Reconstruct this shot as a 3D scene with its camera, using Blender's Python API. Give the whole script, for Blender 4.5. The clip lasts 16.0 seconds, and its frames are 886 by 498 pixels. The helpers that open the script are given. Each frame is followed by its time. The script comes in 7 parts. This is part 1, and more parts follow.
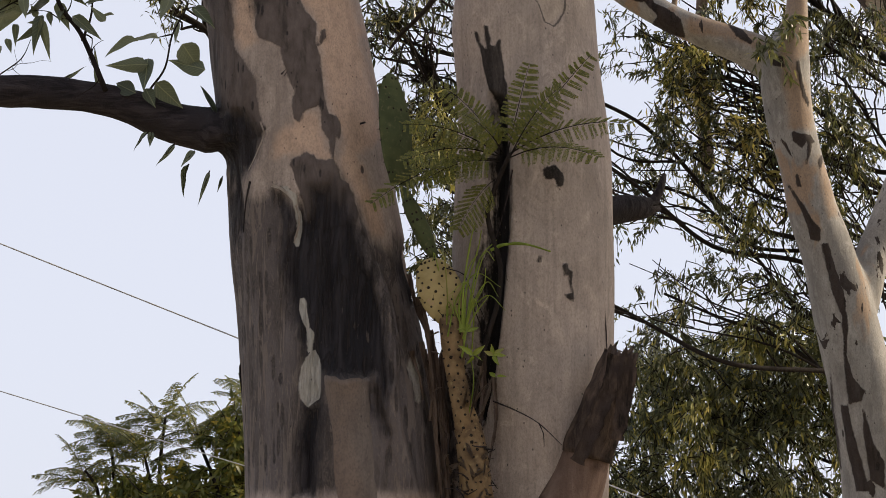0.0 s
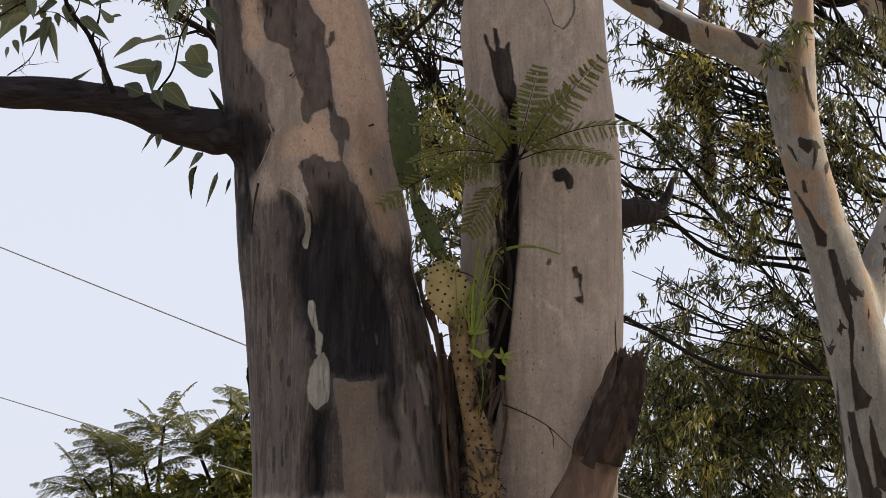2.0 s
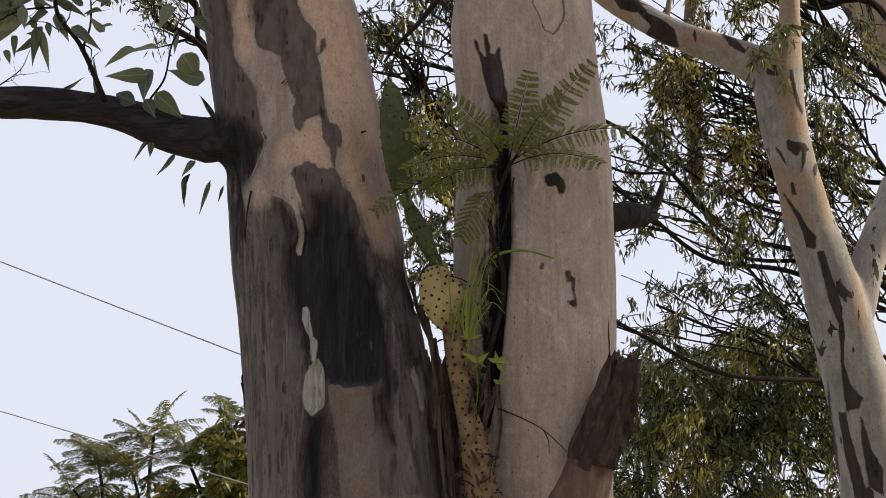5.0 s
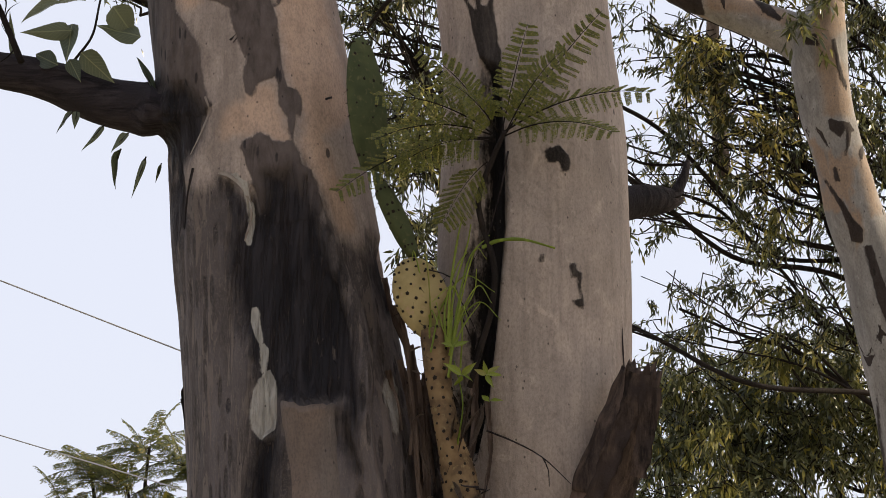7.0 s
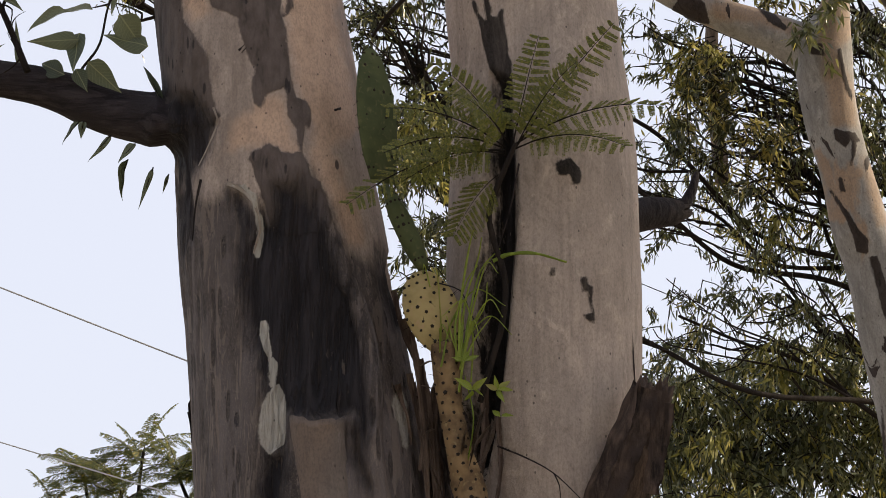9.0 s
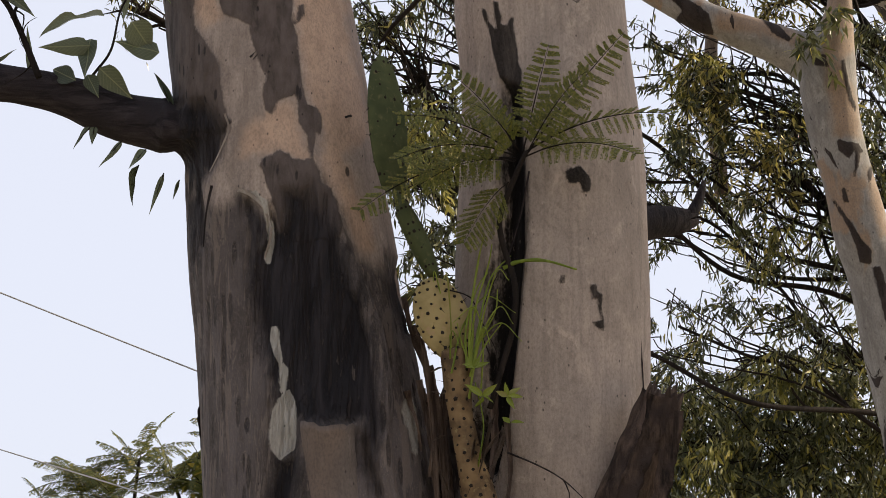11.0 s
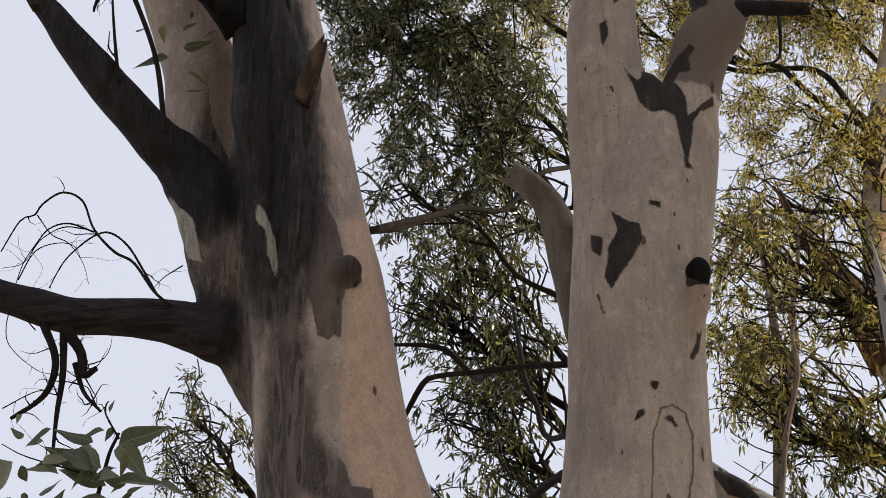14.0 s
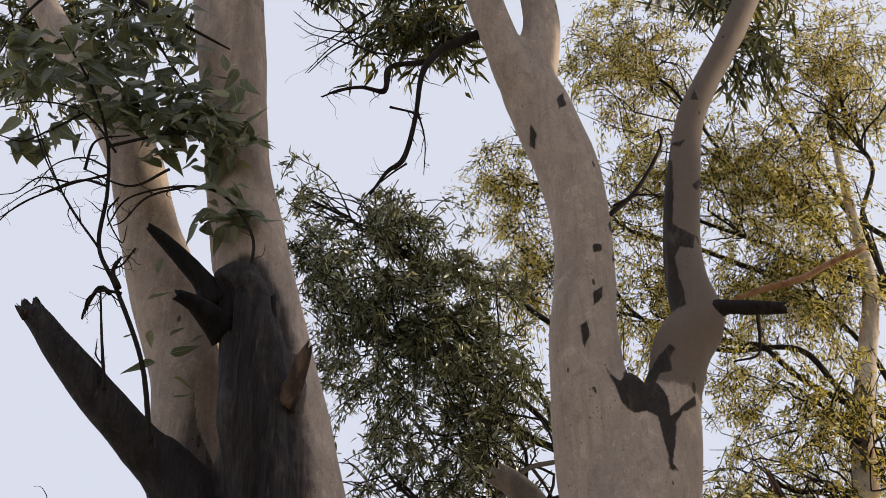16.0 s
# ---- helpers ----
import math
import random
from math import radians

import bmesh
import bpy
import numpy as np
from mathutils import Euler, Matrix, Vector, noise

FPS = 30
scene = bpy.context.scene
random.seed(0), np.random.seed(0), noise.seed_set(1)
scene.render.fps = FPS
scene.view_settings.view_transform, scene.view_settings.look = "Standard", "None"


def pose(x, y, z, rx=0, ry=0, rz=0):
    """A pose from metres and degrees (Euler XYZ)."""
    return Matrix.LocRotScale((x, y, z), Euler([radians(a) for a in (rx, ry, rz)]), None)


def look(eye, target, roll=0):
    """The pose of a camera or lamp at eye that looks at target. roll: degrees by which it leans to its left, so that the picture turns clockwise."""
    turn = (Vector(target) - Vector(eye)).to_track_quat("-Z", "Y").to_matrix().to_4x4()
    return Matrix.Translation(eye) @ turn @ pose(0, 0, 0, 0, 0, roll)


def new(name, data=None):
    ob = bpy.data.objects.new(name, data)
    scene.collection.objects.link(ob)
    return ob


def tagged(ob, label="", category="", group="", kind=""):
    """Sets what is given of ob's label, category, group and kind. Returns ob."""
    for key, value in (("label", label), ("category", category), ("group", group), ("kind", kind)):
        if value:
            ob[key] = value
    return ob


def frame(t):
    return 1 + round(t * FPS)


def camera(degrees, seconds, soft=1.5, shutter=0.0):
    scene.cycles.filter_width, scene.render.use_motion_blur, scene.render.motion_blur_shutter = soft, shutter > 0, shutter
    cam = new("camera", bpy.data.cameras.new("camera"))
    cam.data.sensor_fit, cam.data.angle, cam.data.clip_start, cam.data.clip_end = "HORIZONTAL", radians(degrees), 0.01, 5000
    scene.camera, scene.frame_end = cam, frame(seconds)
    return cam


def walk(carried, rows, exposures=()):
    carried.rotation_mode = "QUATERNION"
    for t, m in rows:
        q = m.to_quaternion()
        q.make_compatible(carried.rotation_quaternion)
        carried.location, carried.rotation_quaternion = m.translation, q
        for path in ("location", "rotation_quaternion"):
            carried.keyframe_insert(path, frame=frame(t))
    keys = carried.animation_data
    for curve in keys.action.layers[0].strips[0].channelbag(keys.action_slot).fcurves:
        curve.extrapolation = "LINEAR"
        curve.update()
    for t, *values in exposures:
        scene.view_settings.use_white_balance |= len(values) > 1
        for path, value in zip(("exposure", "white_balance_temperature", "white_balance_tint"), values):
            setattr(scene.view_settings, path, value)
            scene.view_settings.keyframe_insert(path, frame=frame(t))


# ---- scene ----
# ---- camera ----
cam = camera(32.97, 16.0, soft=0.7)
walk(cam, [
    (0, pose(-0.095, -1.194, 1.538, 104.90, -0.45, -0.38)),
    (0.5, pose(-0.135, -1.187, 1.548, 105.10, -0.45, -0.50)),
    (1, pose(-0.123, -1.167, 1.530, 105.20, -0.62, -0.48)),
    (1.5, pose(-0.134, -1.159, 1.514, 105.27, -0.66, -0.55)),
    (2, pose(-0.152, -1.158, 1.506, 105.34, -0.55, -0.56)),
    (2.5, pose(-0.146, -1.165, 1.524, 105.29, -0.44, -0.53)),
    (3, pose(-0.136, -1.180, 1.542, 105.34, -0.47, -0.44)),
    (3.5, pose(-0.123, -1.191, 1.536, 105.33, -0.53, -0.50)),
    (4, pose(-0.145, -1.187, 1.535, 105.40, -0.27, -0.62)),
    (4.5, pose(-0.174, -1.182, 1.505, 105.49, -0.11, -0.79)),
    (5, pose(-0.185, -1.176, 1.494, 105.60, 0.18, -0.92)),
    (5.2, pose(-0.178, -1.197, 1.492, 105.60, 0.19, -0.98)),
    (7.3, pose(-0.002, 0.001, 1.750, 106.00, 0.00, 0.00)),
    (7.5, pose(-0.010, -0.004, 1.742, 106.08, 0.08, 0.00)),
    (8, pose(-0.005, -0.001, 1.749, 106.02, -0.11, -0.02)),
    (8.5, pose(-0.049, -0.022, 1.777, 105.87, -0.10, -0.30)),
    (9, pose(-0.082, -0.037, 1.791, 105.88, -0.14, -0.53)),
    (9.2, pose(-0.101, -0.034, 1.800, 105.89, -0.15, -0.73)),
    (11.5, pose(-0.178, -0.066, 1.767, 106.75, -0.35, -0.87)),
    (12, pose(-0.308, -0.146, 1.920, 109.71, 0.08, -0.07)),
    (12.5, pose(-0.328, -0.216, 2.007, 112.70, 0.53, 1.37)),
    (13, pose(-0.329, -0.266, 2.081, 115.33, 0.69, 1.67)),
    (13.5, pose(-0.342, -0.311, 2.162, 118.68, 0.69, 1.65)),
    (14, pose(-0.382, -0.345, 2.224, 122.23, 0.59, 1.28)),
    (14.5, pose(-0.386, -0.376, 2.264, 123.85, 0.62, 1.21)),
    (15, pose(-0.376, -0.447, 2.321, 126.52, 0.81, 1.41)),
    (15.5, pose(-0.363, -0.489, 2.357, 129.57, 1.18, 1.47)),
    (16, pose(-0.361, -0.481, 2.326, 132.50, 1.40, 1.30)),
], exposures=[(0.0, 0.04), (5.2, 0.06), (7.3, 0.12), (9.2, 0.12), (11.4, 0.12), (12.1, 0.02), (13.0, -0.04), (14.5, -0.04), (16.0, -0.04)])

# ---- light ----
SUN_EL, SUN_AZ = 24.0, 82.0
world = bpy.data.worlds.new("sky")
scene.world = world
world.use_nodes = True
wn = world.node_tree.nodes
wl = world.node_tree.links
sky = wn.new("ShaderNodeTexSky")
sky.sky_type = "NISHITA"
sky.sun_disc = False
sky.sun_elevation = radians(SUN_EL)
sky.sun_rotation = radians(SUN_AZ)
sky.air_density, sky.dust_density, sky.ozone_density = 1.0, 4.0, 1.5
haze = wn.new("ShaderNodeMix")
haze.data_type = "RGBA"
haze.inputs["Factor"].default_value = 0.8
haze.inputs["B"].default_value = (8.15, 8.4, 9.55, 1)
wl.new(sky.outputs[0], haze.inputs["A"])
wl.new(haze.outputs["Result"], wn["Background"].inputs["Color"])
wn["Background"].inputs["Strength"].default_value = 0.108
sun = new("sun", bpy.data.lights.new("sun", "SUN"))
sun.data.energy, sun.data.angle, sun.data.color = 4.8, radians(2), (1.0, 0.83, 0.6)
az, el = radians(SUN_AZ), radians(SUN_EL)
sun.matrix_world = look((0, 0, 0), (-math.sin(az) * math.cos(el), -math.cos(az) * math.cos(el), -math.sin(el)))
scene.view_settings.exposure = 0.0


# ---- materials ----
class Net:
    """A small builder of node materials."""

    def __init__(self, name):
        self.mat = bpy.data.materials.new(name)
        self.mat.use_nodes = True
        self.n = self.mat.node_tree.nodes
        self.l = self.mat.node_tree.links
        self.bsdf = self.n["Principled BSDF"]
        self.coord = self.n.new("ShaderNodeTexCoord").outputs["Object"]

    def put(self, socket, value):
        if isinstance(value, bpy.types.NodeSocket):
            self.l.new(value, socket)
        elif hasattr(value, "__len__") and len(value) == 3 and socket.type == "RGBA":
            socket.default_value = (*value, 1)
        else:
            socket.default_value = value

    def noise(self, scale, detail=4.0, rough=0.55, stretch=None, distort=0.0):
        v = self.coord
        if stretch:
            m = self.n.new("ShaderNodeMapping")
            m.inputs["Scale"].default_value = stretch
            self.l.new(v, m.inputs["Vector"])
            v = m.outputs[0]
        t = self.n.new("ShaderNodeTexNoise")
        self.l.new(v, t.inputs["Vector"])
        t.inputs["Scale"].default_value, t.inputs["Detail"].default_value = scale, detail
        t.inputs["Roughness"].default_value, t.inputs["Distortion"].default_value = rough, distort
        return t.outputs["Fac"]

    def cells(self, scale, stretch=(1, 1, 1)):
        m = self.n.new("ShaderNodeMapping")
        m.inputs["Scale"].default_value = stretch
        self.l.new(self.coord, m.inputs["Vector"])
        t = self.n.new("ShaderNodeTexVoronoi")
        self.l.new(m.outputs[0], t.inputs["Vector"])
        t.inputs["Scale"].default_value = scale
        return t

    def math(self, op, a, b=0.0, c=0.0):
        t = self.n.new("ShaderNodeMath")
        t.operation = op
        for s, v in zip(t.inputs, (a, b, c)):
            self.put(s, v)
        return t.outputs[0]

    def ramp(self, v, lo, hi, a=0.0, b=1.0):
        t = self.n.new("ShaderNodeMapRange")
        t.interpolation_type = "SMOOTHSTEP"
        for s, x in zip(("Value", "From Min", "From Max", "To Min", "To Max"), (v, lo, hi, a, b)):
            self.put(t.inputs[s], x)
        return t.outputs[0]

    def mix(self, f, a, b, mode="MIX"):
        t = self.n.new("ShaderNodeMix")
        t.data_type, t.blend_type = "RGBA", mode
        self.put(t.inputs["Factor"], f)
        self.put(t.inputs["A"], a)
        self.put(t.inputs["B"], b)
        return t.outputs["Result"]

    def attr(self, name):
        t = self.n.new("ShaderNodeAttribute")
        t.attribute_name = name
        return t.outputs["Fac"]

    def done(self, colour, rough=0.8, height=None, bump=0.4, dist=0.004, spec=0.3):
        self.put(self.bsdf.inputs["Base Color"], colour)
        self.put(self.bsdf.inputs["Roughness"], rough)
        self.bsdf.inputs["Specular IOR Level"].default_value = spec
        if height is not None:
            b = self.n.new("ShaderNodeBump")
            b.inputs["Strength"].default_value, b.inputs["Distance"].default_value = bump, dist
            self.l.new(height, b.inputs["Height"])
            self.l.new(b.outputs[0], self.bsdf.inputs["Normal"])
        return self.mat


def stem_bark(name, light, light2, tan, brown, char, pale, marks=True, patch=0.0, grimy=0.35, ring=False, flat=False, worn=0.45, dusk=None, fade=0.0, sooted=0.008, mottle=None):
    """Smooth eucalyptus bark: a light skin, tan fresh skin, old brown plates, soot and pale scars; tan, soot and tint
    also carry painted light and shade.
    """
    k = Net(name)
    coarse = k.noise(5.0, 5, 0.6, (1, 1, 0.55), 0.4)
    mid = k.noise(22.0, 5, 0.6, (1, 1, 0.5))
    fine = k.noise(120.0, 4, 0.65, (1, 1, 0.6))
    streak = k.noise(26.0, 4, 0.6, (1.6, 1.6, 0.07))
    col = k.mix(k.ramp(coarse, 0.35, 0.68), light, light2)
    col = k.mix(k.ramp(streak, 0.45, 0.72, 0.0, 0.5), col, tuple(0.72 * c for c in light2))
    blotch = k.noise(13.0, 6, 0.7, (1, 1, 0.6), 0.8)
    col = k.mix(k.ramp(blotch, 0.52, 0.68, 0.0, 0.5), col, tuple(1.35 * c for c in light))
    col = k.mix(k.ramp(blotch, 0.46, 0.3, 0.0, 0.45), col, tuple(0.55 * c for c in light2))
    edge = k.math("ADD", k.math("MULTIPLY", k.math("SUBTRACT", mid, 0.5), 0.055), k.math("MULTIPLY", k.math("SUBTRACT", fine, 0.5), 0.016))
    grime = k.ramp(k.noise(3.2, 6, 0.62, (1.3, 1.3, 0.35), 0.3), 0.5, 0.72, 0.0, grimy)
    col = k.mix(grime, col, tuple(0.45 * c for c in light2))
    crack = k.ramp(k.noise(34.0, 6, 0.7, (2.0, 2.0, 0.09), 0.6), 0.50, 0.64)
    if marks:
        def mask(attr, soft, swell=1.0):
            return k.ramp(k.math("ADD", k.attr(attr), k.math("MULTIPLY", edge, swell)), -soft, soft)
        m_tan, m_brown, m_pale = mask("tan", 0.03, 1.6), mask("brown", 0.005, 0.6), mask("pale", 0.003, 0.6)
        ragged = k.math("ADD", k.math("MULTIPLY", edge, 1.8), k.math("MULTIPLY", k.math("SUBTRACT", streak, 0.5), 0.045))
        m_char = k.ramp(k.math("ADD", k.attr("char"), ragged), -sooted, sooted)
        if mottle is not None:
            scraps = k.math("ADD", k.noise(4.2, 5, 0.6, (1, 1, 0.4), 0.9), k.math("MULTIPLY", edge, 0.8))
            m_brown = k.math("MAXIMUM", m_brown, k.ramp(scraps, 0.635 - mottle, 0.645 - mottle))
            m_tan = k.math("MAXIMUM", m_tan, k.ramp(k.noise(2.9, 4, 0.6, (1, 1, 0.4), 0.5), 0.6, 0.66))
    else:
        big = k.noise(2.6, 5, 0.6, (0.4, 1, 1) if flat else (1, 1, 0.4), 0.7)
        m_tan = k.ramp(k.noise(1.7, 3, 0.5, (1, 1, 0.5)), 0.5, 0.62)
        m_brown = k.ramp(k.math("ADD", big, k.math("MULTIPLY", edge, 1.0)), 0.62 - patch, 0.63 - patch)
        m_char = k.ramp(big, 0.78 - patch, 0.84 - patch)
        m_pale = 0.0
    col = k.mix(k.math("MULTIPLY", m_tan, 0.9), col, k.mix(k.ramp(mid, 0.35, 0.7), tan, tuple(0.8 * c for c in tan)))
    if marks:
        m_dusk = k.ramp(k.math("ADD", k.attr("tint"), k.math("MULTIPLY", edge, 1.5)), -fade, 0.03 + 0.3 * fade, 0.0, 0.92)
        # dark tone of tinted bark; on the crooked limb it includes painted shade
        worn_or_shaded_skin = dusk or tuple(c * q for c, q in zip(light2, (0.37, 0.345, 0.34)))
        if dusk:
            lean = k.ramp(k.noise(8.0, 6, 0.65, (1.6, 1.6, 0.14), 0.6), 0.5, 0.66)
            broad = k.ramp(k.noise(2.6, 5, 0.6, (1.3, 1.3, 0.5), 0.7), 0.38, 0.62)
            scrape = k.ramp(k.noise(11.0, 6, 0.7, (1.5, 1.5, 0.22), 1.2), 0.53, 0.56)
            worn_or_shaded_skin = k.mix(broad, tuple(0.4 * c for c in dusk), tuple(1.35 * c for c in dusk))
            worn_or_shaded_skin = k.mix(lean, worn_or_shaded_skin, tuple(1.8 * c for c in dusk))
            worn_or_shaded_skin = k.mix(k.math("MULTIPLY", scrape, 0.75), worn_or_shaded_skin, tuple(0.5 * c for c in light2))
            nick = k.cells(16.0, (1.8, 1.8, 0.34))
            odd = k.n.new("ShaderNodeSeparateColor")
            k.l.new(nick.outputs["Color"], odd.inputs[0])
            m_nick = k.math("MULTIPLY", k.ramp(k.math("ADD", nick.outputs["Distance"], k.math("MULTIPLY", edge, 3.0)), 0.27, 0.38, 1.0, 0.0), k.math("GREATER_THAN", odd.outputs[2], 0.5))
            worn_or_shaded_skin = k.mix(m_nick, worn_or_shaded_skin, char)
        col = k.mix(m_dusk, col, worn_or_shaded_skin)
    weather = k.noise(7.0, 6, 0.65, (1.4, 1.4, 0.3), 0.6)
    old = k.mix(k.ramp(mid, 0.3, 0.7), brown, tuple(1.6 * c for c in brown))
    old = k.mix(k.ramp(weather, 0.52, 0.7, 0.0, worn), old, tuple(0.75 * c for c in light2))
    old = k.mix(k.ramp(weather, 0.47, 0.33, 0.0, 0.7), old, tuple(0.45 * c for c in brown))
    col = k.mix(m_brown, col, old)
    sooty = k.mix(k.math("MULTIPLY", crack, k.ramp(coarse, 0.4, 0.6, 0.25, 1.0)), char, tuple(0.9 * c for c in brown))
    flecks = k.ramp(k.noise(42.0, 5, 0.7, (1.5, 1.5, 0.3), 0.5), 0.63, 0.68)
    sooty = k.mix(k.math("MULTIPLY", flecks, 0.7), sooty, tuple(0.42 * c for c in light2))
    if marks and dusk:
        patchy = k.ramp(k.noise(5.0, 6, 0.65, (1.5, 1.5, 0.2), 0.9), 0.43, 0.6, 0.0, 0.8)
        sooty = k.mix(patchy, sooty, (0.04, 0.034, 0.037))
    col = k.mix(m_char, col, sooty)
    col = k.mix(m_pale, col, k.mix(k.ramp(mid, 0.35, 0.7), pale, tuple(0.75 * c for c in pale)))
    if ring:
        rim = k.ramp(k.math("ABSOLUTE", k.math("ADD", k.attr("tan"), k.math("MULTIPLY", edge, 0.5))), 0.002, 0.006, 0.75, 0.0)
        col = k.mix(rim, col, brown)
    # small dark pits and dashes
    pits = k.cells(9.0, (1.3, 1.3, 0.55))
    pick = k.n.new("ShaderNodeSeparateColor")
    k.l.new(pits.outputs["Color"], pick.inputs[0])
    size = k.math("MULTIPLY", k.math("POWER", pick.outputs[0], 4.0), 0.16)
    m_pit = k.ramp(k.math("SUBTRACT", k.math("ADD", pits.outputs["Distance"], k.math("MULTIPLY", edge, 2.0)), size), 0.0, 0.035, 1.0, 0.0)
    m_pit = k.math("MULTIPLY", m_pit, k.math("GREATER_THAN", pick.outputs[0], 0.6))
    col = k.mix(k.math("MULTIPLY", m_pit, 0.85), col, char)
    dash = k.cells(15.0, (1.7, 1.7, 0.42))
    few = k.n.new("ShaderNodeSeparateColor")
    k.l.new(dash.outputs["Color"], few.inputs[0])
    m_dash = k.math("MULTIPLY", k.ramp(k.math("ADD", dash.outputs["Distance"], k.math("MULTIPLY", edge, 3.0)), 0.12, 0.22, 1.0, 0.0), k.math("GREATER_THAN", few.outputs[2], 0.45))
    col = k.mix(k.math("MULTIPLY", k.math("MULTIPLY", m_dash, m_brown), 0.8), col, char)
    grit = k.noise(240.0, 3, 0.7)
    bare = k.math("SUBTRACT", 1.0, k.math("MAXIMUM", m_char, k.math("MULTIPLY", m_brown, 0.75)))
    col = k.mix(k.math("MULTIPLY", k.ramp(fine, 0.4, 0.72, 0.0, 0.45), bare), col, tuple(0.5 * c for c in light2))
    speck = k.cells(38.0, (1.2, 1.2, 0.8))
    some = k.n.new("ShaderNodeSeparateColor")
    k.l.new(speck.outputs["Color"], some.inputs[0])
    m_speck = k.math("MULTIPLY", k.ramp(speck.outputs["Distance"], 0.1, 0.22, 1.0, 0.0), k.math("GREATER_THAN", some.outputs[1], 0.9))
    col = k.mix(k.math("MULTIPLY", m_speck, 0.7), col, char)
    col = k.mix(k.math("MULTIPLY", k.ramp(grit, 0.5, 0.75, 0.0, 0.2), bare), col, tuple(1.5 * c for c in light))
    h = k.math("ADD", k.math("MULTIPLY", m_brown, 0.6), k.math("MULTIPLY", fine, 0.25))
    h = k.math("ADD", h, k.math("MULTIPLY", k.math("MULTIPLY", m_char, crack), 2.4))
    h = k.math("ADD", h, k.math("MULTIPLY", k.math("MULTIPLY", m_char, flecks), 0.8))
    if marks and dusk:
        h = k.math("SUBTRACT", h, k.math("MULTIPLY", k.math("MULTIPLY", m_dusk, m_nick), 0.9))
        h = k.math("SUBTRACT", h, k.math("MULTIPLY", k.math("MULTIPLY", m_dusk, scrape), 0.35))
    h = k.math("SUBTRACT", h, k.math("MULTIPLY", m_pit, 1.0))
    h = k.math("ADD", h, k.math("MULTIPLY", mid, 0.5))
    h = k.math("ADD", h, k.math("MULTIPLY", grit, 0.15))
    h = k.math("ADD", h, k.math("MULTIPLY", blotch, 0.8))
    return k.done(col, k.ramp(m_char, 0, 1, 0.75, 0.7), h, 0.75, 0.007, 0.14)


def plain_bark(name, a, b, c, stretch=0.12, scale=20.0, flat=False):
    k = Net(name)
    s = k.noise(scale, 6, 0.68, (0.25, 1.5, 1.5) if flat else (1.5, 1.5, stretch * 2.5), 0.5)
    f = k.noise(110.0, 4, 0.6)
    g = k.noise(6.0, 3)
    col = k.mix(k.ramp(s, 0.35, 0.7), a, b)
    col = k.mix(k.ramp(g, 0.5, 0.7), col, c)
    h = k.math("ADD", s, k.math("MULTIPLY", f, 0.4))
    return k.done(col, 0.85, h, 0.9, 0.014, 0.12)


def leafy(name, a, b, c, back=0.35, rough=0.45, per_object=False, lo=0.1, hi=0.75):
    """Leaf blades: colour varies from leaf to leaf, painted glints included, light shines through them."""
    k = Net(name)
    if per_object:
        r = k.n.new("ShaderNodeObjectInfo").outputs["Random"]
    else:
        r = k.n.new("ShaderNodeNewGeometry").outputs["Random Per Island"]
    col = k.mix(k.ramp(r, lo, hi), a, b)
    # the brightest leaves have a highlight put into their colour
    col = k.mix(k.ramp(r, 0.86, 0.97), col, c)
    col = k.mix(k.ramp(k.noise(30.0, 3), 0.4, 0.7, 0.0, 0.4), col, tuple(0.6 * x for x in a))
    if per_object:
        axes = k.n.new("ShaderNodeSeparateXYZ")
        k.l.new(k.coord, axes.inputs[0])
        across = k.math("ABSOLUTE", axes.outputs[1])
        veins = k.math("SINE", k.math("MULTIPLY", k.math("SUBTRACT", axes.outputs[0], k.math("MULTIPLY", across, 0.55)), 62.0))
        col = k.mix(k.ramp(veins, 0.75, 1.0, 0.0, 0.3), col, tuple(1.7 * x for x in b))
        col = k.mix(k.ramp(across, 0.012, 0.035, 0.7, 0.0), col, (0.3, 0.31, 0.17))
    k.done(col, rough, None, spec=0.4)
    t = k.n.new("ShaderNodeBsdfTranslucent")
    k.put(t.inputs["Color"], k.mix(0.3, col, (0.32, 0.31, 0.05)))
    m = k.n.new("ShaderNodeMixShader")
    m.inputs[0].default_value = back
    k.l.new(k.bsdf.outputs[0], m.inputs[1])
    k.l.new(t.outputs[0], m.inputs[2])
    k.l.new(m.outputs[0], k.n["Material Output"].inputs["Surface"])
    return k.mat


BARK_L = stem_bark("patchy_bark", (0.48, 0.39, 0.335), (0.335, 0.272, 0.24), (0.61, 0.425, 0.312), (0.088, 0.07, 0.064), (0.0175, 0.016, 0.0188), (0.46, 0.43, 0.385), grimy=0.45, worn=0.22, dusk=(0.067, 0.0575, 0.059), fade=0.04, sooted=0.045)
BARK_R = stem_bark("pale_bark", (0.475, 0.39, 0.335), (0.36, 0.298, 0.26), (0.5, 0.41, 0.34), (0.022, 0.018, 0.0165), (0.016, 0.0135, 0.0135), (0.5, 0.47, 0.42), grimy=0.3, ring=True, worn=0.2, sooted=0.02)
BARK_FAR = stem_bark("mottled_bark", (0.35, 0.335, 0.318), (0.245, 0.232, 0.22), (0.36, 0.255, 0.18), (0.03, 0.023, 0.021), (0.018, 0.015, 0.014), (0.5, 0.47, 0.42), worn=0.1, mottle=0.0)
BARK_SAWN = stem_bark("sawn_wood", (0.2, 0.165, 0.145), (0.15, 0.122, 0.108), (0.21, 0.155, 0.125), (0.085, 0.066, 0.058), (0.03, 0.025, 0.024), (0.4, 0.37, 0.33), False, 0.0)
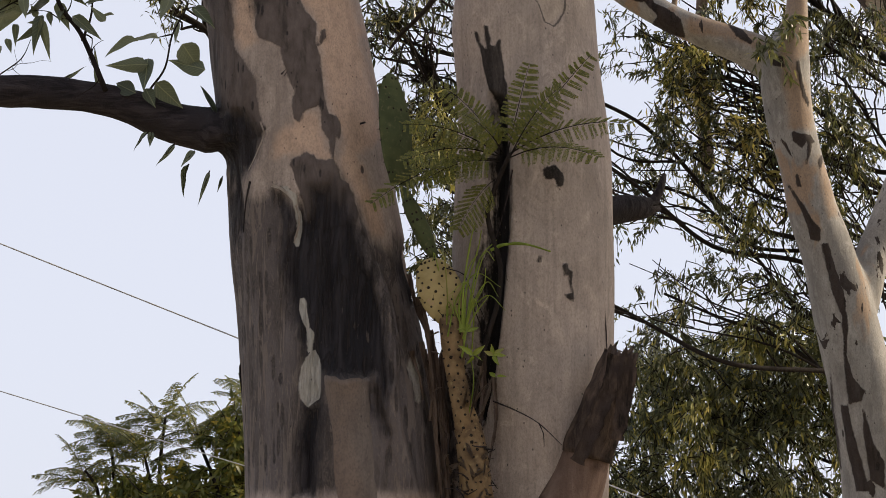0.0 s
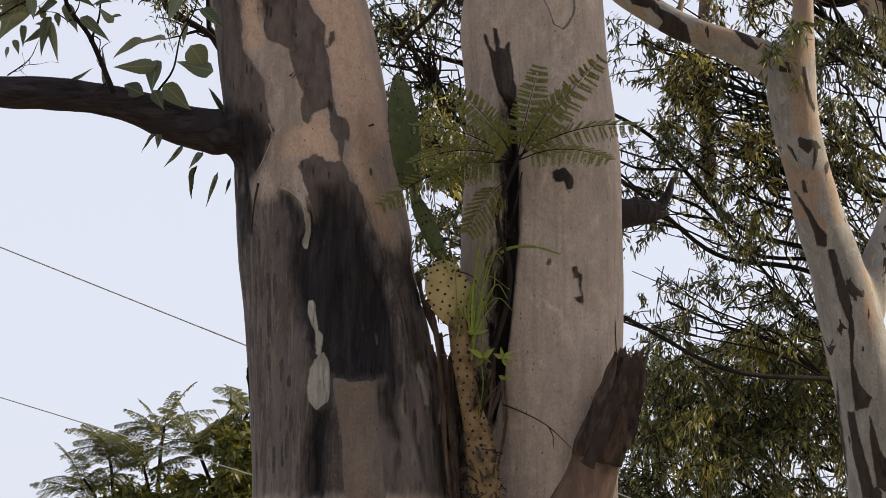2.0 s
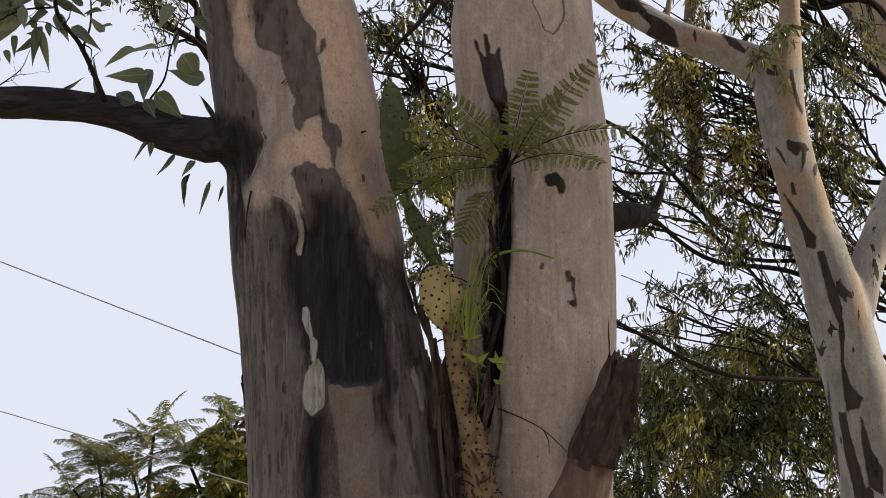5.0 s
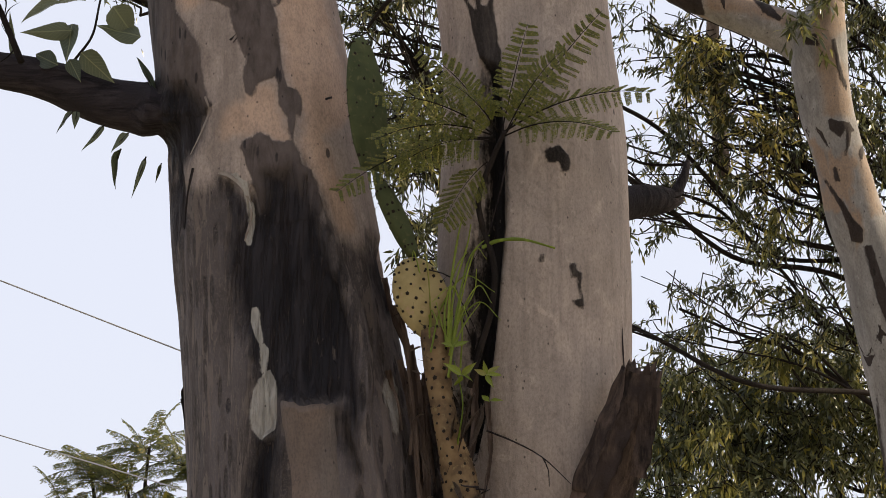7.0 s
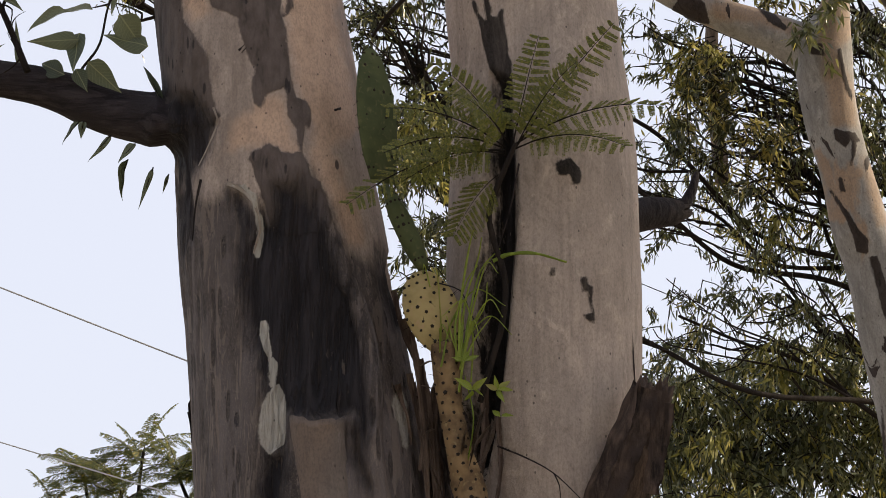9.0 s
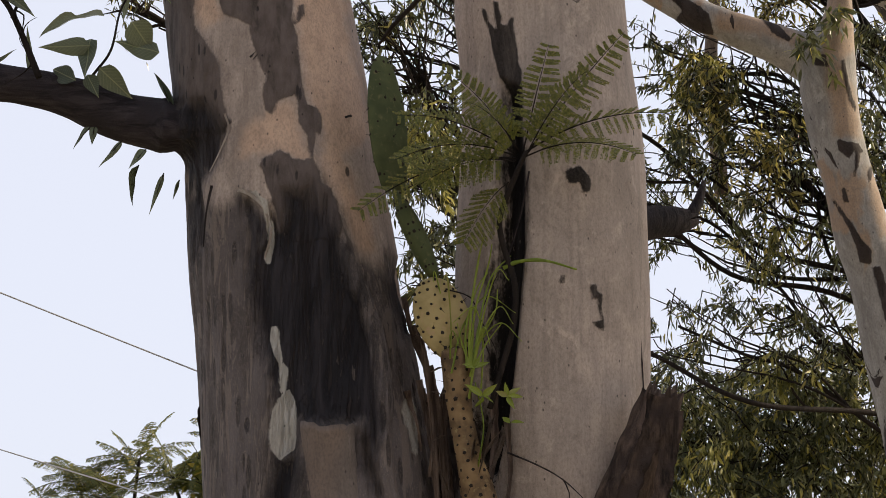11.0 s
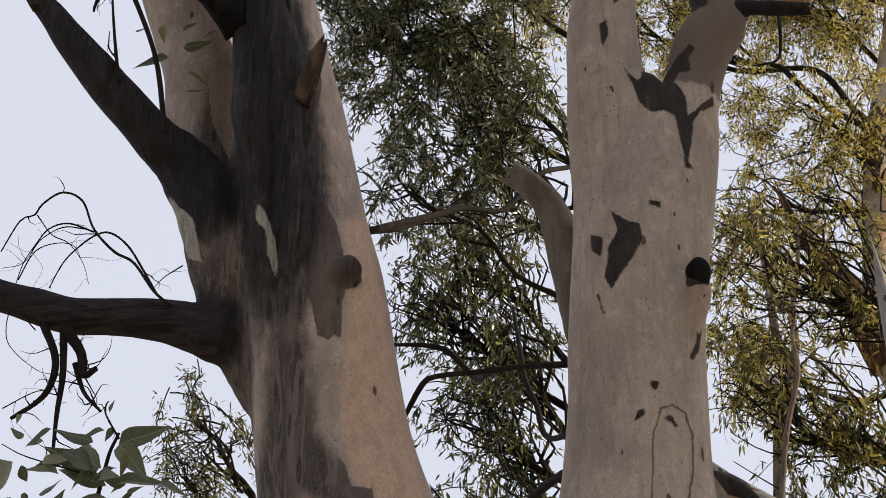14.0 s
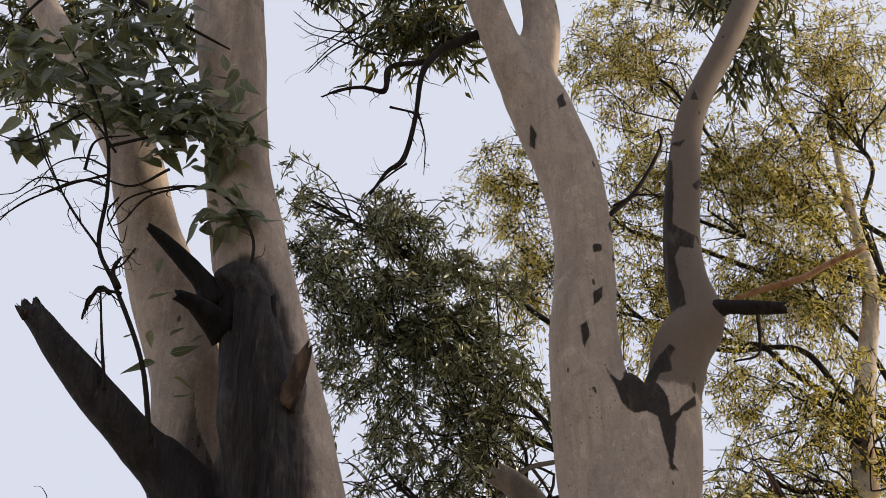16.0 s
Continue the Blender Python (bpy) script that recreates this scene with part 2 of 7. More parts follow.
BARK_BOUGH = plain_bark("branch_bark", (0.02, 0.017, 0.0205), (0.064, 0.054, 0.06), (0.035, 0.03, 0.034), flat=True)
BARK_GOLD = stem_bark("tinted_bark", (0.5, 0.42, 0.33), (0.36, 0.3, 0.24), (0.58, 0.36, 0.2), (0.05, 0.037, 0.032), (0.02, 0.017, 0.016), (0.5, 0.47, 0.42), False, 0.05)
BARK_DARK = plain_bark("dark_bark", (0.014, 0.012, 0.014), (0.04, 0.033, 0.034), (0.026, 0.022, 0.025))
BARK_CHAR = plain_bark("charred_wood", (0.005, 0.0045, 0.005), (0.018, 0.015, 0.015), (0.009, 0.008, 0.009))
BARK_STUB = plain_bark("weathered_wood", (0.012, 0.01, 0.011), (0.075, 0.06, 0.058), (0.024, 0.019, 0.019), 0.1, 16.0)
BARK_FLAKY = plain_bark("flaky_bark", (0.012, 0.0095, 0.009), (0.15, 0.105, 0.082), (0.05, 0.036, 0.031), 0.16, 9.0)
BARK_WOUND = plain_bark("reddish_wood", (0.13, 0.085, 0.066), (0.24, 0.165, 0.13), (0.07, 0.045, 0.036), 0.14, 7.0)
BARK_STRIP = plain_bark("stringy_bark", (0.055, 0.038, 0.031), (0.2, 0.145, 0.115), (0.1, 0.072, 0.06), 0.1, 14.0)
BARK_FILLER = plain_bark("dark_filler_bark", (0.02, 0.016, 0.015), (0.18, 0.138, 0.115), (0.075, 0.058, 0.05), 0.1, 14.0)
BARK_TWIG = plain_bark("twig_bark", (0.015, 0.012, 0.011), (0.035, 0.027, 0.023), (0.022, 0.017, 0.015))
BARK_OLD = plain_bark("greyed_wood", (0.14, 0.104, 0.08), (0.25, 0.19, 0.15), (0.1, 0.072, 0.056))
# pale stem bark darkened: the broken limb's shade is put into the colour
BARK_SHADED = stem_bark("shaded_limb_bark", (0.2, 0.165, 0.14), (0.12, 0.1, 0.086), (0.22, 0.165, 0.13), (0.06, 0.045, 0.038), (0.025, 0.021, 0.02), (0.5, 0.47, 0.42), False, 0.05)
BARK_RUST = plain_bark("rusty_bark", (0.03, 0.018, 0.013), (0.23, 0.11, 0.055), (0.075, 0.04, 0.026), 0.2, 7.0)
BARK_ORANGE = plain_bark("orange_bark", (0.30, 0.16, 0.085), (0.42, 0.25, 0.14), (0.2, 0.1, 0.06))
LEAF_BACK = leafy("eucalyptus_leaf_dark", (0.024, 0.03, 0.016), (0.15, 0.16, 0.07), (0.45, 0.39, 0.13), 0.25, 0.3, lo=0.25, hi=0.9)
LEAF_LOW = leafy("shrub_leaf", (0.042, 0.052, 0.028), (0.27, 0.28, 0.13), (0.55, 0.47, 0.1), 0.28, 0.3, lo=0.25, hi=0.9)
LEAF_MID = leafy("eucalyptus_leaf", (0.028, 0.035, 0.021), (0.2, 0.215, 0.125), (0.45, 0.43, 0.26), 0.25, rough=0.32, lo=0.3, hi=0.85)
# crown in the sun: the yellow of sunlight is put into the base colour
LEAF_GOLD = leafy("eucalyptus_leaf_painted_sun", (0.012, 0.014, 0.006), (0.72, 0.57, 0.12), (0.98, 0.87, 0.4), 0.45, lo=0.24, hi=0.6)
LEAF_BIG = leafy("broad_leaf", (0.065, 0.083, 0.057), (0.165, 0.185, 0.12), (0.25, 0.25, 0.14), 0.25, 0.4, True)
LEAF_FERN = leafy("frond_leaflet", (0.07, 0.078, 0.01), (0.18, 0.18, 0.024), (0.26, 0.22, 0.05), 0.2)
LEAF_JAC = leafy("jacaranda_leaflet", (0.06, 0.08, 0.02), (0.17, 0.17, 0.04), (0.45, 0.34, 0.05), 0.4)
# partly sunlit crown: weaker warm light put into the leaf colour
LEAF_WARM = leafy("eucalyptus_leaf_part_sun", (0.014, 0.014, 0.008), (0.42, 0.34, 0.09), (0.75, 0.63, 0.2), 0.4, lo=0.28, hi=0.8)
# leaf clumps catching the sun, the light put into their colour
LEAF_SUNLIT = leafy("sunlit_leaf_paint", (0.07, 0.075, 0.02), (0.42, 0.38, 0.1), (0.65, 0.55, 0.16), 0.4, lo=0.2, hi=0.8)
LEAF_GRASS = leafy("grass_blade", (0.2, 0.27, 0.03), (0.3, 0.36, 0.05), (0.35, 0.3, 0.1), 0.4, 0.5, True)


def cactus_skin(name, a, b, c):
    k = Net(name)
    col = k.mix(k.ramp(k.noise(14.0, 4), 0.35, 0.7), a, b)
    col = k.mix(k.ramp(k.noise(45.0, 4), 0.55, 0.75), col, c)
    return k.done(col, 0.7, k.noise(60.0, 3), 0.3, 0.004, 0.12)


PAD_GREEN = cactus_skin("green_pad", (0.085, 0.1, 0.045), (0.06, 0.074, 0.034), (0.13, 0.13, 0.065))
PAD_OLD = cactus_skin("yellowed_pad", (0.4, 0.315, 0.15), (0.29, 0.225, 0.1), (0.4, 0.28, 0.16))
PAD_STEM = cactus_skin("corky_stem", (0.25, 0.165, 0.085), (0.1, 0.065, 0.038), (0.28, 0.21, 0.105))
SPINE = Net("areole").done((0.02, 0.014, 0.01), 0.8)
WIRE = Net("cable_sheath").done((0.42, 0.42, 0.43), 0.6)


def ground_material():
    k = Net("grassy_soil")
    # soil is out of view and kept light to bounce onto the lower stems
    col = k.mix(k.ramp(k.noise(0.5, 5), 0.4, 0.62), (0.42, 0.34, 0.25), (0.24, 0.23, 0.11))
    col = k.mix(k.ramp(k.noise(9.0, 5), 0.4, 0.7, 0, 0.6), col, (0.26, 0.2, 0.14))
    return k.done(col, 0.95, k.noise(6.0, 6), 0.8, 0.05, 0.1)


# ---- building helpers ----
def mesh_from(name, verts, faces, material, smooth=True):
    me = bpy.data.meshes.new(name)
    me.from_pydata([tuple(v) for v in verts], [], [tuple(f) for f in faces])
    me.materials.append(material)
    if smooth:
        me.polygons.foreach_set("use_smooth", [True] * len(me.polygons))
    me.update()
    return me


def thing(name, place, label, category, group="", kind=""):
    ob = new(name)
    ob.location = place
    ob.empty_display_size = 0.2
    return tagged(ob, label, category, group, kind)


def origin_of(ob):
    m = Matrix.Identity(4)
    while ob:
        m = ob.matrix_parent_inverse @ Matrix.LocRotScale(ob.location, ob.rotation_euler, ob.scale) @ m
        ob = ob.parent
    return m


def part(name, me, parent, label=""):
    """A mesh in world places, hung under a thing or a part."""
    ob = new(name, me)
    ob.parent = parent
    ob.matrix_parent_inverse = origin_of(parent).inverted()
    return tagged(ob, label)


def smooth_path(rows, step):
    """Catmull-Rom through rows of any width, at about that step."""
    p = np.array(rows, float)
    q = np.vstack([2 * p[0] - p[1], p, 2 * p[-1] - p[-2]])
    out = []
    for i in range(1, len(q) - 2):
        n = max(2, int(np.linalg.norm(q[i + 1, :3] - q[i, :3]) / step))
        for u in np.arange(n) / n:
            a, b, c, d = q[i - 1], q[i], q[i + 1], q[i + 2]
            out.append(0.5 * (2 * b + (c - a) * u + (2 * a - 5 * b + 4 * c - d) * u * u + (3 * b - a - 3 * c + d) * u ** 3))
    out.append(p[-1])
    return np.array(out)


def tube_data(rows, sides=12, step=0.05, rough=0.0, ridges=0, broken=0.0, seed=0):
    """Vertices and faces of a tapered, lumpy tube along rows of x, y, z, radius."""
    p = smooth_path(rows, step)
    c, r = p[:, :3], np.maximum(p[:, 3], 0.0008)
    tan = np.gradient(c, axis=0)
    tan /= np.linalg.norm(tan, axis=1)[:, None]
    ref = np.array((0.0, -1.0, 0.0))
    verts = []
    ang = np.arange(sides) * 2 * math.pi / sides
    n = len(c)
    rng = np.random.default_rng(seed)
    jag = rng.normal(0, 1, sides)
    for i in range(n):
        s = ref - tan[i] * (ref @ tan[i])
        s /= np.linalg.norm(s)
        u = np.cross(tan[i], s)
        ring = c[i] + r[i] * (np.cos(ang)[:, None] * s + np.sin(ang)[:, None] * u)
        if rough:
            off = np.array([noise.noise(Vector(v) * (0.35 / r.max()) + Vector((seed, 0, 0))) + 0.5 * noise.noise(Vector(v) * (1.3 / r.max())) for v in ring])
            if ridges:
                off = off + 0.5 * np.cos(ang * ridges + 2 * math.sin(i * step * 2 + seed))
            ring = c[i] + (ring - c[i]) * (1 + rough * off)[:, None]
        if broken and i >= n - 2:
            ring = ring + tan[i] * (jag * broken)[:, None]
        verts.append(ring)
    faces = [(i * sides + j, i * sides + (j + 1) % sides, (i + 1) * sides + (j + 1) % sides, (i + 1) * sides + j) for i in range(n - 1) for j in range(sides)]
    verts = np.vstack(verts)
    top = verts[-sides:].mean(0) - tan[-1] * (r[-1] * 0.5 if broken else -r[-1] * 0.4)
    verts = np.vstack([verts, c[0] - tan[0] * r[0] * 0.2, top])
    k = len(verts)
    faces += [((j + 1) % sides, j, k - 2) for j in range(sides)]
    faces += [((n - 1) * sides + j, (n - 1) * sides + (j + 1) % sides, k - 1) for j in range(sides)]
    return verts, faces


def tube(name, rows, material, parent, label="", **how):
    v, f = tube_data(rows, **how)
    return part(name, mesh_from(name, v, f, material), parent, label)


def joined(pieces):
    """One pair of vertices and faces out of many."""
    verts, faces, k = [], [], 0
    for v, f in pieces:
        verts.append(np.asarray(v))
        faces += [tuple(i + k for i in face) for face in f]
        k += len(v)
    return np.vstack(verts), faces


def signed(points, polygon):
    """Distance from points to a polygon's edge, positive inside."""
    q = np.array(polygon)
    inside = np.zeros(len(points), bool)
    best = np.full(len(points), 9.0)
    for a, b in zip(q, np.roll(q, -1, 0)):
        ab, ap = b - a, points - a
        u = np.clip((ap @ ab) / (ab @ ab + 1e-12), 0, 1)
        best = np.minimum(best, np.linalg.norm(ap - u[:, None] * ab, axis=1))
        if a[1] != b[1]:
            cross = ((a[1] > points[:, 1]) != (b[1] > points[:, 1])) & (points[:, 0] < (b[0] - a[0]) * (points[:, 1] - a[1]) / (b[1] - a[1]) + a[0])
            inside ^= cross
    return np.where(inside, best, -best)


def stem_data(rows, axis_y, foot, flatten=0.0):
    """A closed standing stem out of rows of height, middle and radius, with its axis."""
    rows = np.array(rows)
    z = np.arange(-0.15, rows[-1, 0] + 0.01, 0.03)
    low = rows[0]
    zz = np.concatenate([[-0.2, 0.0, 0.35, 0.9, 1.5], rows[:, 0]])
    cc = np.concatenate([[foot, foot, foot + 0.2 * (low[1] - foot), foot + 0.5 * (low[1] - foot), foot + 0.8 * (low[1] - foot)], rows[:, 1]])
    rr = np.concatenate([low[2] * np.array([1.5, 1.4, 1.2, 1.1, 1.05]), rows[:, 2]])
    pad = np.arange(-9, 10)
    kern = np.exp(-(pad / 4.5) ** 2)
    kern /= kern.sum()

    def soft(v):
        w = np.interp(z, zz, v)
        return np.convolve(np.pad(w, 9, mode="reflect", reflect_type="odd"), kern, "valid")
    cx, rad = soft(cc), soft(rr)
    sides = 72
    ang = np.arange(sides) * 2 * math.pi / sides
    x = cx[:, None] + rad[:, None] * np.sin(ang)
    slim = 1 - flatten * np.clip((z - z[-1] + 0.9) / 0.9, 0, 1) ** 1.5
    y = axis_y - (rad * slim)[:, None] * np.cos(ang)
    v = np.stack([x, y, np.repeat(z[:, None], sides, 1)], -1).reshape(-1, 3)
    i, j = np.meshgrid(np.arange(len(z) - 1), np.arange(sides), indexing="ij")
    f = np.stack([i * sides + j, i * sides + (j + 1) % sides, (i + 1) * sides + (j + 1) % sides, (i + 1) * sides + j], -1).reshape(-1, 4)
    f = [tuple(q) for q in f.tolist()]
    f += [tuple(range(sides))[::-1], tuple((len(z) - 1) * sides + k for k in range(sides))]
    return (v, f), np.stack([cx, np.full(len(z), axis_y), z, rad], -1)


def from_axis(v, axis):
    """How far points lie outside a limb of given axis and radius."""
    best = np.full(len(v), 9.0)
    for q in axis:
        best = np.minimum(best, np.linalg.norm(v - q[:3], axis=1) - q[3])
    return best


def fused(pieces, voxel):
    """One skin round all the pieces."""
    v, f = joined(pieces)
    raw = bpy.data.meshes.new("raw")
    raw.from_pydata([tuple(p) for p in v], [], f)
    ob = bpy.data.objects.new("raw", raw)
    scene.collection.objects.link(ob)
    mod = ob.modifiers.new("skin", "REMESH")
    mod.mode, mod.voxel_size = "VOXEL", voxel
    deps = bpy.context.evaluated_depsgraph_get()
    me = bpy.data.meshes.new_from_object(ob.evaluated_get(deps))
    bpy.data.objects.remove(ob)
    v = np.empty(len(me.vertices) * 3)
    me.vertices.foreach_get("co", v)
    e = np.empty(len(me.edges) * 2, np.int32)
    me.edges.foreach_get("vertices", e)
    f = np.empty(len(me.loops), np.int32)
    me.loops.foreach_get("vertex_index", f)
    return v.reshape(-1, 3), e.reshape(-1, 2), f.reshape(-1, 4)


def grown(parts, material, parent, marks, seed, front, axis_y, hollow=0.02, zones=(), voxel=0.013, rounds=14, ridged=0.0, scar=0.0):
    """Stem and limbs grown together: parts of name, label, axis, mesh; those with no name stay in the first."""
    v, e, f = fused([p[3] for p in parts], voxel)
    n = len(v)
    count = np.bincount(e.ravel(), minlength=n)[:, None]

    def evened(w):
        s = np.stack([np.bincount(e[:, 0], w[e[:, 1], k], n) + np.bincount(e[:, 1], w[e[:, 0], k], n) for k in range(w.shape[1])], -1)
        return s / count
    for _ in range(rounds):
        v = 0.4 * v + 0.6 * evened(v)

    def normals(w):
        q = w[f]
        fn = np.cross(q[:, 2] - q[:, 0], q[:, 3] - q[:, 1])
        return unit(np.stack([sum(np.bincount(f[:, c], fn[:, k], n) for c in range(4)) for k in range(3)], -1))
    out = normals(v)
    lump = np.array([noise.noise(Vector((p[0] * 2.2 + seed, p[1] * 2.2, p[2] * 1.1))) * 0.012 + noise.noise(Vector((p[0] * 9 + seed, p[1] * 9, p[2] * 2.5))) * 0.004 for p in v])
    # marks are projected onto the stem from near the camera, to fit its view
    camera_stand = np.array((-0.25, -0.6, 1.7))
    u = (front - camera_stand[1]) / (v[:, 1] - camera_stand[1])
    flat = camera_stand[[0, 2]] + (v[:, [0, 2]] - camera_stand[[0, 2]]) * u[:, None]
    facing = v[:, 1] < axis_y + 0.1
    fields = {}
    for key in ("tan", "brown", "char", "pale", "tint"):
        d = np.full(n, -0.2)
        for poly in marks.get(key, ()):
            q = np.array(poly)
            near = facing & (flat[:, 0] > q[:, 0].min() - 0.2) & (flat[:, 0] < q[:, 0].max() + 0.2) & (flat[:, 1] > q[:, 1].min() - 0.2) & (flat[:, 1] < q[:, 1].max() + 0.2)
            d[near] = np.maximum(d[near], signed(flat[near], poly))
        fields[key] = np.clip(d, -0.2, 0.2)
    dent = np.clip(fields["char"] / 0.05 + 0.3, 0, 1)
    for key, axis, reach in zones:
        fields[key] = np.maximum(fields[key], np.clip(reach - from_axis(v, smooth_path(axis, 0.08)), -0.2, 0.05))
    lump += 0.004 * np.clip(fields["brown"] / 0.01, 0, 1) - hollow * dent - 0.003 * np.clip(fields["pale"] / 0.01, 0, 1)
    if ridged:
        cut = np.array([noise.noise(Vector((p[0] * 17 + seed, p[1] * 17, p[2] * 1.9))) + 0.5 * noise.noise(Vector((p[0] * 38, p[1] * 38 + seed, p[2] * 4.5))) for p in v])
        lump += ridged * cut * dent
        lump += 0.3 * ridged * cut * np.clip(fields["tint"] / 0.06 + 0.5, 0, 1)
    lump -= scar * np.clip(fields["tan"] / 0.008, 0, 1)
    v = v + out * lump[:, None]
    out = normals(v)
    own = [p for p in parts if p[0]]
    owner = np.argmin(np.stack([from_axis(v, p[2][::3]) for p in own]), 0)[f[:, 0]]
    made = []
    for k, (name, label, axis, data) in enumerate(own):
        mine = f[owner == k]
        used, idx = np.unique(mine, return_inverse=True)
        idx = idx.reshape(-1, 4)
        tri = np.concatenate([idx[:, :3], idx[:, [0, 2, 3]]])
        me = quick_mesh(name, v[used], tri, material)
        me.polygons.foreach_set("use_smooth", [True] * len(me.polygons))
        for key, d in fields.items():
            me.attributes.new(key, "FLOAT", "POINT").data.foreach_set("value", d[used].astype(np.float32))
        me.normals_split_custom_set_from_vertices(out[used])
        made.append(part(name, me, parent, label))
    return made


def blades(place, way, side, length, width, curl):
    """Many lens-shaped leaf blades at once: six points and four triangles each."""
    n = len(place)
    nor = np.cross(way, side)
    L, W = length[:, None], width[:, None]
    pts = np.stack([
        place,
        place + way * L * 0.33 - side * W * 0.5 + nor * L * 0.02,
        place + way * L * 0.33 + side * W * 0.5 + nor * L * 0.02,
        place + way * L * 0.7 - side * W * 0.32 - nor * curl[:, None] * L * 0.4,
        place + way * L * 0.7 + side * W * 0.32 - nor * curl[:, None] * L * 0.4,
        place + way * L - nor * curl[:, None] * L,
    ], 1).reshape(-1, 3)
    k = (np.arange(n) * 6)[:, None]
    tris = np.concatenate([k + [0, 2, 1], k + [1, 2, 4], k + [1, 4, 3], k + [3, 4, 5]], 1).reshape(-1, 3)
    return pts, tris


def unit(v):
    return v / (np.linalg.norm(v, axis=-1, keepdims=True) + 1e-9)


def foliage(rows, per, length, width, rng, spread=0.3, droop=0.9):
    """Leaves in clumps along drooping twigs inside ellipsoids: rows of centre, half-axes, clumps."""
    P, W, S, L, B, twigs = [], [], [], [], [], []
    for x, y, z, rx, ry, rz, count in rows:
        for _ in range(int(count)):
            d = unit(rng.normal(size=3)) * rng.random() ** 0.4
            at = np.array((x + d[0] * rx, y + d[1] * ry, z + d[2] * rz))
            lean = unit(rng.normal(size=3) * (1, 1, 0.5) + (0, 0, -0.25))
            reach = spread * rng.uniform(0.6, 1.5)
            n = max(3, int(per * rng.uniform(0.5, 1.5)))
            u = np.sort(rng.random(n))
            pos = at + lean * (u * reach)[:, None] - np.array((0, 0, 1.0)) * (u ** 2 * reach * 0.5)[:, None] + rng.normal(size=(n, 3)) * reach * 0.1
            way = unit(lean * 0.5 + rng.normal(size=(n, 3)) * 0.55 + (0, 0, -droop))
            P.append(pos)
            W.append(way)
            S.append(unit(np.cross(way, rng.normal(size=(n, 3)))))
            size = rng.uniform(0.6, 1.25, n)
            L.append(length * size)
            B.append(width * size * rng.uniform(0.75, 1.2, n))
            end = at + lean * reach - np.array((0, 0, 0.5 * reach))
            twigs.append([(*(at - lean * reach * 0.3), 0.006), (*at, 0.005), (*(0.5 * (at + end) + (0, 0, 0.1 * reach)), 0.004), (*end, 0.002)])
    P, W, S, L, B = np.vstack(P), np.vstack(W), np.vstack(S), np.concatenate(L), np.concatenate(B)
    return blades(P, W, S, L, B, rng.uniform(-0.05, 0.22, len(P))), twigs


def quick_mesh(name, verts, tris, material):
    me = bpy.data.meshes.new(name)
    me.vertices.add(len(verts))
    me.vertices.foreach_set("co", np.asarray(verts, np.float32).ravel())
    me.loops.add(tris.size)
    me.loops.foreach_set("vertex_index", tris.astype(np.int32).ravel())
    me.polygons.add(len(tris))
    me.polygons.foreach_set("loop_start", np.arange(0, tris.size, 3, dtype=np.int32))
    me.materials.append(material)
    me.update(calc_edges=True)
    me.validate()
    return me


def wander(a, b, r0, r1, rng, bend=0.12, n=6):
    """A crooked way from a to b, tapering."""
    a, b = np.array(a, float), np.array(b, float)
    size = np.linalg.norm(b - a)
    rows = []
    for u in np.linspace(0, 1, n):
        off = rng.normal(size=3) * bend * size * math.sin(math.pi * u) * 0.6
        rows.append((*(a + (b - a) * u + off), r0 + (r1 - r0) * u))
    return rows


def gum_tree(rows, foot, height, leaf, leaf_size, per, label, seed, trunk_r=0.09, bark=None, spread=0.3, droop=0.55, forks=7, lean=0.0, rise=1.2, bough=0.03):
    """A tree of the background: trunk, boughs to the masses of its crown, twigs and leaves."""
    rng = np.random.default_rng(seed)
    tree = thing("eucalyptus_tree", (foot[0], foot[1], 0), label, "tree", "trees in the background")
    top = (foot[0] + lean, foot[1], height)
    way = wander((foot[0], foot[1], -0.2), top, trunk_r, trunk_r * 0.06, rng, 0.012, 9)
    tube("trunk", way, bark or BARK_DARK, tree, sides=12, step=0.15, rough=0.12, seed=seed)
    boughs = []
    for x, y, z, rx, ry, rz, count in rows:
        start = way[max(1, min(7, int(8 * (z - rise) / height)))]
        main = wander(start[:3], (x, y, z), bough, 0.4 * bough, rng, 0.07, 7)
        boughs.append(tube_data(main, sides=6, step=0.12))
        for _ in range(forks):
            d = np.clip(rng.normal(size=3), -1.2, 1.2) * (rx, ry, rz) * 0.72
            u = rng.uniform(0.55, 1.0) * (len(main) - 1)
            a, b = np.array(main[int(u)]), np.array(main[min(int(u) + 1, len(main) - 1)])
            root = a + (b - a) * (u - int(u))
            boughs.append(tube_data(wander(root[:3], (x + d[0], y + d[1], z + d[2]), root[3] * rng.uniform(0.4, 0.8), 0.004, rng, 0.14, 6), sides=5, step=0.12))
    (v, t), twigs = foliage(rows, per, leaf_size[0], leaf_size[1], rng, spread, droop)
    boughs += [tube_data(w, sides=3, step=0.3) for w in twigs]
    bv, bf = joined(boughs)
    tagged(part("branchwork", mesh_from("branchwork", bv, bf, BARK_TWIG), tree), kind="stuff")
    tagged(part("crown", quick_mesh("crown", v, t, leaf), tree), kind="stuff")
    return tree


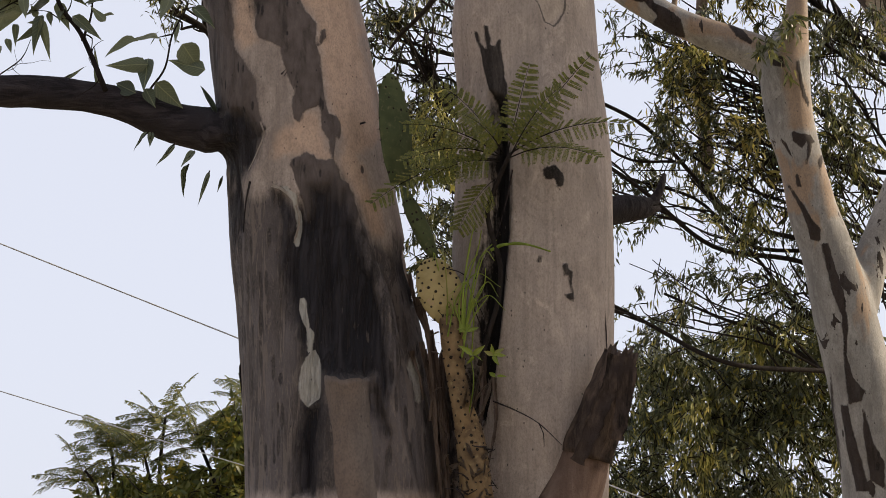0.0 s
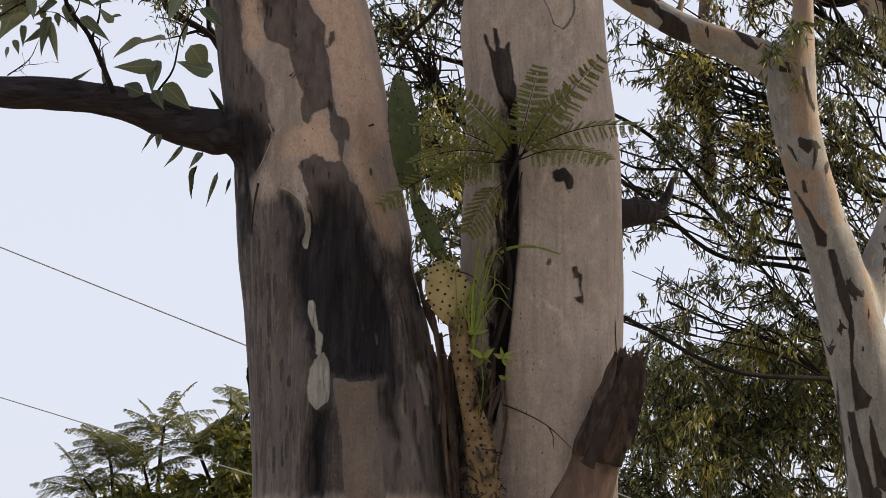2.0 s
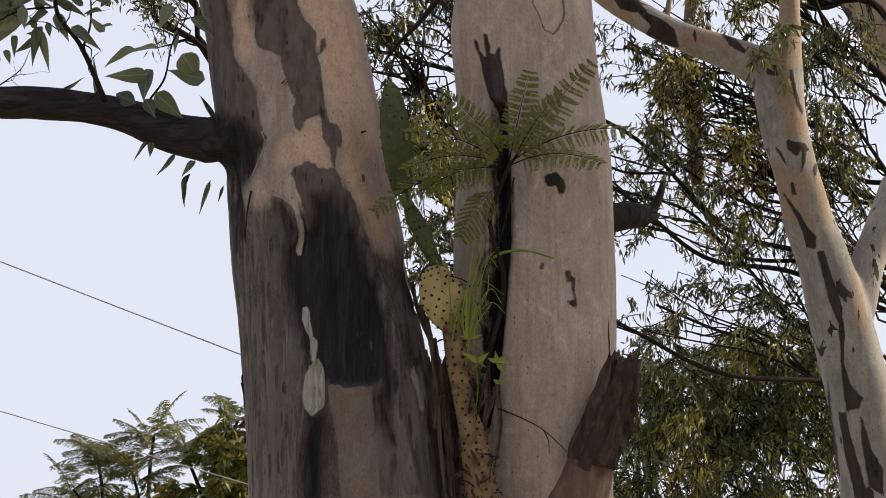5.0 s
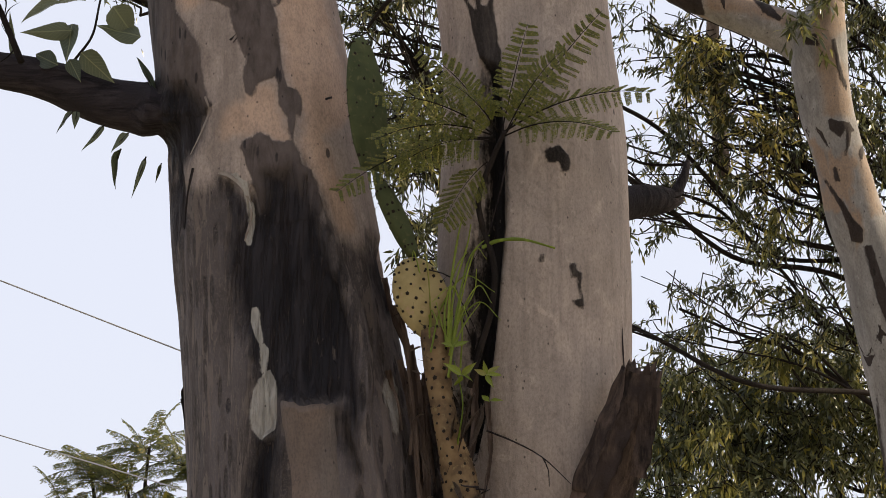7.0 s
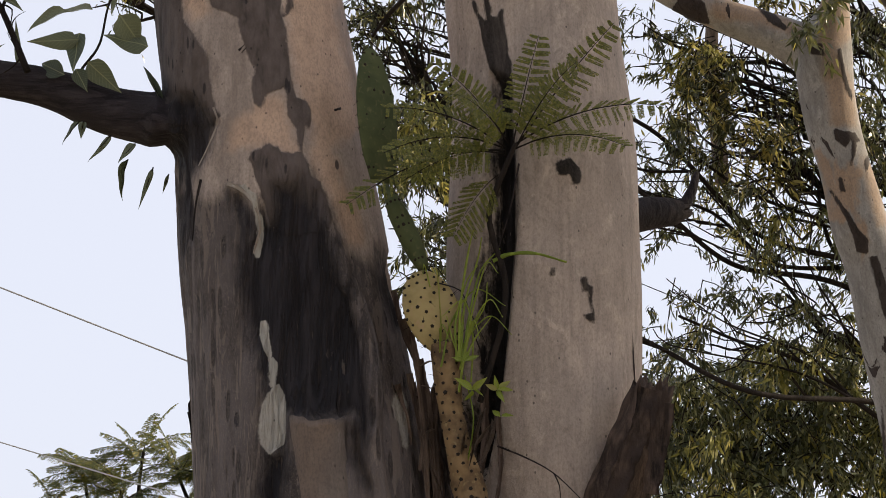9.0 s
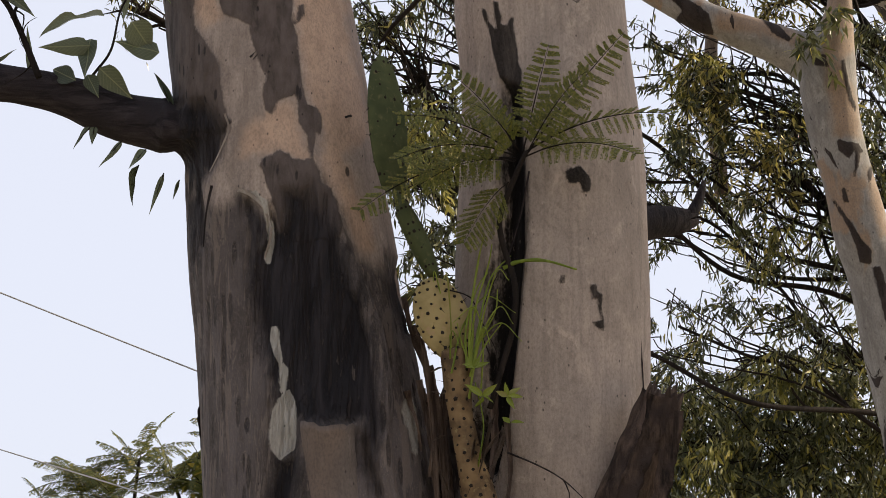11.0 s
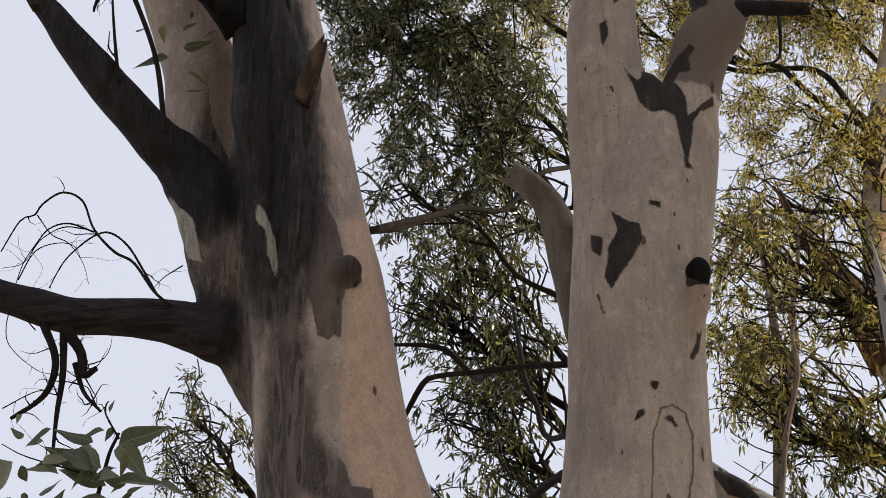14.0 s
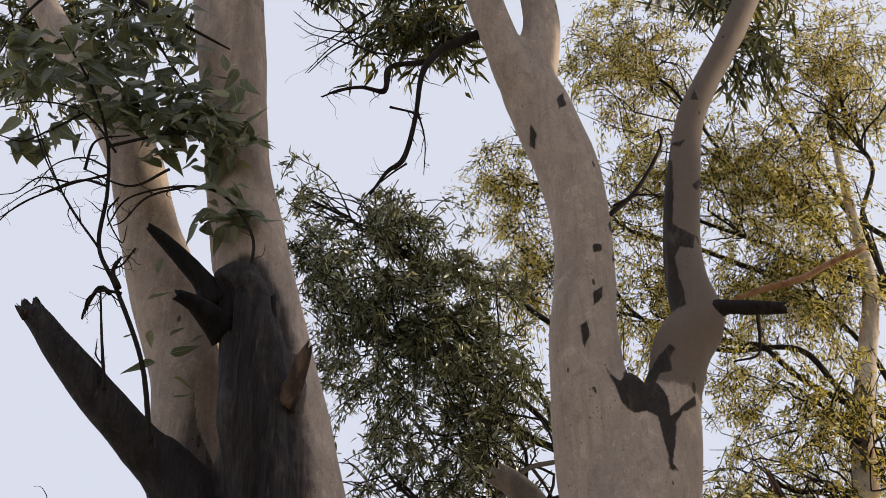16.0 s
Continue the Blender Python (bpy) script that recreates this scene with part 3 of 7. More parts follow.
# ---- the ground ----
def ground():
    n = 120
    s = np.linspace(-1, 1, n)
    s = np.sign(s) * np.abs(s) ** 2.5 * 900
    gx, gy = np.meshgrid(s, s + 8, indexing="ij")
    v = np.stack([gx, gy, np.zeros_like(gx)], -1).reshape(-1, 3)
    v[:, 2] = [0.05 * noise.noise(Vector((p[0] * 0.4, p[1] * 0.4, 0))) - 0.03 for p in v]
    f = [(i * n + j, (i + 1) * n + j, (i + 1) * n + j + 1, i * n + j + 1) for i in range(n - 1) for j in range(n - 1)]
    tagged(new("ground", mesh_from("ground", v, f, ground_material())), "bare soil with patches of short grass", "ground", kind="structure")


ground()

# ---- the twin-stemmed gum tree ----
LEFT = [
    (2.23, -0.49, 0.46),
    (2.69, -0.54, 0.44),
    (2.96, -0.58, 0.42),
    (3.22, -0.63, 0.42),
    (3.50, -0.67, 0.41),
    (3.78, -0.72, 0.40),
    (4.07, -0.77, 0.40),
    (4.36, -0.82, 0.39),
    (4.66, -0.88, 0.38),
    (4.71, -0.91, 0.37),
    (4.98, -0.97, 0.34),
    (5.27, -1.02, 0.34),
    (5.53, -1.06, 0.35),
    (5.84, -1.11, 0.36),
    (6.10, -1.16, 0.33),
    (6.43, -1.21, 0.32),
    (6.58, -1.20, 0.27),
    (6.77, -1.24, 0.28),
    (6.93, -1.26, 0.26),
    (7.30, -1.32, 0.24),
    (7.70, -1.39, 0.22),
    (8.12, -1.46, 0.21),
    (8.58, -1.54, 0.19),
    (9.07, -1.59, 0.19),
    (9.59, -1.65, 0.22),
    (10.17, -1.71, 0.23),
]
RIGHT = [
    (2.22, 0.38, 0.31),
    (2.69, 0.37, 0.35),
    (3.23, 0.36, 0.38),
    (3.78, 0.37, 0.37),
    (4.07, 0.36, 0.35),
    (4.36, 0.33, 0.35),
    (4.42, 0.32, 0.36),
    (4.66, 0.32, 0.34),
    (4.68, 0.33, 0.33),
    (4.95, 0.35, 0.32),
    (5.23, 0.38, 0.31),
    (5.46, 0.39, 0.32),
    (5.52, 0.40, 0.31),
    (6.06, 0.47, 0.33),
    (6.38, 0.51, 0.35),
    (6.65, 0.52, 0.37),
]
L_BROWN = [
    [(-0.94, 4.53), (-0.9, 4.57), (-0.86, 4.64), (-0.77, 4.62), (-0.75, 4.5), (-0.74, 4.45), (-0.71, 4.39), (-0.68, 4.36), (-0.66, 4.33), (-0.66, 4.24), (-0.64, 4.17), (-0.63, 4.09), (-0.62, 4.01), (-0.61, 3.94), (-0.59, 3.89), (-0.56, 3.88), (-0.54, 3.84), (-0.53, 3.79), (-0.54, 3.76), (-0.56, 3.78), (-0.56, 3.7), (-0.56, 3.65), (-0.58, 3.7), (-0.59, 3.76), (-0.62, 3.81), (-0.63, 3.88), (-0.64, 3.92), (-0.68, 3.91), (-0.71, 3.89), (-0.72, 3.84), (-0.75, 3.86), (-0.76, 3.93), (-0.75, 4.0), (-0.77, 4.04), (-0.79, 4.08), (-0.81, 4.14), (-0.82, 4.21), (-0.86, 4.23), (-0.92, 4.25), (-0.95, 4.31), (-0.94, 4.39), (-0.96, 4.45)],
    [(-0.64, 4.3), (-0.62, 4.3), (-0.62, 4.26), (-0.63, 4.23), (-0.65, 4.22)],
    [(-1.18, 4.55), (-1.08, 4.56), (-1.05, 4.33), (-1.04, 4.22), (-0.98, 4.13), (-0.94, 4.07), (-0.92, 3.97), (-0.9, 3.87), (-0.87, 3.81), (-0.91, 3.77), (-1.14, 3.77)],
    [(-0.76, 3.64), (-0.75, 3.67), (-0.71, 3.68), (-0.7, 3.7), (-0.65, 3.69), (-0.64, 3.67), (-0.6, 3.66), (-0.57, 3.67), (-0.54, 3.62), (-0.53, 3.57), (-0.49, 3.55), (-0.47, 3.49), (-0.45, 3.41), (-0.46, 3.36), (-0.67, 3.35), (-0.71, 3.51), (-0.74, 3.58)],
    [(-0.91, 4.76), (-0.88, 4.73), (-0.85, 4.63), (-0.82, 4.55), (-0.78, 4.55), (-0.75, 4.44), (-0.67, 4.34), (-0.67, 4.21), (-0.77, 4.18), (-0.86, 4.23), (-0.92, 4.25), (-0.94, 4.3), (-0.92, 4.38), (-0.9, 4.49), (-0.91, 4.63)],
    [(-1.11, 6.67), (-1.07, 6.6), (-1.04, 6.4), (-1.02, 6.08), (-0.97, 5.96), (-0.94, 5.9), (-0.92, 5.78), (-0.88, 5.63), (-0.89, 5.57), (-0.91, 5.49), (-0.91, 5.3), (-0.94, 5.33), (-0.97, 5.3), (-1.01, 5.33), (-1.07, 5.58), (-1.11, 6.02), (-1.15, 6.5)],
    [(-1.27, 7.17), (-1.23, 7.13), (-1.18, 7.02), (-1.14, 6.91), (-1.06, 6.87), (-1.04, 6.66), (-1.05, 6.53), (-1.11, 6.5), (-1.21, 6.5)],
]
L_TINT = [
    [(-1.08, 3.56), (-0.98, 3.5), (-0.9, 3.48), (-0.82, 3.51), (-0.71, 3.46), (-0.67, 3.55), (-0.55, 3.62), (-0.49, 3.54), (-0.45, 3.44), (-0.41, 3.33), (-0.36, 3.27), (-0.26, 3.23), (-0.17, 3.2), (-0.09, 2.77), (-0.06, 2.17), (-0.92, 2.16), (-0.99, 2.89), (-1.06, 3.4)],
    [(-1.23, 5.38), (-1.05, 5.35), (-1.03, 5.08), (-1.0, 4.89), (-0.94, 4.81), (-0.89, 4.73), (-0.87, 4.61), (-0.83, 4.53), (-0.88, 4.41), (-0.93, 4.31), (-0.97, 4.41), (-0.98, 4.56), (-1.04, 4.61), (-1.05, 4.48), (-1.05, 4.21), (-0.98, 4.12), (-0.92, 4.03), (-0.91, 3.86), (-0.89, 3.75), (-1.15, 3.74), (-1.14, 4.06), (-1.21, 4.43), (-1.25, 4.68), (-1.22, 4.86)],
    [(-1.57, 5.69), (-1.46, 5.6), (-1.41, 5.57), (-1.28, 5.47), (-1.23, 5.33), (-1.21, 5.14), (-1.2, 4.78), (-0.99, 4.78), (-1.02, 5.03), (-1.07, 5.3), (-1.07, 5.58), (-1.07, 5.87), (-1.09, 6.12), (-1.08, 6.5), (-1.23, 6.84), (-1.48, 7.35), (-1.64, 6.18), (-1.71, 6.09)],
]
L_CHAR = [
    [(-0.8, 3.22), (-0.8, 3.41), (-0.77, 3.46), (-0.74, 3.34), (-0.71, 3.48), (-0.67, 3.41), (-0.65, 3.54), (-0.61, 3.45), (-0.57, 3.56), (-0.54, 3.45), (-0.51, 3.51), (-0.46, 3.38), (-0.43, 3.29), (-0.39, 3.15), (-0.37, 3.2), (-0.33, 3.0), (-0.3, 2.87), (-0.27, 2.67), (-0.32, 2.53), (-0.38, 2.67), (-0.57, 2.67), (-0.58, 2.56), (-0.67, 2.53), (-0.68, 2.77), (-0.74, 2.97)],
    [(-0.67, 3.54), (-0.57, 3.55), (-0.5, 3.44), (-0.45, 3.28), (-0.41, 3.1), (-0.36, 2.89), (-0.33, 2.69), (-0.32, 2.55), (-0.29, 2.42), (-0.33, 2.47), (-0.37, 2.53), (-0.38, 2.67), (-0.57, 2.67), (-0.59, 2.84), (-0.58, 3.05), (-0.61, 3.28), (-0.65, 3.41)],
    [(-0.82, 3.51), (-0.77, 3.5), (-0.73, 3.41), (-0.73, 3.28), (-0.77, 3.35), (-0.81, 3.45)],
    [(-0.69, 3.22), (-0.59, 3.2), (-0.57, 2.79), (-0.57, 2.54), (-0.59, 2.32), (-0.6, 2.16), (-0.7, 2.16), (-0.69, 2.44), (-0.67, 2.54), (-0.58, 2.57), (-0.6, 2.74), (-0.69, 2.79)],
    [(-1.11, 3.9), (-0.98, 3.9), (-0.89, 3.78), (-0.91, 3.67), (-0.98, 3.56), (-0.97, 3.35), (-1.0, 3.27), (-1.07, 3.59), (-1.14, 3.67)],
    [(-0.28, 3.31), (-0.2, 3.23), (-0.16, 3.0), (-0.21, 3.0), (-0.26, 3.15)],
    [(-1.54, 7.43), (-1.34, 7.39), (-1.28, 7.24), (-1.3, 7.09), (-1.27, 6.91), (-1.2, 6.74), (-1.16, 6.5), (-1.14, 6.24), (-1.15, 6.0), (-1.17, 5.7), (-1.19, 5.58), (-1.25, 5.7), (-1.31, 6.03), (-1.36, 6.12), (-1.4, 6.5), (-1.49, 7.02)],
]
L_PALE = [
    [(-0.7, 3.02), (-0.68, 3.03), (-0.67, 3.02), (-0.66, 2.97), (-0.65, 2.89), (-0.63, 2.87), (-0.63, 2.82), (-0.64, 2.77), (-0.66, 2.79), (-0.66, 2.87), (-0.68, 2.92), (-0.7, 2.97)],
    [(-0.65, 2.77), (-0.62, 2.79), (-0.6, 2.75), (-0.59, 2.69), (-0.59, 2.62), (-0.6, 2.58), (-0.63, 2.55), (-0.65, 2.54), (-0.68, 2.57), (-0.69, 2.64), (-0.68, 2.72)],
    [(-0.21, 2.76), (-0.19, 2.77), (-0.17, 2.72), (-0.16, 2.62), (-0.17, 2.55), (-0.18, 2.57), (-0.2, 2.65), (-0.22, 2.71)],
    [(-0.8, 3.53), (-0.77, 3.54), (-0.73, 3.51), (-0.72, 3.46), (-0.7, 3.41), (-0.7, 3.34), (-0.71, 3.27), (-0.73, 3.26), (-0.74, 3.29), (-0.72, 3.34), (-0.73, 3.41), (-0.74, 3.46), (-0.77, 3.5)],
    [(-1.32, 6.03), (-1.3, 6.0), (-1.26, 5.91), (-1.22, 5.82), (-1.2, 5.7), (-1.21, 5.63), (-1.23, 5.67), (-1.26, 5.76), (-1.28, 5.88), (-1.31, 5.93)],
    [(-1.71, 6.05), (-1.68, 6.02), (-1.59, 5.93), (-1.56, 5.81), (-1.54, 5.7), (-1.59, 5.71), (-1.64, 5.84), (-1.69, 5.96)],
]
# tan bark, with warm sunlight on the upper right side painted in
L_TAN = [
    [(-0.74, 4.62), (-0.55, 4.62), (-0.49, 4.33), (-0.41, 4.06), (-0.35, 3.78), (-0.45, 3.68), (-0.42, 3.57), (-0.34, 3.41), (-0.34, 3.31), (-0.39, 3.31), (-0.44, 3.44), (-0.5, 3.56), (-0.54, 3.67), (-0.52, 3.76), (-0.58, 3.9), (-0.61, 4.03), (-0.64, 4.22), (-0.66, 4.36)],
    [(-1.07, 4.59), (-0.95, 4.59), (-0.95, 4.33), (-0.93, 4.23), (-1.0, 4.19), (-1.05, 4.27)],
    [(-0.71, 3.88), (-0.64, 3.9), (-0.62, 3.81), (-0.57, 3.66), (-0.64, 3.67), (-0.7, 3.7), (-0.83, 3.67), (-0.82, 3.78)],
    [(-0.9, 5.92), (-0.8, 5.92), (-0.67, 5.06), (-0.56, 4.59), (-0.45, 4.29), (-0.47, 4.17), (-0.61, 4.07), (-0.65, 4.33), (-0.74, 4.45), (-0.79, 4.55), (-0.87, 4.76), (-0.91, 4.94), (-0.89, 5.35)],
    [(-1.03, 4.58), (-0.97, 4.56), (-0.95, 4.41), (-0.94, 4.26), (-1.03, 4.21), (-1.05, 4.41)],
]
R_BROWN, R_TAN, R_GROOVE_SHADE = [], [], []
R_BROWN.append([(0.07, 4.32), (0.09, 4.31), (0.11, 4.25), (0.13, 4.23), (0.12, 4.35), (0.14, 4.35), (0.15, 4.25), (0.17, 4.25), (0.19, 4.29), (0.2, 4.29), (0.2, 4.22), (0.21, 4.17), (0.22, 4.07), (0.23, 3.97), (0.23, 3.86), (0.17, 3.86), (0.15, 3.98), (0.13, 4.07), (0.11, 4.16), (0.1, 4.23)])
R_BROWN.append([(0.47, 3.2), (0.5, 3.21), (0.5, 3.18), (0.52, 3.17), (0.52, 3.14), (0.51, 3.12), (0.52, 3.08), (0.52, 3.03), (0.49, 3.04), (0.48, 3.06), (0.51, 3.07), (0.5, 3.12), (0.5, 3.15), (0.48, 3.15)])
R_BROWN.append([(0.39, 3.65), (0.44, 3.67), (0.48, 3.63), (0.48, 3.57), (0.45, 3.56), (0.44, 3.60), (0.40, 3.60)])
R_BROWN.append([(0.37, 3.24), (0.38, 3.24), (0.38, 3.21), (0.36, 3.21)])
R_BROWN.append([(0.29, 5.97), (0.35, 5.92), (0.41, 5.90), (0.42, 5.82), (0.37, 5.72), (0.32, 5.64), (0.27, 5.56), (0.24, 5.61), (0.27, 5.78), (0.31, 5.87)])
R_BROWN.append([(0.60, 5.65), (0.66, 5.70), (0.70, 5.67), (0.69, 5.57), (0.59, 5.57)])
R_BROWN.append([(0.40, 6.83), (0.43, 6.75), (0.48, 6.70), (0.50, 6.76), (0.54, 6.80), (0.61, 6.73), (0.67, 6.66), (0.69, 6.60), (0.69, 6.49), (0.76, 6.55), (0.82, 6.60), (0.82, 6.54), (0.75, 6.51), (0.71, 6.45), (0.69, 6.32), (0.67, 6.23), (0.69, 6.18), (0.65, 6.20), (0.64, 6.36), (0.63, 6.49), (0.58, 6.52), (0.52, 6.51), (0.47, 6.58), (0.45, 6.67)])
R_BROWN.append([(0.31, 7.06), (0.35, 7.10), (0.35, 6.99), (0.32, 6.92)])
R_BROWN.append([(0.40, 7.28), (0.45, 7.32), (0.44, 7.24), (0.39, 7.19)])
R_BROWN.append([(0.46, 6.03), (0.52, 6.02), (0.52, 5.98), (0.47, 6.00)])
R_BROWN.append([(0.62, 5.38), (0.62, 5.32), (0.64, 5.34), (0.62, 5.24), (0.59, 5.19), (0.57, 5.21), (0.61, 5.28)])
R_BROWN.append([(0.20, 5.52), (0.21, 5.53), (0.23, 5.43), (0.22, 5.43)])
R_BROWN.append([(0.33, 4.97), (0.36, 4.98), (0.36, 4.95), (0.31, 4.92)])
R_BROWN.append([(0.43, 7.61), (0.48, 7.61), (0.47, 7.56), (0.42, 7.55)])
R_BROWN.append([(0.52, 7.75), (0.57, 7.77), (0.57, 7.62), (0.55, 7.43), (0.52, 7.47), (0.54, 7.63)])
R_BROWN.append([(0.33, 6.67), (0.35, 6.69), (0.36, 6.60)])
R_BROWN.append([(0.85, 8.16), (0.92, 8.21), (0.90, 7.98), (0.86, 7.73), (0.91, 7.69), (0.97, 7.64), (0.95, 7.56), (0.88, 7.57), (0.84, 7.49), (0.85, 7.34), (0.86, 7.18), (0.77, 7.11), (0.77, 7.34), (0.78, 7.65)])
R_BROWN.append([(0.92, 8.66), (0.98, 8.61), (0.96, 8.47), (0.90, 8.16), (0.84, 8.16)])
R_BROWN.append([(0.77, 6.90), (0.73, 6.83), (0.73, 6.76), (0.67, 6.74), (0.62, 6.63), (0.58, 6.66), (0.67, 6.83), (0.74, 6.93)])
R_BROWN.append([(0.92, 8.33), (1.01, 8.37), (0.98, 8.31)])
R_BROWN.append([(1.00, 8.01), (1.07, 8.07), (1.07, 8.02), (1.02, 7.97)])
R_BROWN.append([(1.09, 8.70), (1.15, 8.84), (1.12, 8.77), (1.14, 8.69)])
R_BROWN.append([(0.16, 8.56), (0.19, 8.46), (0.17, 8.33), (0.14, 8.36)])
R_BROWN.append([(0.32, 8.74), (0.37, 8.81), (0.37, 8.69), (0.33, 8.66)])
R_BROWN.append([(0.19, 5.84), (0.25, 5.82), (0.23, 5.72), (0.20, 5.75)])
R_BROWN.append([(0.39, 5.11), (0.43, 5.10), (0.41, 5.06), (0.39, 5.07)])
R_BROWN.append([(0.44, 4.94), (0.47, 4.95), (0.50, 4.90), (0.48, 4.89)])
R_TAN.append([(0.43, 4.98), (0.39, 4.87), (0.37, 4.71), (0.35, 4.51), (0.38, 4.46), (0.41, 4.37), (0.45, 4.35), (0.5, 4.42), (0.5, 4.53), (0.54, 4.71), (0.55, 4.85), (0.53, 4.95), (0.48, 4.99)])
# groove beside the stem: its shade is painted on with the soot tone
R_GROOVE_SHADE.append([(0.15, 4.01), (0.21, 3.98), (0.23, 3.68), (0.23, 3.36), (0.19, 2.99), (0.15, 2.69), (0.10, 2.48), (0.02, 2.48), (0.05, 2.79), (0.09, 3.10), (0.12, 3.36), (0.13, 3.60)])

gum = thing("eucalyptus_tree", (-0.1, 5.6, 0), "large twin-stemmed eucalyptus with peeling grey, tan and scorched bark", "tree")
left, left_axis = stem_data(LEFT, 5.6, -0.33)
right, right_axis = stem_data(RIGHT, 5.6, 0.3, 0.5)
LIMB_A, LIMB_A2, LIMB_B = [
    (0.351, 5.600, 6.321, 0.204),
    (0.353, 5.600, 6.729, 0.204),
    (0.356, 5.600, 6.863, 0.197),
    (0.356, 5.600, 7.229, 0.182),
    (0.397, 5.600, 7.619, 0.167),
    (0.409, 5.600, 8.037, 0.167),
    (0.369, 5.620, 8.508, 0.183),
    (0.266, 5.660, 9.042, 0.192),
    (0.211, 5.700, 9.348, 0.186),
    (0.271, 5.700, 9.615, 0.157),
    (0.321, 5.720, 9.917, 0.132),
    (0.318, 5.750, 10.309, 0.117),
    (0.303, 5.800, 11.281, 0.109),
    (0.341, 5.900, 12.952, 0.090),
], [
    (0.216, 5.620, 9.076, 0.120),
    (0.125, 5.600, 9.291, 0.128),
    (0.039, 5.580, 9.649, 0.121),
    (-0.041, 5.550, 10.013, 0.120),
    (-0.118, 5.500, 10.682, 0.106),
    (-0.199, 5.400, 11.772, 0.081),
], [
    (0.550, 5.640, 6.083, 0.201),
    (0.643, 5.600, 6.447, 0.206),
    (0.709, 5.580, 6.670, 0.170),
    (0.788, 5.570, 6.907, 0.142),
    (0.852, 5.560, 7.116, 0.155),
    (0.958, 5.550, 7.277, 0.144),
    (0.936, 5.560, 7.540, 0.123),
    (0.951, 5.580, 7.865, 0.108),
    (1.019, 5.600, 8.319, 0.100),
    (1.126, 5.620, 8.856, 0.091),
    (1.275, 5.640, 9.226, 0.087),
    (1.428, 5.660, 9.535, 0.085),
    (1.663, 5.700, 10.084, 0.085),
    (2.007, 5.750, 10.912, 0.078),
    (2.376, 5.800, 12.258, 0.064),
]
CHARRED, COLLAR_LOW, COLLAR_UP, KNOT_L, KNOT_R, PALE = [
    (-1.132, 5.500, 5.271, 0.074),
    (-1.142, 5.420, 5.566, 0.138),
    (-1.184, 5.360, 5.886, 0.167),
    (-1.238, 5.340, 6.248, 0.168),
    (-1.294, 5.330, 6.570, 0.165),
    (-1.309, 5.330, 6.763, 0.162),
    (-1.351, 5.330, 7.083, 0.156),
    (-1.396, 5.330, 7.346, 0.139),
    (-1.451, 5.330, 7.503, 0.126),
], [
    (-0.869, 5.285, 3.847, 0.010),
    (-0.917, 5.310, 3.828, 0.039),
    (-0.990, 5.360, 3.819, 0.078),
    (-1.077, 5.430, 3.843, 0.108),
    (-1.190, 5.475, 3.884, 0.106),
    (-1.313, 5.462, 3.905, 0.097),
    (-1.432, 5.450, 3.945, 0.066),
], [
    (-1.335, 5.620, 5.508, 0.154),
    (-1.484, 5.580, 5.513, 0.140),
    (-1.612, 5.560, 5.551, 0.118),
    (-1.741, 5.550, 5.583, 0.097),
    (-1.843, 5.540, 5.598, 0.051),
], [
    (-1.033, 5.440, 5.432, 0.037),
    (-1.013, 5.400, 5.524, 0.067),
    (-0.982, 5.350, 5.609, 0.083),
    (-0.929, 5.300, 5.659, 0.077),
    (-0.872, 5.270, 5.669, 0.067),
    (-0.846, 5.260, 5.668, 0.050),
], [
    [(0.519, 5.500, 5.346, 0.1491), (0.559, 5.425, 5.451, 0.1242), (0.615, 5.350, 5.549, 0.0992), (0.640, 5.275, 5.591, 0.0740)],
][0], [
    (-1.283, 5.750, 5.472, 0.195),
    (-1.428, 5.800, 5.788, 0.201),
    (-1.561, 5.850, 6.269, 0.210),
    (-1.709, 5.880, 6.812, 0.193),
    (-1.741, 5.900, 7.213, 0.211),
    (-1.831, 5.910, 7.574, 0.206),
    (-1.964, 5.920, 8.003, 0.203),
    (-2.108, 5.940, 8.473, 0.181),
    (-2.249, 5.960, 9.029, 0.168),
    (-2.513, 6.000, 9.606, 0.146),
    (-2.818, 6.050, 10.188, 0.107),
    (-3.230, 6.100, 11.015, 0.101),
    (-3.785, 6.200, 12.161, 0.087),
]


def limb_piece(name, label, rows, seed, rough=0.04, broken=0.0):
    return name, label, smooth_path(rows, 0.06), tube_data(rows, sides=28, step=0.04, rough=rough, broken=broken, seed=seed)


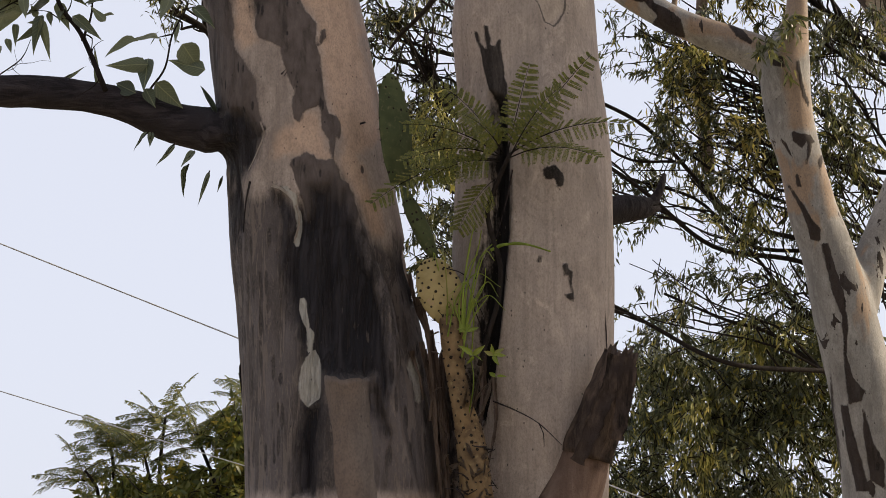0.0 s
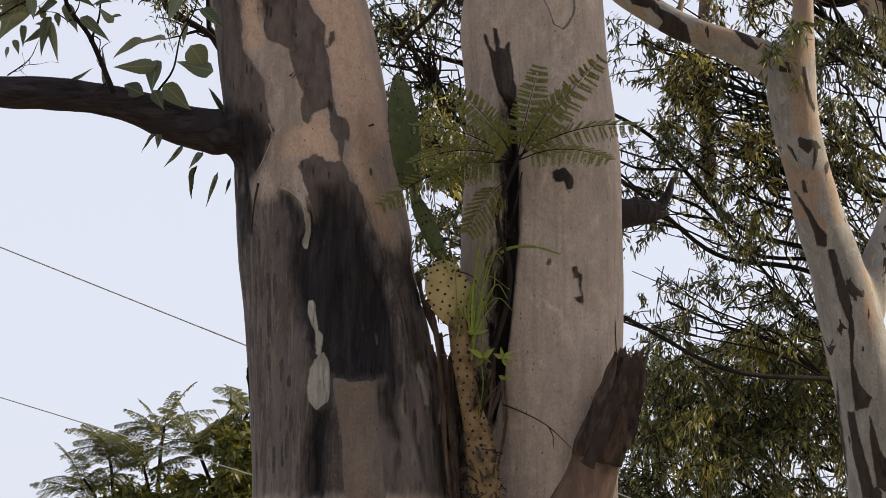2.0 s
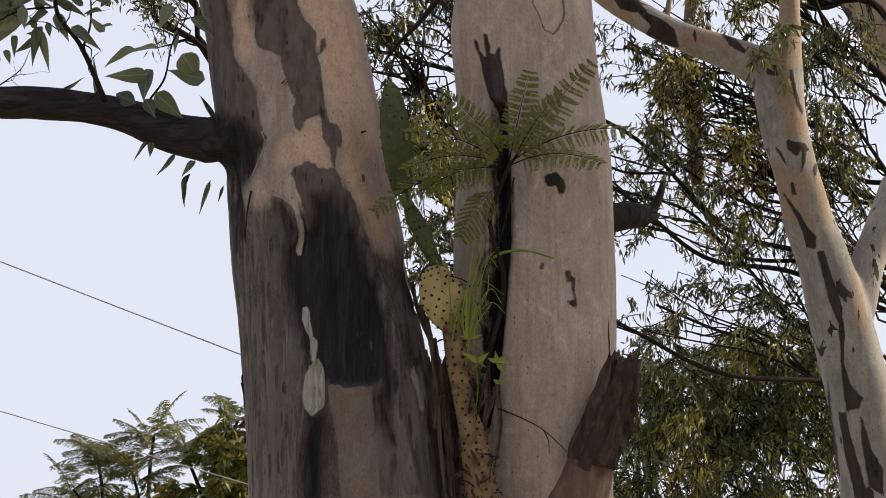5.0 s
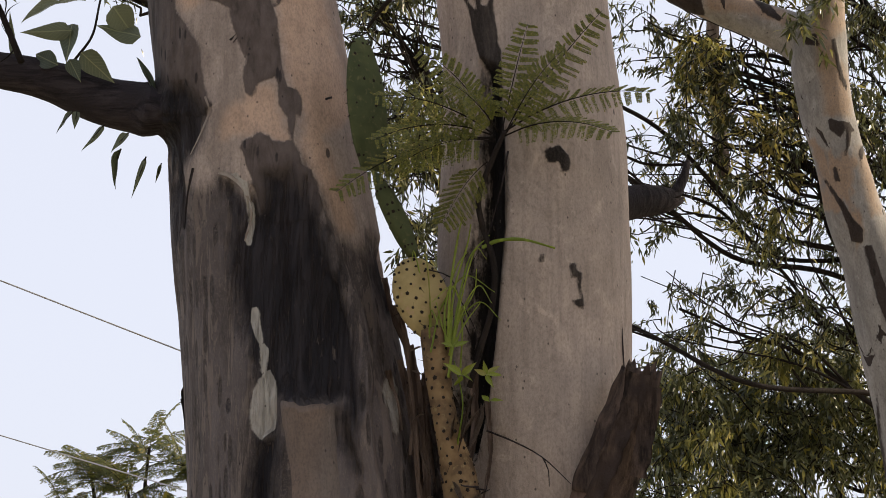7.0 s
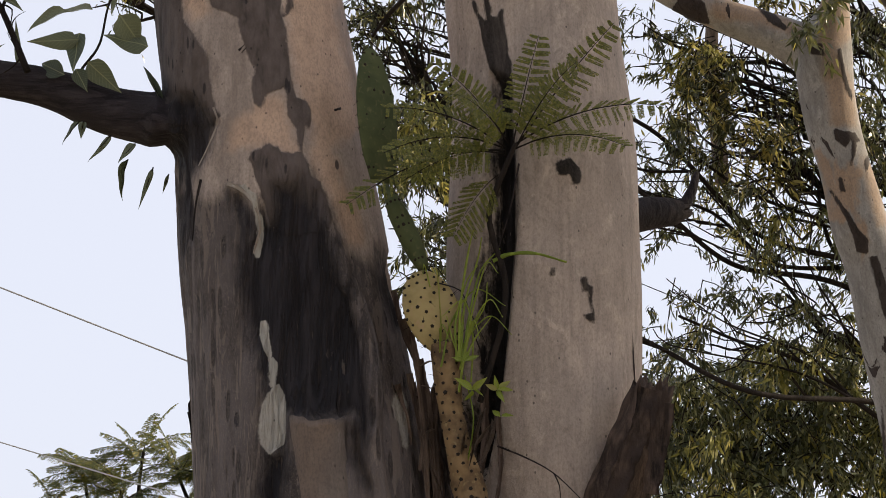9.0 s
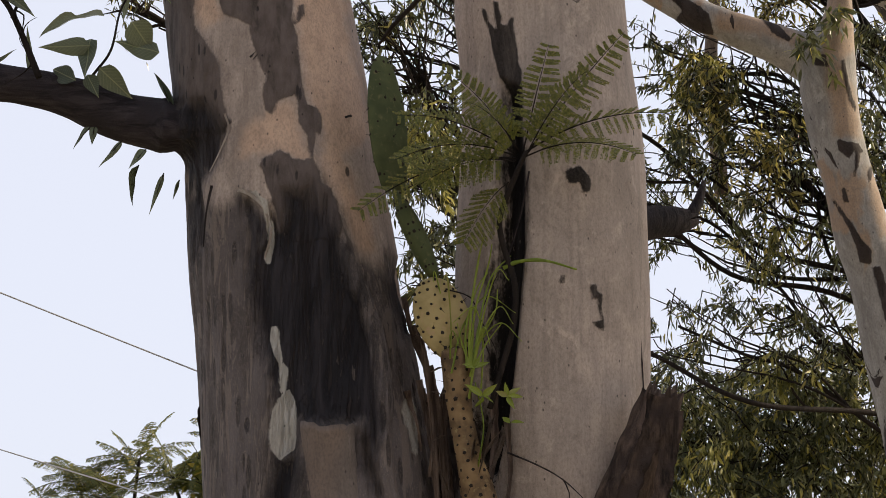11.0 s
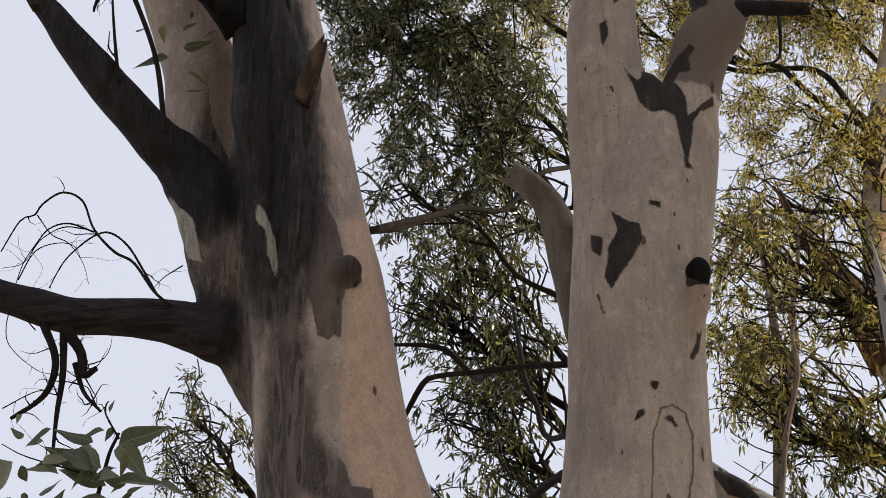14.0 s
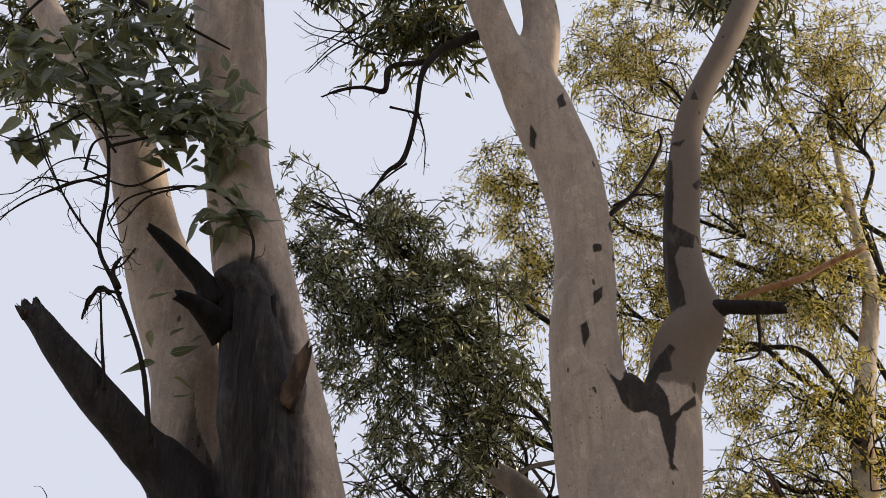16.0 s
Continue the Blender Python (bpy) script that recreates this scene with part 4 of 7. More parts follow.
BOUGH_LOW, BOUGH_UP, DEAD_LIMB, FOLD = [
    (-1.020, 5.460, 3.837, 0.053),
    (-1.089, 5.480, 3.844, 0.095),
    (-1.183, 5.480, 3.878, 0.101),
    (-1.326, 5.460, 3.907, 0.095),
    (-1.536, 5.430, 3.977, 0.079),
    (-1.743, 5.400, 4.015, 0.071),
    (-1.975, 5.380, 4.029, 0.066),
    (-2.178, 5.360, 4.026, 0.063),
    (-2.536, 5.330, 4.055, 0.057),
    (-2.977, 5.300, 4.168, 0.047),
], [
    (-1.335, 5.620, 5.508, 0.141),
    (-1.484, 5.580, 5.518, 0.125),
    (-1.715, 5.550, 5.580, 0.102),
    (-1.968, 5.520, 5.595, 0.082),
    (-2.167, 5.500, 5.591, 0.079),
    (-2.323, 5.480, 5.642, 0.077),
    (-2.477, 5.460, 5.678, 0.072),
    (-2.745, 5.440, 5.777, 0.064),
    (-3.274, 5.400, 5.900, 0.047),
], [
    (-1.257, 5.660, 5.133, 0.076),
    (-1.383, 5.620, 5.451, 0.140),
    (-1.455, 5.600, 5.796, 0.188),
    (-1.54, 5.550, 6.127, 0.182),
    (-1.69, 5.500, 6.389, 0.142),
    (-1.856, 5.420, 6.537, 0.117),
    (-2.074, 5.350, 6.778, 0.102),
    (-2.266, 5.300, 7.012, 0.089),
    (-2.394, 5.270, 7.183, 0.073),
    (-2.475, 5.250, 7.276, 0.062),
], [
    (-0.568, 5.240, 3.605, 0.031),
    (-0.483, 5.220, 3.387, 0.050),
    (-0.397, 5.200, 3.148, 0.062),
    (-0.328, 5.180, 2.940, 0.069),
    (-0.312, 5.170, 2.738, 0.068),
    (-0.297, 5.170, 2.567, 0.058),
    (-0.252, 5.180, 2.375, 0.048),
    (-0.197, 5.200, 2.139, 0.048),
]
FOLD = [(x, y + 0.03, z, r * 0.9) for x, y, z, r in FOLD]
BOUGH_LOW, BOUGH_UP = [[(x, y, z, r + 0.006) for x, y, z, r in rows] for rows in (BOUGH_LOW, BOUGH_UP)]
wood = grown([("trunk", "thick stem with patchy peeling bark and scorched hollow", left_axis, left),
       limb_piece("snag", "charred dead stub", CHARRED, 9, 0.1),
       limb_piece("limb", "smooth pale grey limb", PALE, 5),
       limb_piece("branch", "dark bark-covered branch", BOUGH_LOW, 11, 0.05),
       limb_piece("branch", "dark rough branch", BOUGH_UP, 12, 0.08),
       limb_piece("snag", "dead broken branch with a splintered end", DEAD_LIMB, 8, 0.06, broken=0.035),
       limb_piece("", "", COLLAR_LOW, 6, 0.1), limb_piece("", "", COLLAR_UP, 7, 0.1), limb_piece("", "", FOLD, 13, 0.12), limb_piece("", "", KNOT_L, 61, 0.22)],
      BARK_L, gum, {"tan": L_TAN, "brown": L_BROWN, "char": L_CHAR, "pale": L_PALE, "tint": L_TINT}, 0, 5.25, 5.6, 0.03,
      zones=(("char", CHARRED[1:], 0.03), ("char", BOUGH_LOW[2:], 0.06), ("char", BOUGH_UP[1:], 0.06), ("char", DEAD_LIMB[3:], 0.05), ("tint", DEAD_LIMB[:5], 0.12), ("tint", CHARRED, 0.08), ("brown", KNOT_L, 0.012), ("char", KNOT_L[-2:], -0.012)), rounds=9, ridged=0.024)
for ob in wood:
    if ob.name.startswith("branch"):
        ob.data.materials[0] = BARK_BOUGH
CROTCH = [(0.47, 5.56, 6.40, 0.16), (0.505, 5.52, 6.62, 0.14), (0.53, 5.49, 6.76, 0.105), (0.545, 5.48, 6.84, 0.07), (0.55, 5.48, 6.88, 0.03)]
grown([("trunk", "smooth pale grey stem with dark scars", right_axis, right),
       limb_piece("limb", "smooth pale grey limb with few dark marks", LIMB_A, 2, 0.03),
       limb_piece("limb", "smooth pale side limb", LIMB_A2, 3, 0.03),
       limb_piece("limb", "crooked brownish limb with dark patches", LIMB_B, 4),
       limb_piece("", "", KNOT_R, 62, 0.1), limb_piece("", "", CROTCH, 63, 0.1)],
      # tint darkens the crooked limb: browner bark and its shaded side in one colour
      BARK_R, gum, {"tan": R_TAN, "brown": R_BROWN, "char": R_GROOVE_SHADE}, 7, 5.3, 5.6, 0.09, zones=(("tint", LIMB_B[3:], 0.06),), rounds=22, scar=0.009)
for k, rows in enumerate(([(-2.43, 5.25, 7.21, 0.034), (-2.475, 5.24, 7.265, 0.028), (-2.495, 5.24, 7.305, 0.01)], [(-2.39, 5.27, 7.22, 0.036), (-2.425, 5.26, 7.275, 0.03), (-2.44, 5.25, 7.32, 0.012)], [(-2.46, 5.23, 7.20, 0.03), (-2.495, 5.23, 7.24, 0.022), (-2.515, 5.22, 7.26, 0.008)])):
    tube("prong", rows, BARK_STUB, gum, "splintered grey wood", sides=10, step=0.02, rough=0.15, broken=0.01, seed=20 + k)
for rows, s in (([
    (-1.508, 5.330, 7.294, 0.087),
    (-1.603, 5.300, 7.445, 0.058),
    (-1.713, 5.270, 7.579, 0.047),
    (-1.823, 5.240, 7.697, 0.036),
    (-1.906, 5.220, 7.776, 0.018),
], 1), ([
    (-1.465, 5.320, 7.117, 0.099),
    (-1.545, 5.250, 7.172, 0.071),
    (-1.628, 5.200, 7.226, 0.045),
    (-1.705, 5.170, 7.252, 0.031),
], 2), ([
    (-1.156, 5.300, 6.633, 0.068),
    (-1.101, 5.250, 6.728, 0.049),
    (-1.060, 5.200, 6.825, 0.038),
    (-1.027, 5.170, 6.897, 0.022),
], 3), ([
    (-1.358, 5.310, 7.140, 0.085),
    (-1.351, 5.300, 7.318, 0.058),
    (-1.336, 5.290, 7.470, 0.012),
], 1), ([
    (-1.281, 5.300, 7.020, 0.084),
    (-1.256, 5.290, 7.193, 0.048),
    (-1.239, 5.280, 7.315, 0.011),
], 2), ([
    (-1.432, 5.310, 7.144, 0.080),
    (-1.455, 5.300, 7.323, 0.049),
    (-1.486, 5.290, 7.446, 0.012),
], 1)):
    tube("prong", rows, BARK_CHAR if s < 3 else BARK_FLAKY, gum, "charred splinter", sides=14, step=0.03, rough=0.12, broken=0.012, seed=s)
broken_stub = tube("stub", [
    (0.40, 5.400, 1.95, 0.19),
    (0.475, 5.350, 2.13, 0.142),
    (0.53, 5.320, 2.25, 0.116),
    (0.568, 5.300, 2.36, 0.1),
    (0.6, 5.280, 2.46, 0.088),
    (0.645, 5.260, 2.60, 0.08),
], BARK_WOUND, gum, "broken branch stub, smooth reddish wood under cracked bark", sides=32, step=0.02, rough=0.06, seed=12)
tube("bark_shell", [
    (0.565, 5.262, 2.335, 0.094),
    (0.585, 5.255, 2.405, 0.1),
    (0.615, 5.240, 2.490, 0.096),
    (0.652, 5.225, 2.610, 0.088),
    (0.690, 5.210, 2.720, 0.076),
    (0.712, 5.200, 2.785, 0.066),
], BARK_FLAKY, broken_stub, "cracked dark brown bark shell", sides=36, step=0.014, rough=0.2, ridges=4, broken=0.03, seed=19)
tube("stub", [
    (0.673, 5.850, 3.604, 0.078),
    (0.855, 5.950, 3.655, 0.065),
    (0.947, 6.000, 3.679, 0.054),
    (1.008, 6.020, 3.700, 0.028),
], BARK_DARK, gum, sides=18, step=0.03, rough=0.15, broken=0.015, seed=13)
tube("stub", [
    (0.983, 6.010, 3.688, 0.028),
    (1.030, 6.030, 3.778, 0.023),
    (1.060, 6.050, 3.869, 0.011),
], BARK_DARK, gum, sides=10, step=0.03, rough=0.1, seed=14)
tube("stub", [
    (0.248, 5.800, 5.629, 0.145),
    (0.158, 5.850, 5.936, 0.114),
    (0.106, 5.900, 6.227, 0.092),
    (0.051, 5.950, 6.446, 0.080),
    (-0.035, 6.000, 6.604, 0.073),
    (-0.118, 6.050, 6.704, 0.065),
], BARK_SHADED, gum, "broken limb with brown end", sides=24, step=0.03, rough=0.14, broken=0.03, seed=15)
tube("stub", [
    (0.958, 5.500, 7.273, 0.088),
    (1.093, 5.480, 7.308, 0.044),
    (1.219, 5.460, 7.285, 0.038),
    (1.380, 5.440, 7.258, 0.029),
], BARK_DARK, gum, sides=14, step=0.02, rough=0.22, broken=0.015, seed=16)
tube("branch", [
    (0.106, 5.800, 5.455, 0.017),
    (-0.093, 6.000, 5.554, 0.015),
    (-0.306, 6.200, 5.634, 0.014),
    (-0.532, 6.400, 5.716, 0.014),
    (-0.607, 6.500, 5.720, 0.016),
    (-0.697, 6.600, 5.596, 0.013),
], BARK_TWIG, gum, sides=10, step=0.05, rough=0.08, seed=17)
tube("branch", [
    (-0.992, 5.900, 6.220, 0.025),
    (-0.832, 6.000, 6.347, 0.020),
    (-0.553, 6.300, 6.621, 0.018),
    (-0.371, 6.500, 6.802, 0.017),
    (-0.147, 6.700, 6.921, 0.016),
    (0.068, 6.900, 7.295, 0.017),
    (0.298, 7.200, 7.561, 0.014),
], BARK_TWIG, gum, sides=10, step=0.05, rough=0.08, seed=18)
for k, rows in enumerate(([
    (0.25, 5.75, 4.90, 0.021), (0.10, 6.0, 5.007, 0.021), (0.037, 6.2, 5.063, 0.022), (-0.071, 6.5, 5.091, 0.02), (-0.192, 6.8, 5.067, 0.014), (-0.31, 7.0, 5.029, 0.012), (-0.39, 7.1, 4.959, 0.007),
], [
    (-1.10, 5.75, 6.20, 0.03), (-1.002, 6.2, 6.45, 0.027), (-0.911, 6.5, 6.667, 0.025), (-0.745, 6.8, 6.883, 0.023), (-0.56, 7.0, 7.083, 0.02), (-0.379, 7.2, 7.296, 0.014),
], [
    (-0.787, 7.0, 6.229, 0.01), (-0.63, 7.0, 6.225, 0.014), (-0.488, 7.0, 6.192, 0.018), (-0.396, 7.0, 6.092, 0.019), (-0.319, 6.9, 5.955, 0.018), (-0.25, 6.15, 5.62, 0.017),
], [
    (-0.094, 7.3, 6.608, 0.01), (-0.072, 7.2, 6.323, 0.014), (-0.051, 7.1, 6.048, 0.016), (0.001, 7.0, 5.835, 0.016), (0.049, 6.9, 5.596, 0.016), (0.20, 5.9, 5.2, 0.018),
])):
    tube("branch", rows, BARK_TWIG, gum, "thin dark crooked branch", sides=8, step=0.05, rough=0.1, seed=90 + k)
(v, t), twigs = foliage([
    (-0.49, 6.20, 10.55, 0.36, 0.25, 0.24, 50),
    (-0.64, 6.20, 11.27, 0.66, 0.30, 0.33, 70),
    (1.80, 6.20, 10.25, 0.23, 0.20, 0.19, 22),
    (1.74, 6.20, 11.14, 0.62, 0.30, 0.29, 56),
] + [
    (-3.53, 7.00, 11.62, 0.49, 0.40, 0.40, 60),
    (-2.69, 7.00, 11.72, 0.54, 0.40, 0.31, 50),
    (-3.52, 7.00, 11.02, 0.34, 0.30, 0.17, 12),
    (-3.51, 7.00, 12.65, 0.94, 0.40, 0.38, 60),
# five more leaf masses overhead, out of view, added to dim the stems
] + [(-1.8, 5.4, 13.6, 2.0, 2.4, 1.3, 260), (0.6, 5.4, 14.0, 1.8, 2.6, 1.3, 260), (2.8, 5.4, 13.4, 1.6, 2.4, 1.2, 200), (-1.2, 2.6, 11.8, 2.2, 1.7, 0.9, 180), (2.0, 2.6, 11.8, 2.2, 1.7, 0.9, 180)], 26, 0.13, 0.024, np.random.default_rng(31), 0.25, 0.9)
tagged(part("crown", quick_mesh("crown", v, t, LEAF_BACK), gum), kind="stuff")
bv, bf = joined([tube_data(w, sides=3, step=0.2) for w in twigs])
tagged(part("twig_work", mesh_from("twig_work", bv, bf, BARK_TWIG), gum), kind="stuff")


tube("stub", [
    (-0.424, 5.260, 2.004, 0.143),
    (-0.440, 5.240, 2.239, 0.125),
    (-0.461, 5.220, 2.453, 0.106),
    (-0.477, 5.200, 2.596, 0.100),
    (-0.477, 5.190, 2.658, 0.102),
], BARK_SAWN, gum, "sawn-off stub with smooth grey-brown wood", sides=30, step=0.03, rough=0.05, broken=0.006, seed=83)

def leaf_blade(name, plump, material, fold=0.12, droop=0.12):
    """A leaf one metre long from its stalk to its tip, along x, one metre wide, with a midrib fold."""
    n, verts, faces = 9, [], []
    for i in range(n):
        u = i / (n - 1)
        w = 0.54 * math.sin(math.pi * u ** plump) ** 0.9 * (1 - 0.45 * u * u)
        z = -droop * u * u + 0.02 * math.sin(9 * u)
        verts += [(u, -w, z + fold * w), (u, 0, z), (u, w, z + fold * w)]
    for i in range(n - 1):
        a = 3 * i
        faces += [(a, a + 3, a + 4, a + 1), (a + 1, a + 4, a + 5, a + 2)]
    return mesh_from(name, verts, faces, material)


BROAD = [leaf_blade("leaf", p, LEAF_BIG, f, d) for p, f, d in ((0.6, 0.15, 0.1), (0.72, 0.3, 0.2), (0.55, -0.1, 0.06))]
WEEDY = leaf_blade("leaf", 0.8, LEAF_GRASS, 0.2, 0.1)
DRY = leaf_blade("leaf", 0.9, BARK_OLD, 0.3, 0.15)
leaf_rng = np.random.default_rng(77)


def hang_leaf(me, base, tip, width, parent, face=None):
    """A leaf of shared mesh from base to tip, its face turned at random."""
    base, tip = np.array(base), np.array(tip)
    x = tip - base
    size = np.linalg.norm(x)
    x /= size
    towards = np.array(face) if face is not None else np.array((0.0, -1.0, 0.35)) + leaf_rng.normal(size=3) * 0.28
    z = unit(towards - x * (towards @ x))
    y = np.cross(z, x)
    m = Matrix(((x[0] * size, y[0] * width, z[0] * size, base[0]), (x[1] * size, y[1] * width, z[1] * size, base[1]), (x[2] * size, y[2] * width, z[2] * size, base[2]), (0, 0, 0, 1)))
    ob = part("leaf", me, parent)
    ob.matrix_basis = m
    return ob


def shoots(lines, count, rng):
    """Fine crooked side shoots along given twigs."""
    pieces = []
    for rows in lines:
        p = smooth_path(rows, 0.03)
        if len(p) < 4:
            continue
        for _ in range(count):
            k = rng.integers(1, len(p) - 1)
            way = unit(p[k, :3] - p[k - 1, :3] + rng.normal(size=3) * (0.9, 0.4, 0.9))
            size = rng.uniform(0.05, 0.22)
            at, r, row = p[k, :3], min(p[k, 3] * 0.6, 0.004), []
            for i in range(5):
                row.append((*at, r * (1 - 0.2 * i)))
                way = unit(way + rng.normal(size=3) * (0.5, 0.2, 0.5))
                at = at + way * size / 4
            pieces.append(tube_data(row, sides=4, step=0.02))
    return joined(pieces)


def spray(lines, leaves, name="twig", label="", mesh=None, sides=6, fine=0):
    """A leafy twig of the gum: its stalks are one mesh, each leaf is one of its own."""
    twig = tube(name, lines[0], BARK_TWIG, gum, label, sides=sides, step=0.02, rough=0.05)
    for i, r in enumerate(lines[1:]):
        tube("side_twig", r, BARK_TWIG, twig, sides=sides, step=0.02, rough=0.05, seed=i)
    for i, (x, y, z, a, b, c, w) in enumerate(leaves):
        hang_leaf(mesh or BROAD[i % 3], (x, y, z), (a, b, c), w, twig)
    if fine:
        v, f = shoots(lines, fine, leaf_rng)
        tagged(part("twiglet_tangle", mesh_from("twiglet_tangle", v, f, BARK_TWIG), twig), kind="stuff")
    return twig


spray([
    [(-1.421, 5.300, 4.019, 0.0055), (-1.360, 5.300, 4.123, 0.0048), (-1.334, 5.300, 4.290, 0.0040), (-1.273, 5.300, 4.436, 0.0031), (-1.280, 5.300, 4.586, 0.0023)],
    [(-1.334, 5.300, 4.290, 0.0045), (-1.401, 5.300, 4.273, 0.0018)],
    [(-1.295, 5.300, 4.412, 0.0046), (-1.238, 5.300, 4.430, 0.0018)],
], [
    (-1.401, 5.324, 4.277, -1.572, 5.355, 4.288, 0.068),
    (-1.491, 5.301, 4.256, -1.648, 5.280, 4.189, 0.068),
    (-1.432, 5.264, 4.124, -1.630, 5.253, 4.112, 0.071),
    (-1.439, 5.293, 4.165, -1.447, 5.247, 3.990, 0.081),
    (-1.280, 5.264, 4.227, -1.205, 5.314, 4.125, 0.112),
    (-1.175, 5.312, 4.119, -1.348, 5.286, 4.160, 0.085),
    (-1.399, 5.295, 4.047, -1.274, 5.342, 3.937, 0.089),
    (-1.493, 5.332, 4.008, -1.610, 5.366, 4.077, 0.076),
    (-1.442, 5.291, 4.016, -1.392, 5.291, 3.922, 0.058),
    (-1.347, 5.314, 4.494, -1.396, 5.270, 4.353, 0.069),
    (-1.250, 5.304, 4.425, -1.136, 5.282, 4.332, 0.064),
    (-1.320, 5.330, 4.376, -1.318, 5.287, 4.237, 0.027),
], label="slender shoot with broad pointed leaves")
more = []
for x, y, z, rx, ry, rz, n in [
    (-1.98, 5.25, 4.76, 0.26, 0.20, 0.21, 0),
    (-1.84, 5.25, 4.48, 0.23, 0.20, 0.16, 0),
    (-2.12, 5.25, 4.49, 0.16, 0.20, 0.18, 0),
]:
    for _ in range(22):
        a = np.array((x, y, z)) + np.clip(leaf_rng.normal(size=3), -1.3, 1.3) * (rx * 0.7, ry * 0.5, rz * 0.7)
        way = unit(leaf_rng.normal(size=3) * (1.0, 0.4, 0.7) + (-0.2, -0.1, -0.3))
        s = leaf_rng.uniform(0.07, 0.15)
        more.append((*a, *(a + way * s), s * leaf_rng.uniform(0.28, 0.48)))
spray([
    [(-1.627, 5.300, 4.007, 0.0144), (-1.754, 5.300, 4.276, 0.0125), (-1.885, 5.300, 4.476, 0.0105), (-1.865, 5.300, 4.781, 0.0084), (-1.829, 5.300, 4.911, 0.0062)],
    [(-1.752, 5.300, 4.252, 0.0068), (-1.718, 5.300, 4.397, 0.0048), (-1.734, 5.300, 4.610, 0.0028)],
    [(-1.885, 5.300, 4.476, 0.0057), (-2.057, 5.300, 4.455, 0.0040), (-2.208, 5.300, 4.360, 0.0023)],
    [(-1.858, 5.300, 4.703, 0.0047), (-2.040, 5.300, 4.759, 0.0038), (-2.211, 5.300, 4.816, 0.0028), (-2.312, 5.300, 4.871, 0.0019)],
    [(-2.120, 5.300, 4.081, 0.0034), (-2.027, 5.300, 4.162, 0.0024), (-1.991, 5.300, 4.257, 0.0014)],
    [(-1.826, 5.300, 4.885, 0.0059), (-1.896, 5.300, 5.006, 0.0042), (-1.889, 5.300, 5.060, 0.0024)],
], [
    (-1.829, 5.317, 4.866, -1.616, 5.347, 4.969, 0.095),
    (-1.819, 5.282, 4.849, -1.685, 5.260, 4.693, 0.094),
    (-1.911, 5.226, 4.837, -2.090, 5.215, 4.902, 0.061),
    (-2.107, 5.269, 4.924, -2.191, 5.224, 4.825, 0.024),
    (-1.866, 5.226, 4.720, -2.053, 5.276, 4.839, 0.104),
    (-1.897, 5.298, 4.742, -2.136, 5.272, 4.847, 0.112),
    (-1.849, 5.272, 4.664, -2.082, 5.320, 4.770, 0.070),
    (-1.828, 5.328, 4.689, -1.603, 5.362, 4.731, 0.075),
    (-1.843, 5.267, 4.611, -2.126, 5.266, 4.542, 0.104),
    (-1.899, 5.301, 4.502, -2.125, 5.257, 4.563, 0.092),
    (-1.923, 5.287, 4.546, -2.206, 5.264, 4.444, 0.115),
    (-2.072, 5.326, 4.541, -2.168, 5.282, 4.255, 0.139),
    (-1.918, 5.302, 4.452, -2.049, 5.339, 4.396, 0.083),
] + [
    (-1.897, 5.337, 4.504, -1.750, 5.367, 4.476, 0.065),
    (-1.884, 5.302, 4.452, -1.808, 5.280, 4.294, 0.055),
    (-1.793, 5.246, 4.353, -1.646, 5.235, 4.236, 0.054),
    (-1.942, 5.289, 4.374, -1.968, 5.244, 4.176, 0.050),
    (-1.940, 5.246, 4.344, -1.893, 5.296, 4.146, 0.041),
    (-1.739, 5.318, 4.619, -1.665, 5.292, 4.542, 0.070),
    (-2.253, 5.292, 4.787, -2.347, 5.340, 4.656, 0.141),
    (-2.293, 5.348, 4.582, -2.185, 5.382, 4.467, 0.140),
    (-2.101, 5.287, 4.255, -2.071, 5.286, 4.182, 0.032),
    (-2.074, 5.321, 4.341, -2.055, 5.277, 4.226, 0.032),
    (-2.138, 5.307, 4.227, -2.131, 5.284, 4.159, 0.032),
    (-1.890, 5.346, 5.030, -1.866, 5.302, 5.068, 0.034),
    (-2.261, 5.322, 4.370, -2.389, 5.359, 4.192, 0.115),
    (-2.358, 5.267, 4.548, -2.457, 5.307, 4.320, 0.115),
] + more, label="leafy shoot with broad drooping leaves", fine=4)
low_leaves = [
    (-1.438, 5.392, 3.840, -1.515, 5.423, 3.759, 0.047),
    (-1.420, 5.381, 3.836, -1.421, 5.359, 3.762, 0.052),
    (-1.305, 5.362, 3.775, -1.389, 5.350, 3.661, 0.042),
    (-1.215, 5.376, 3.744, -1.269, 5.331, 3.655, 0.057),
    (-1.236, 5.362, 3.676, -1.284, 5.412, 3.531, 0.034),
    (-1.143, 5.386, 3.652, -1.184, 5.360, 3.475, 0.036),
    (-1.081, 5.377, 3.622, -1.111, 5.425, 3.555, 0.023),
    (-1.120, 5.396, 3.909, -1.220, 5.430, 4.114, 0.045),
    (-1.859, 5.376, 4.081, -1.746, 5.375, 4.160, 0.037),
    (-1.684, 5.387, 4.053, -1.705, 5.343, 4.252, 0.045),
]
low_leaves = [(*r[:6], r[6] * 0.6) for r in low_leaves]
spray([[(*r[:3], 0.003), (*(0.5 * (np.array(r[:3]) + np.array(r[3:6]))), 0.001)] for r in low_leaves], low_leaves, label="narrow leaves sprouting from the branch")
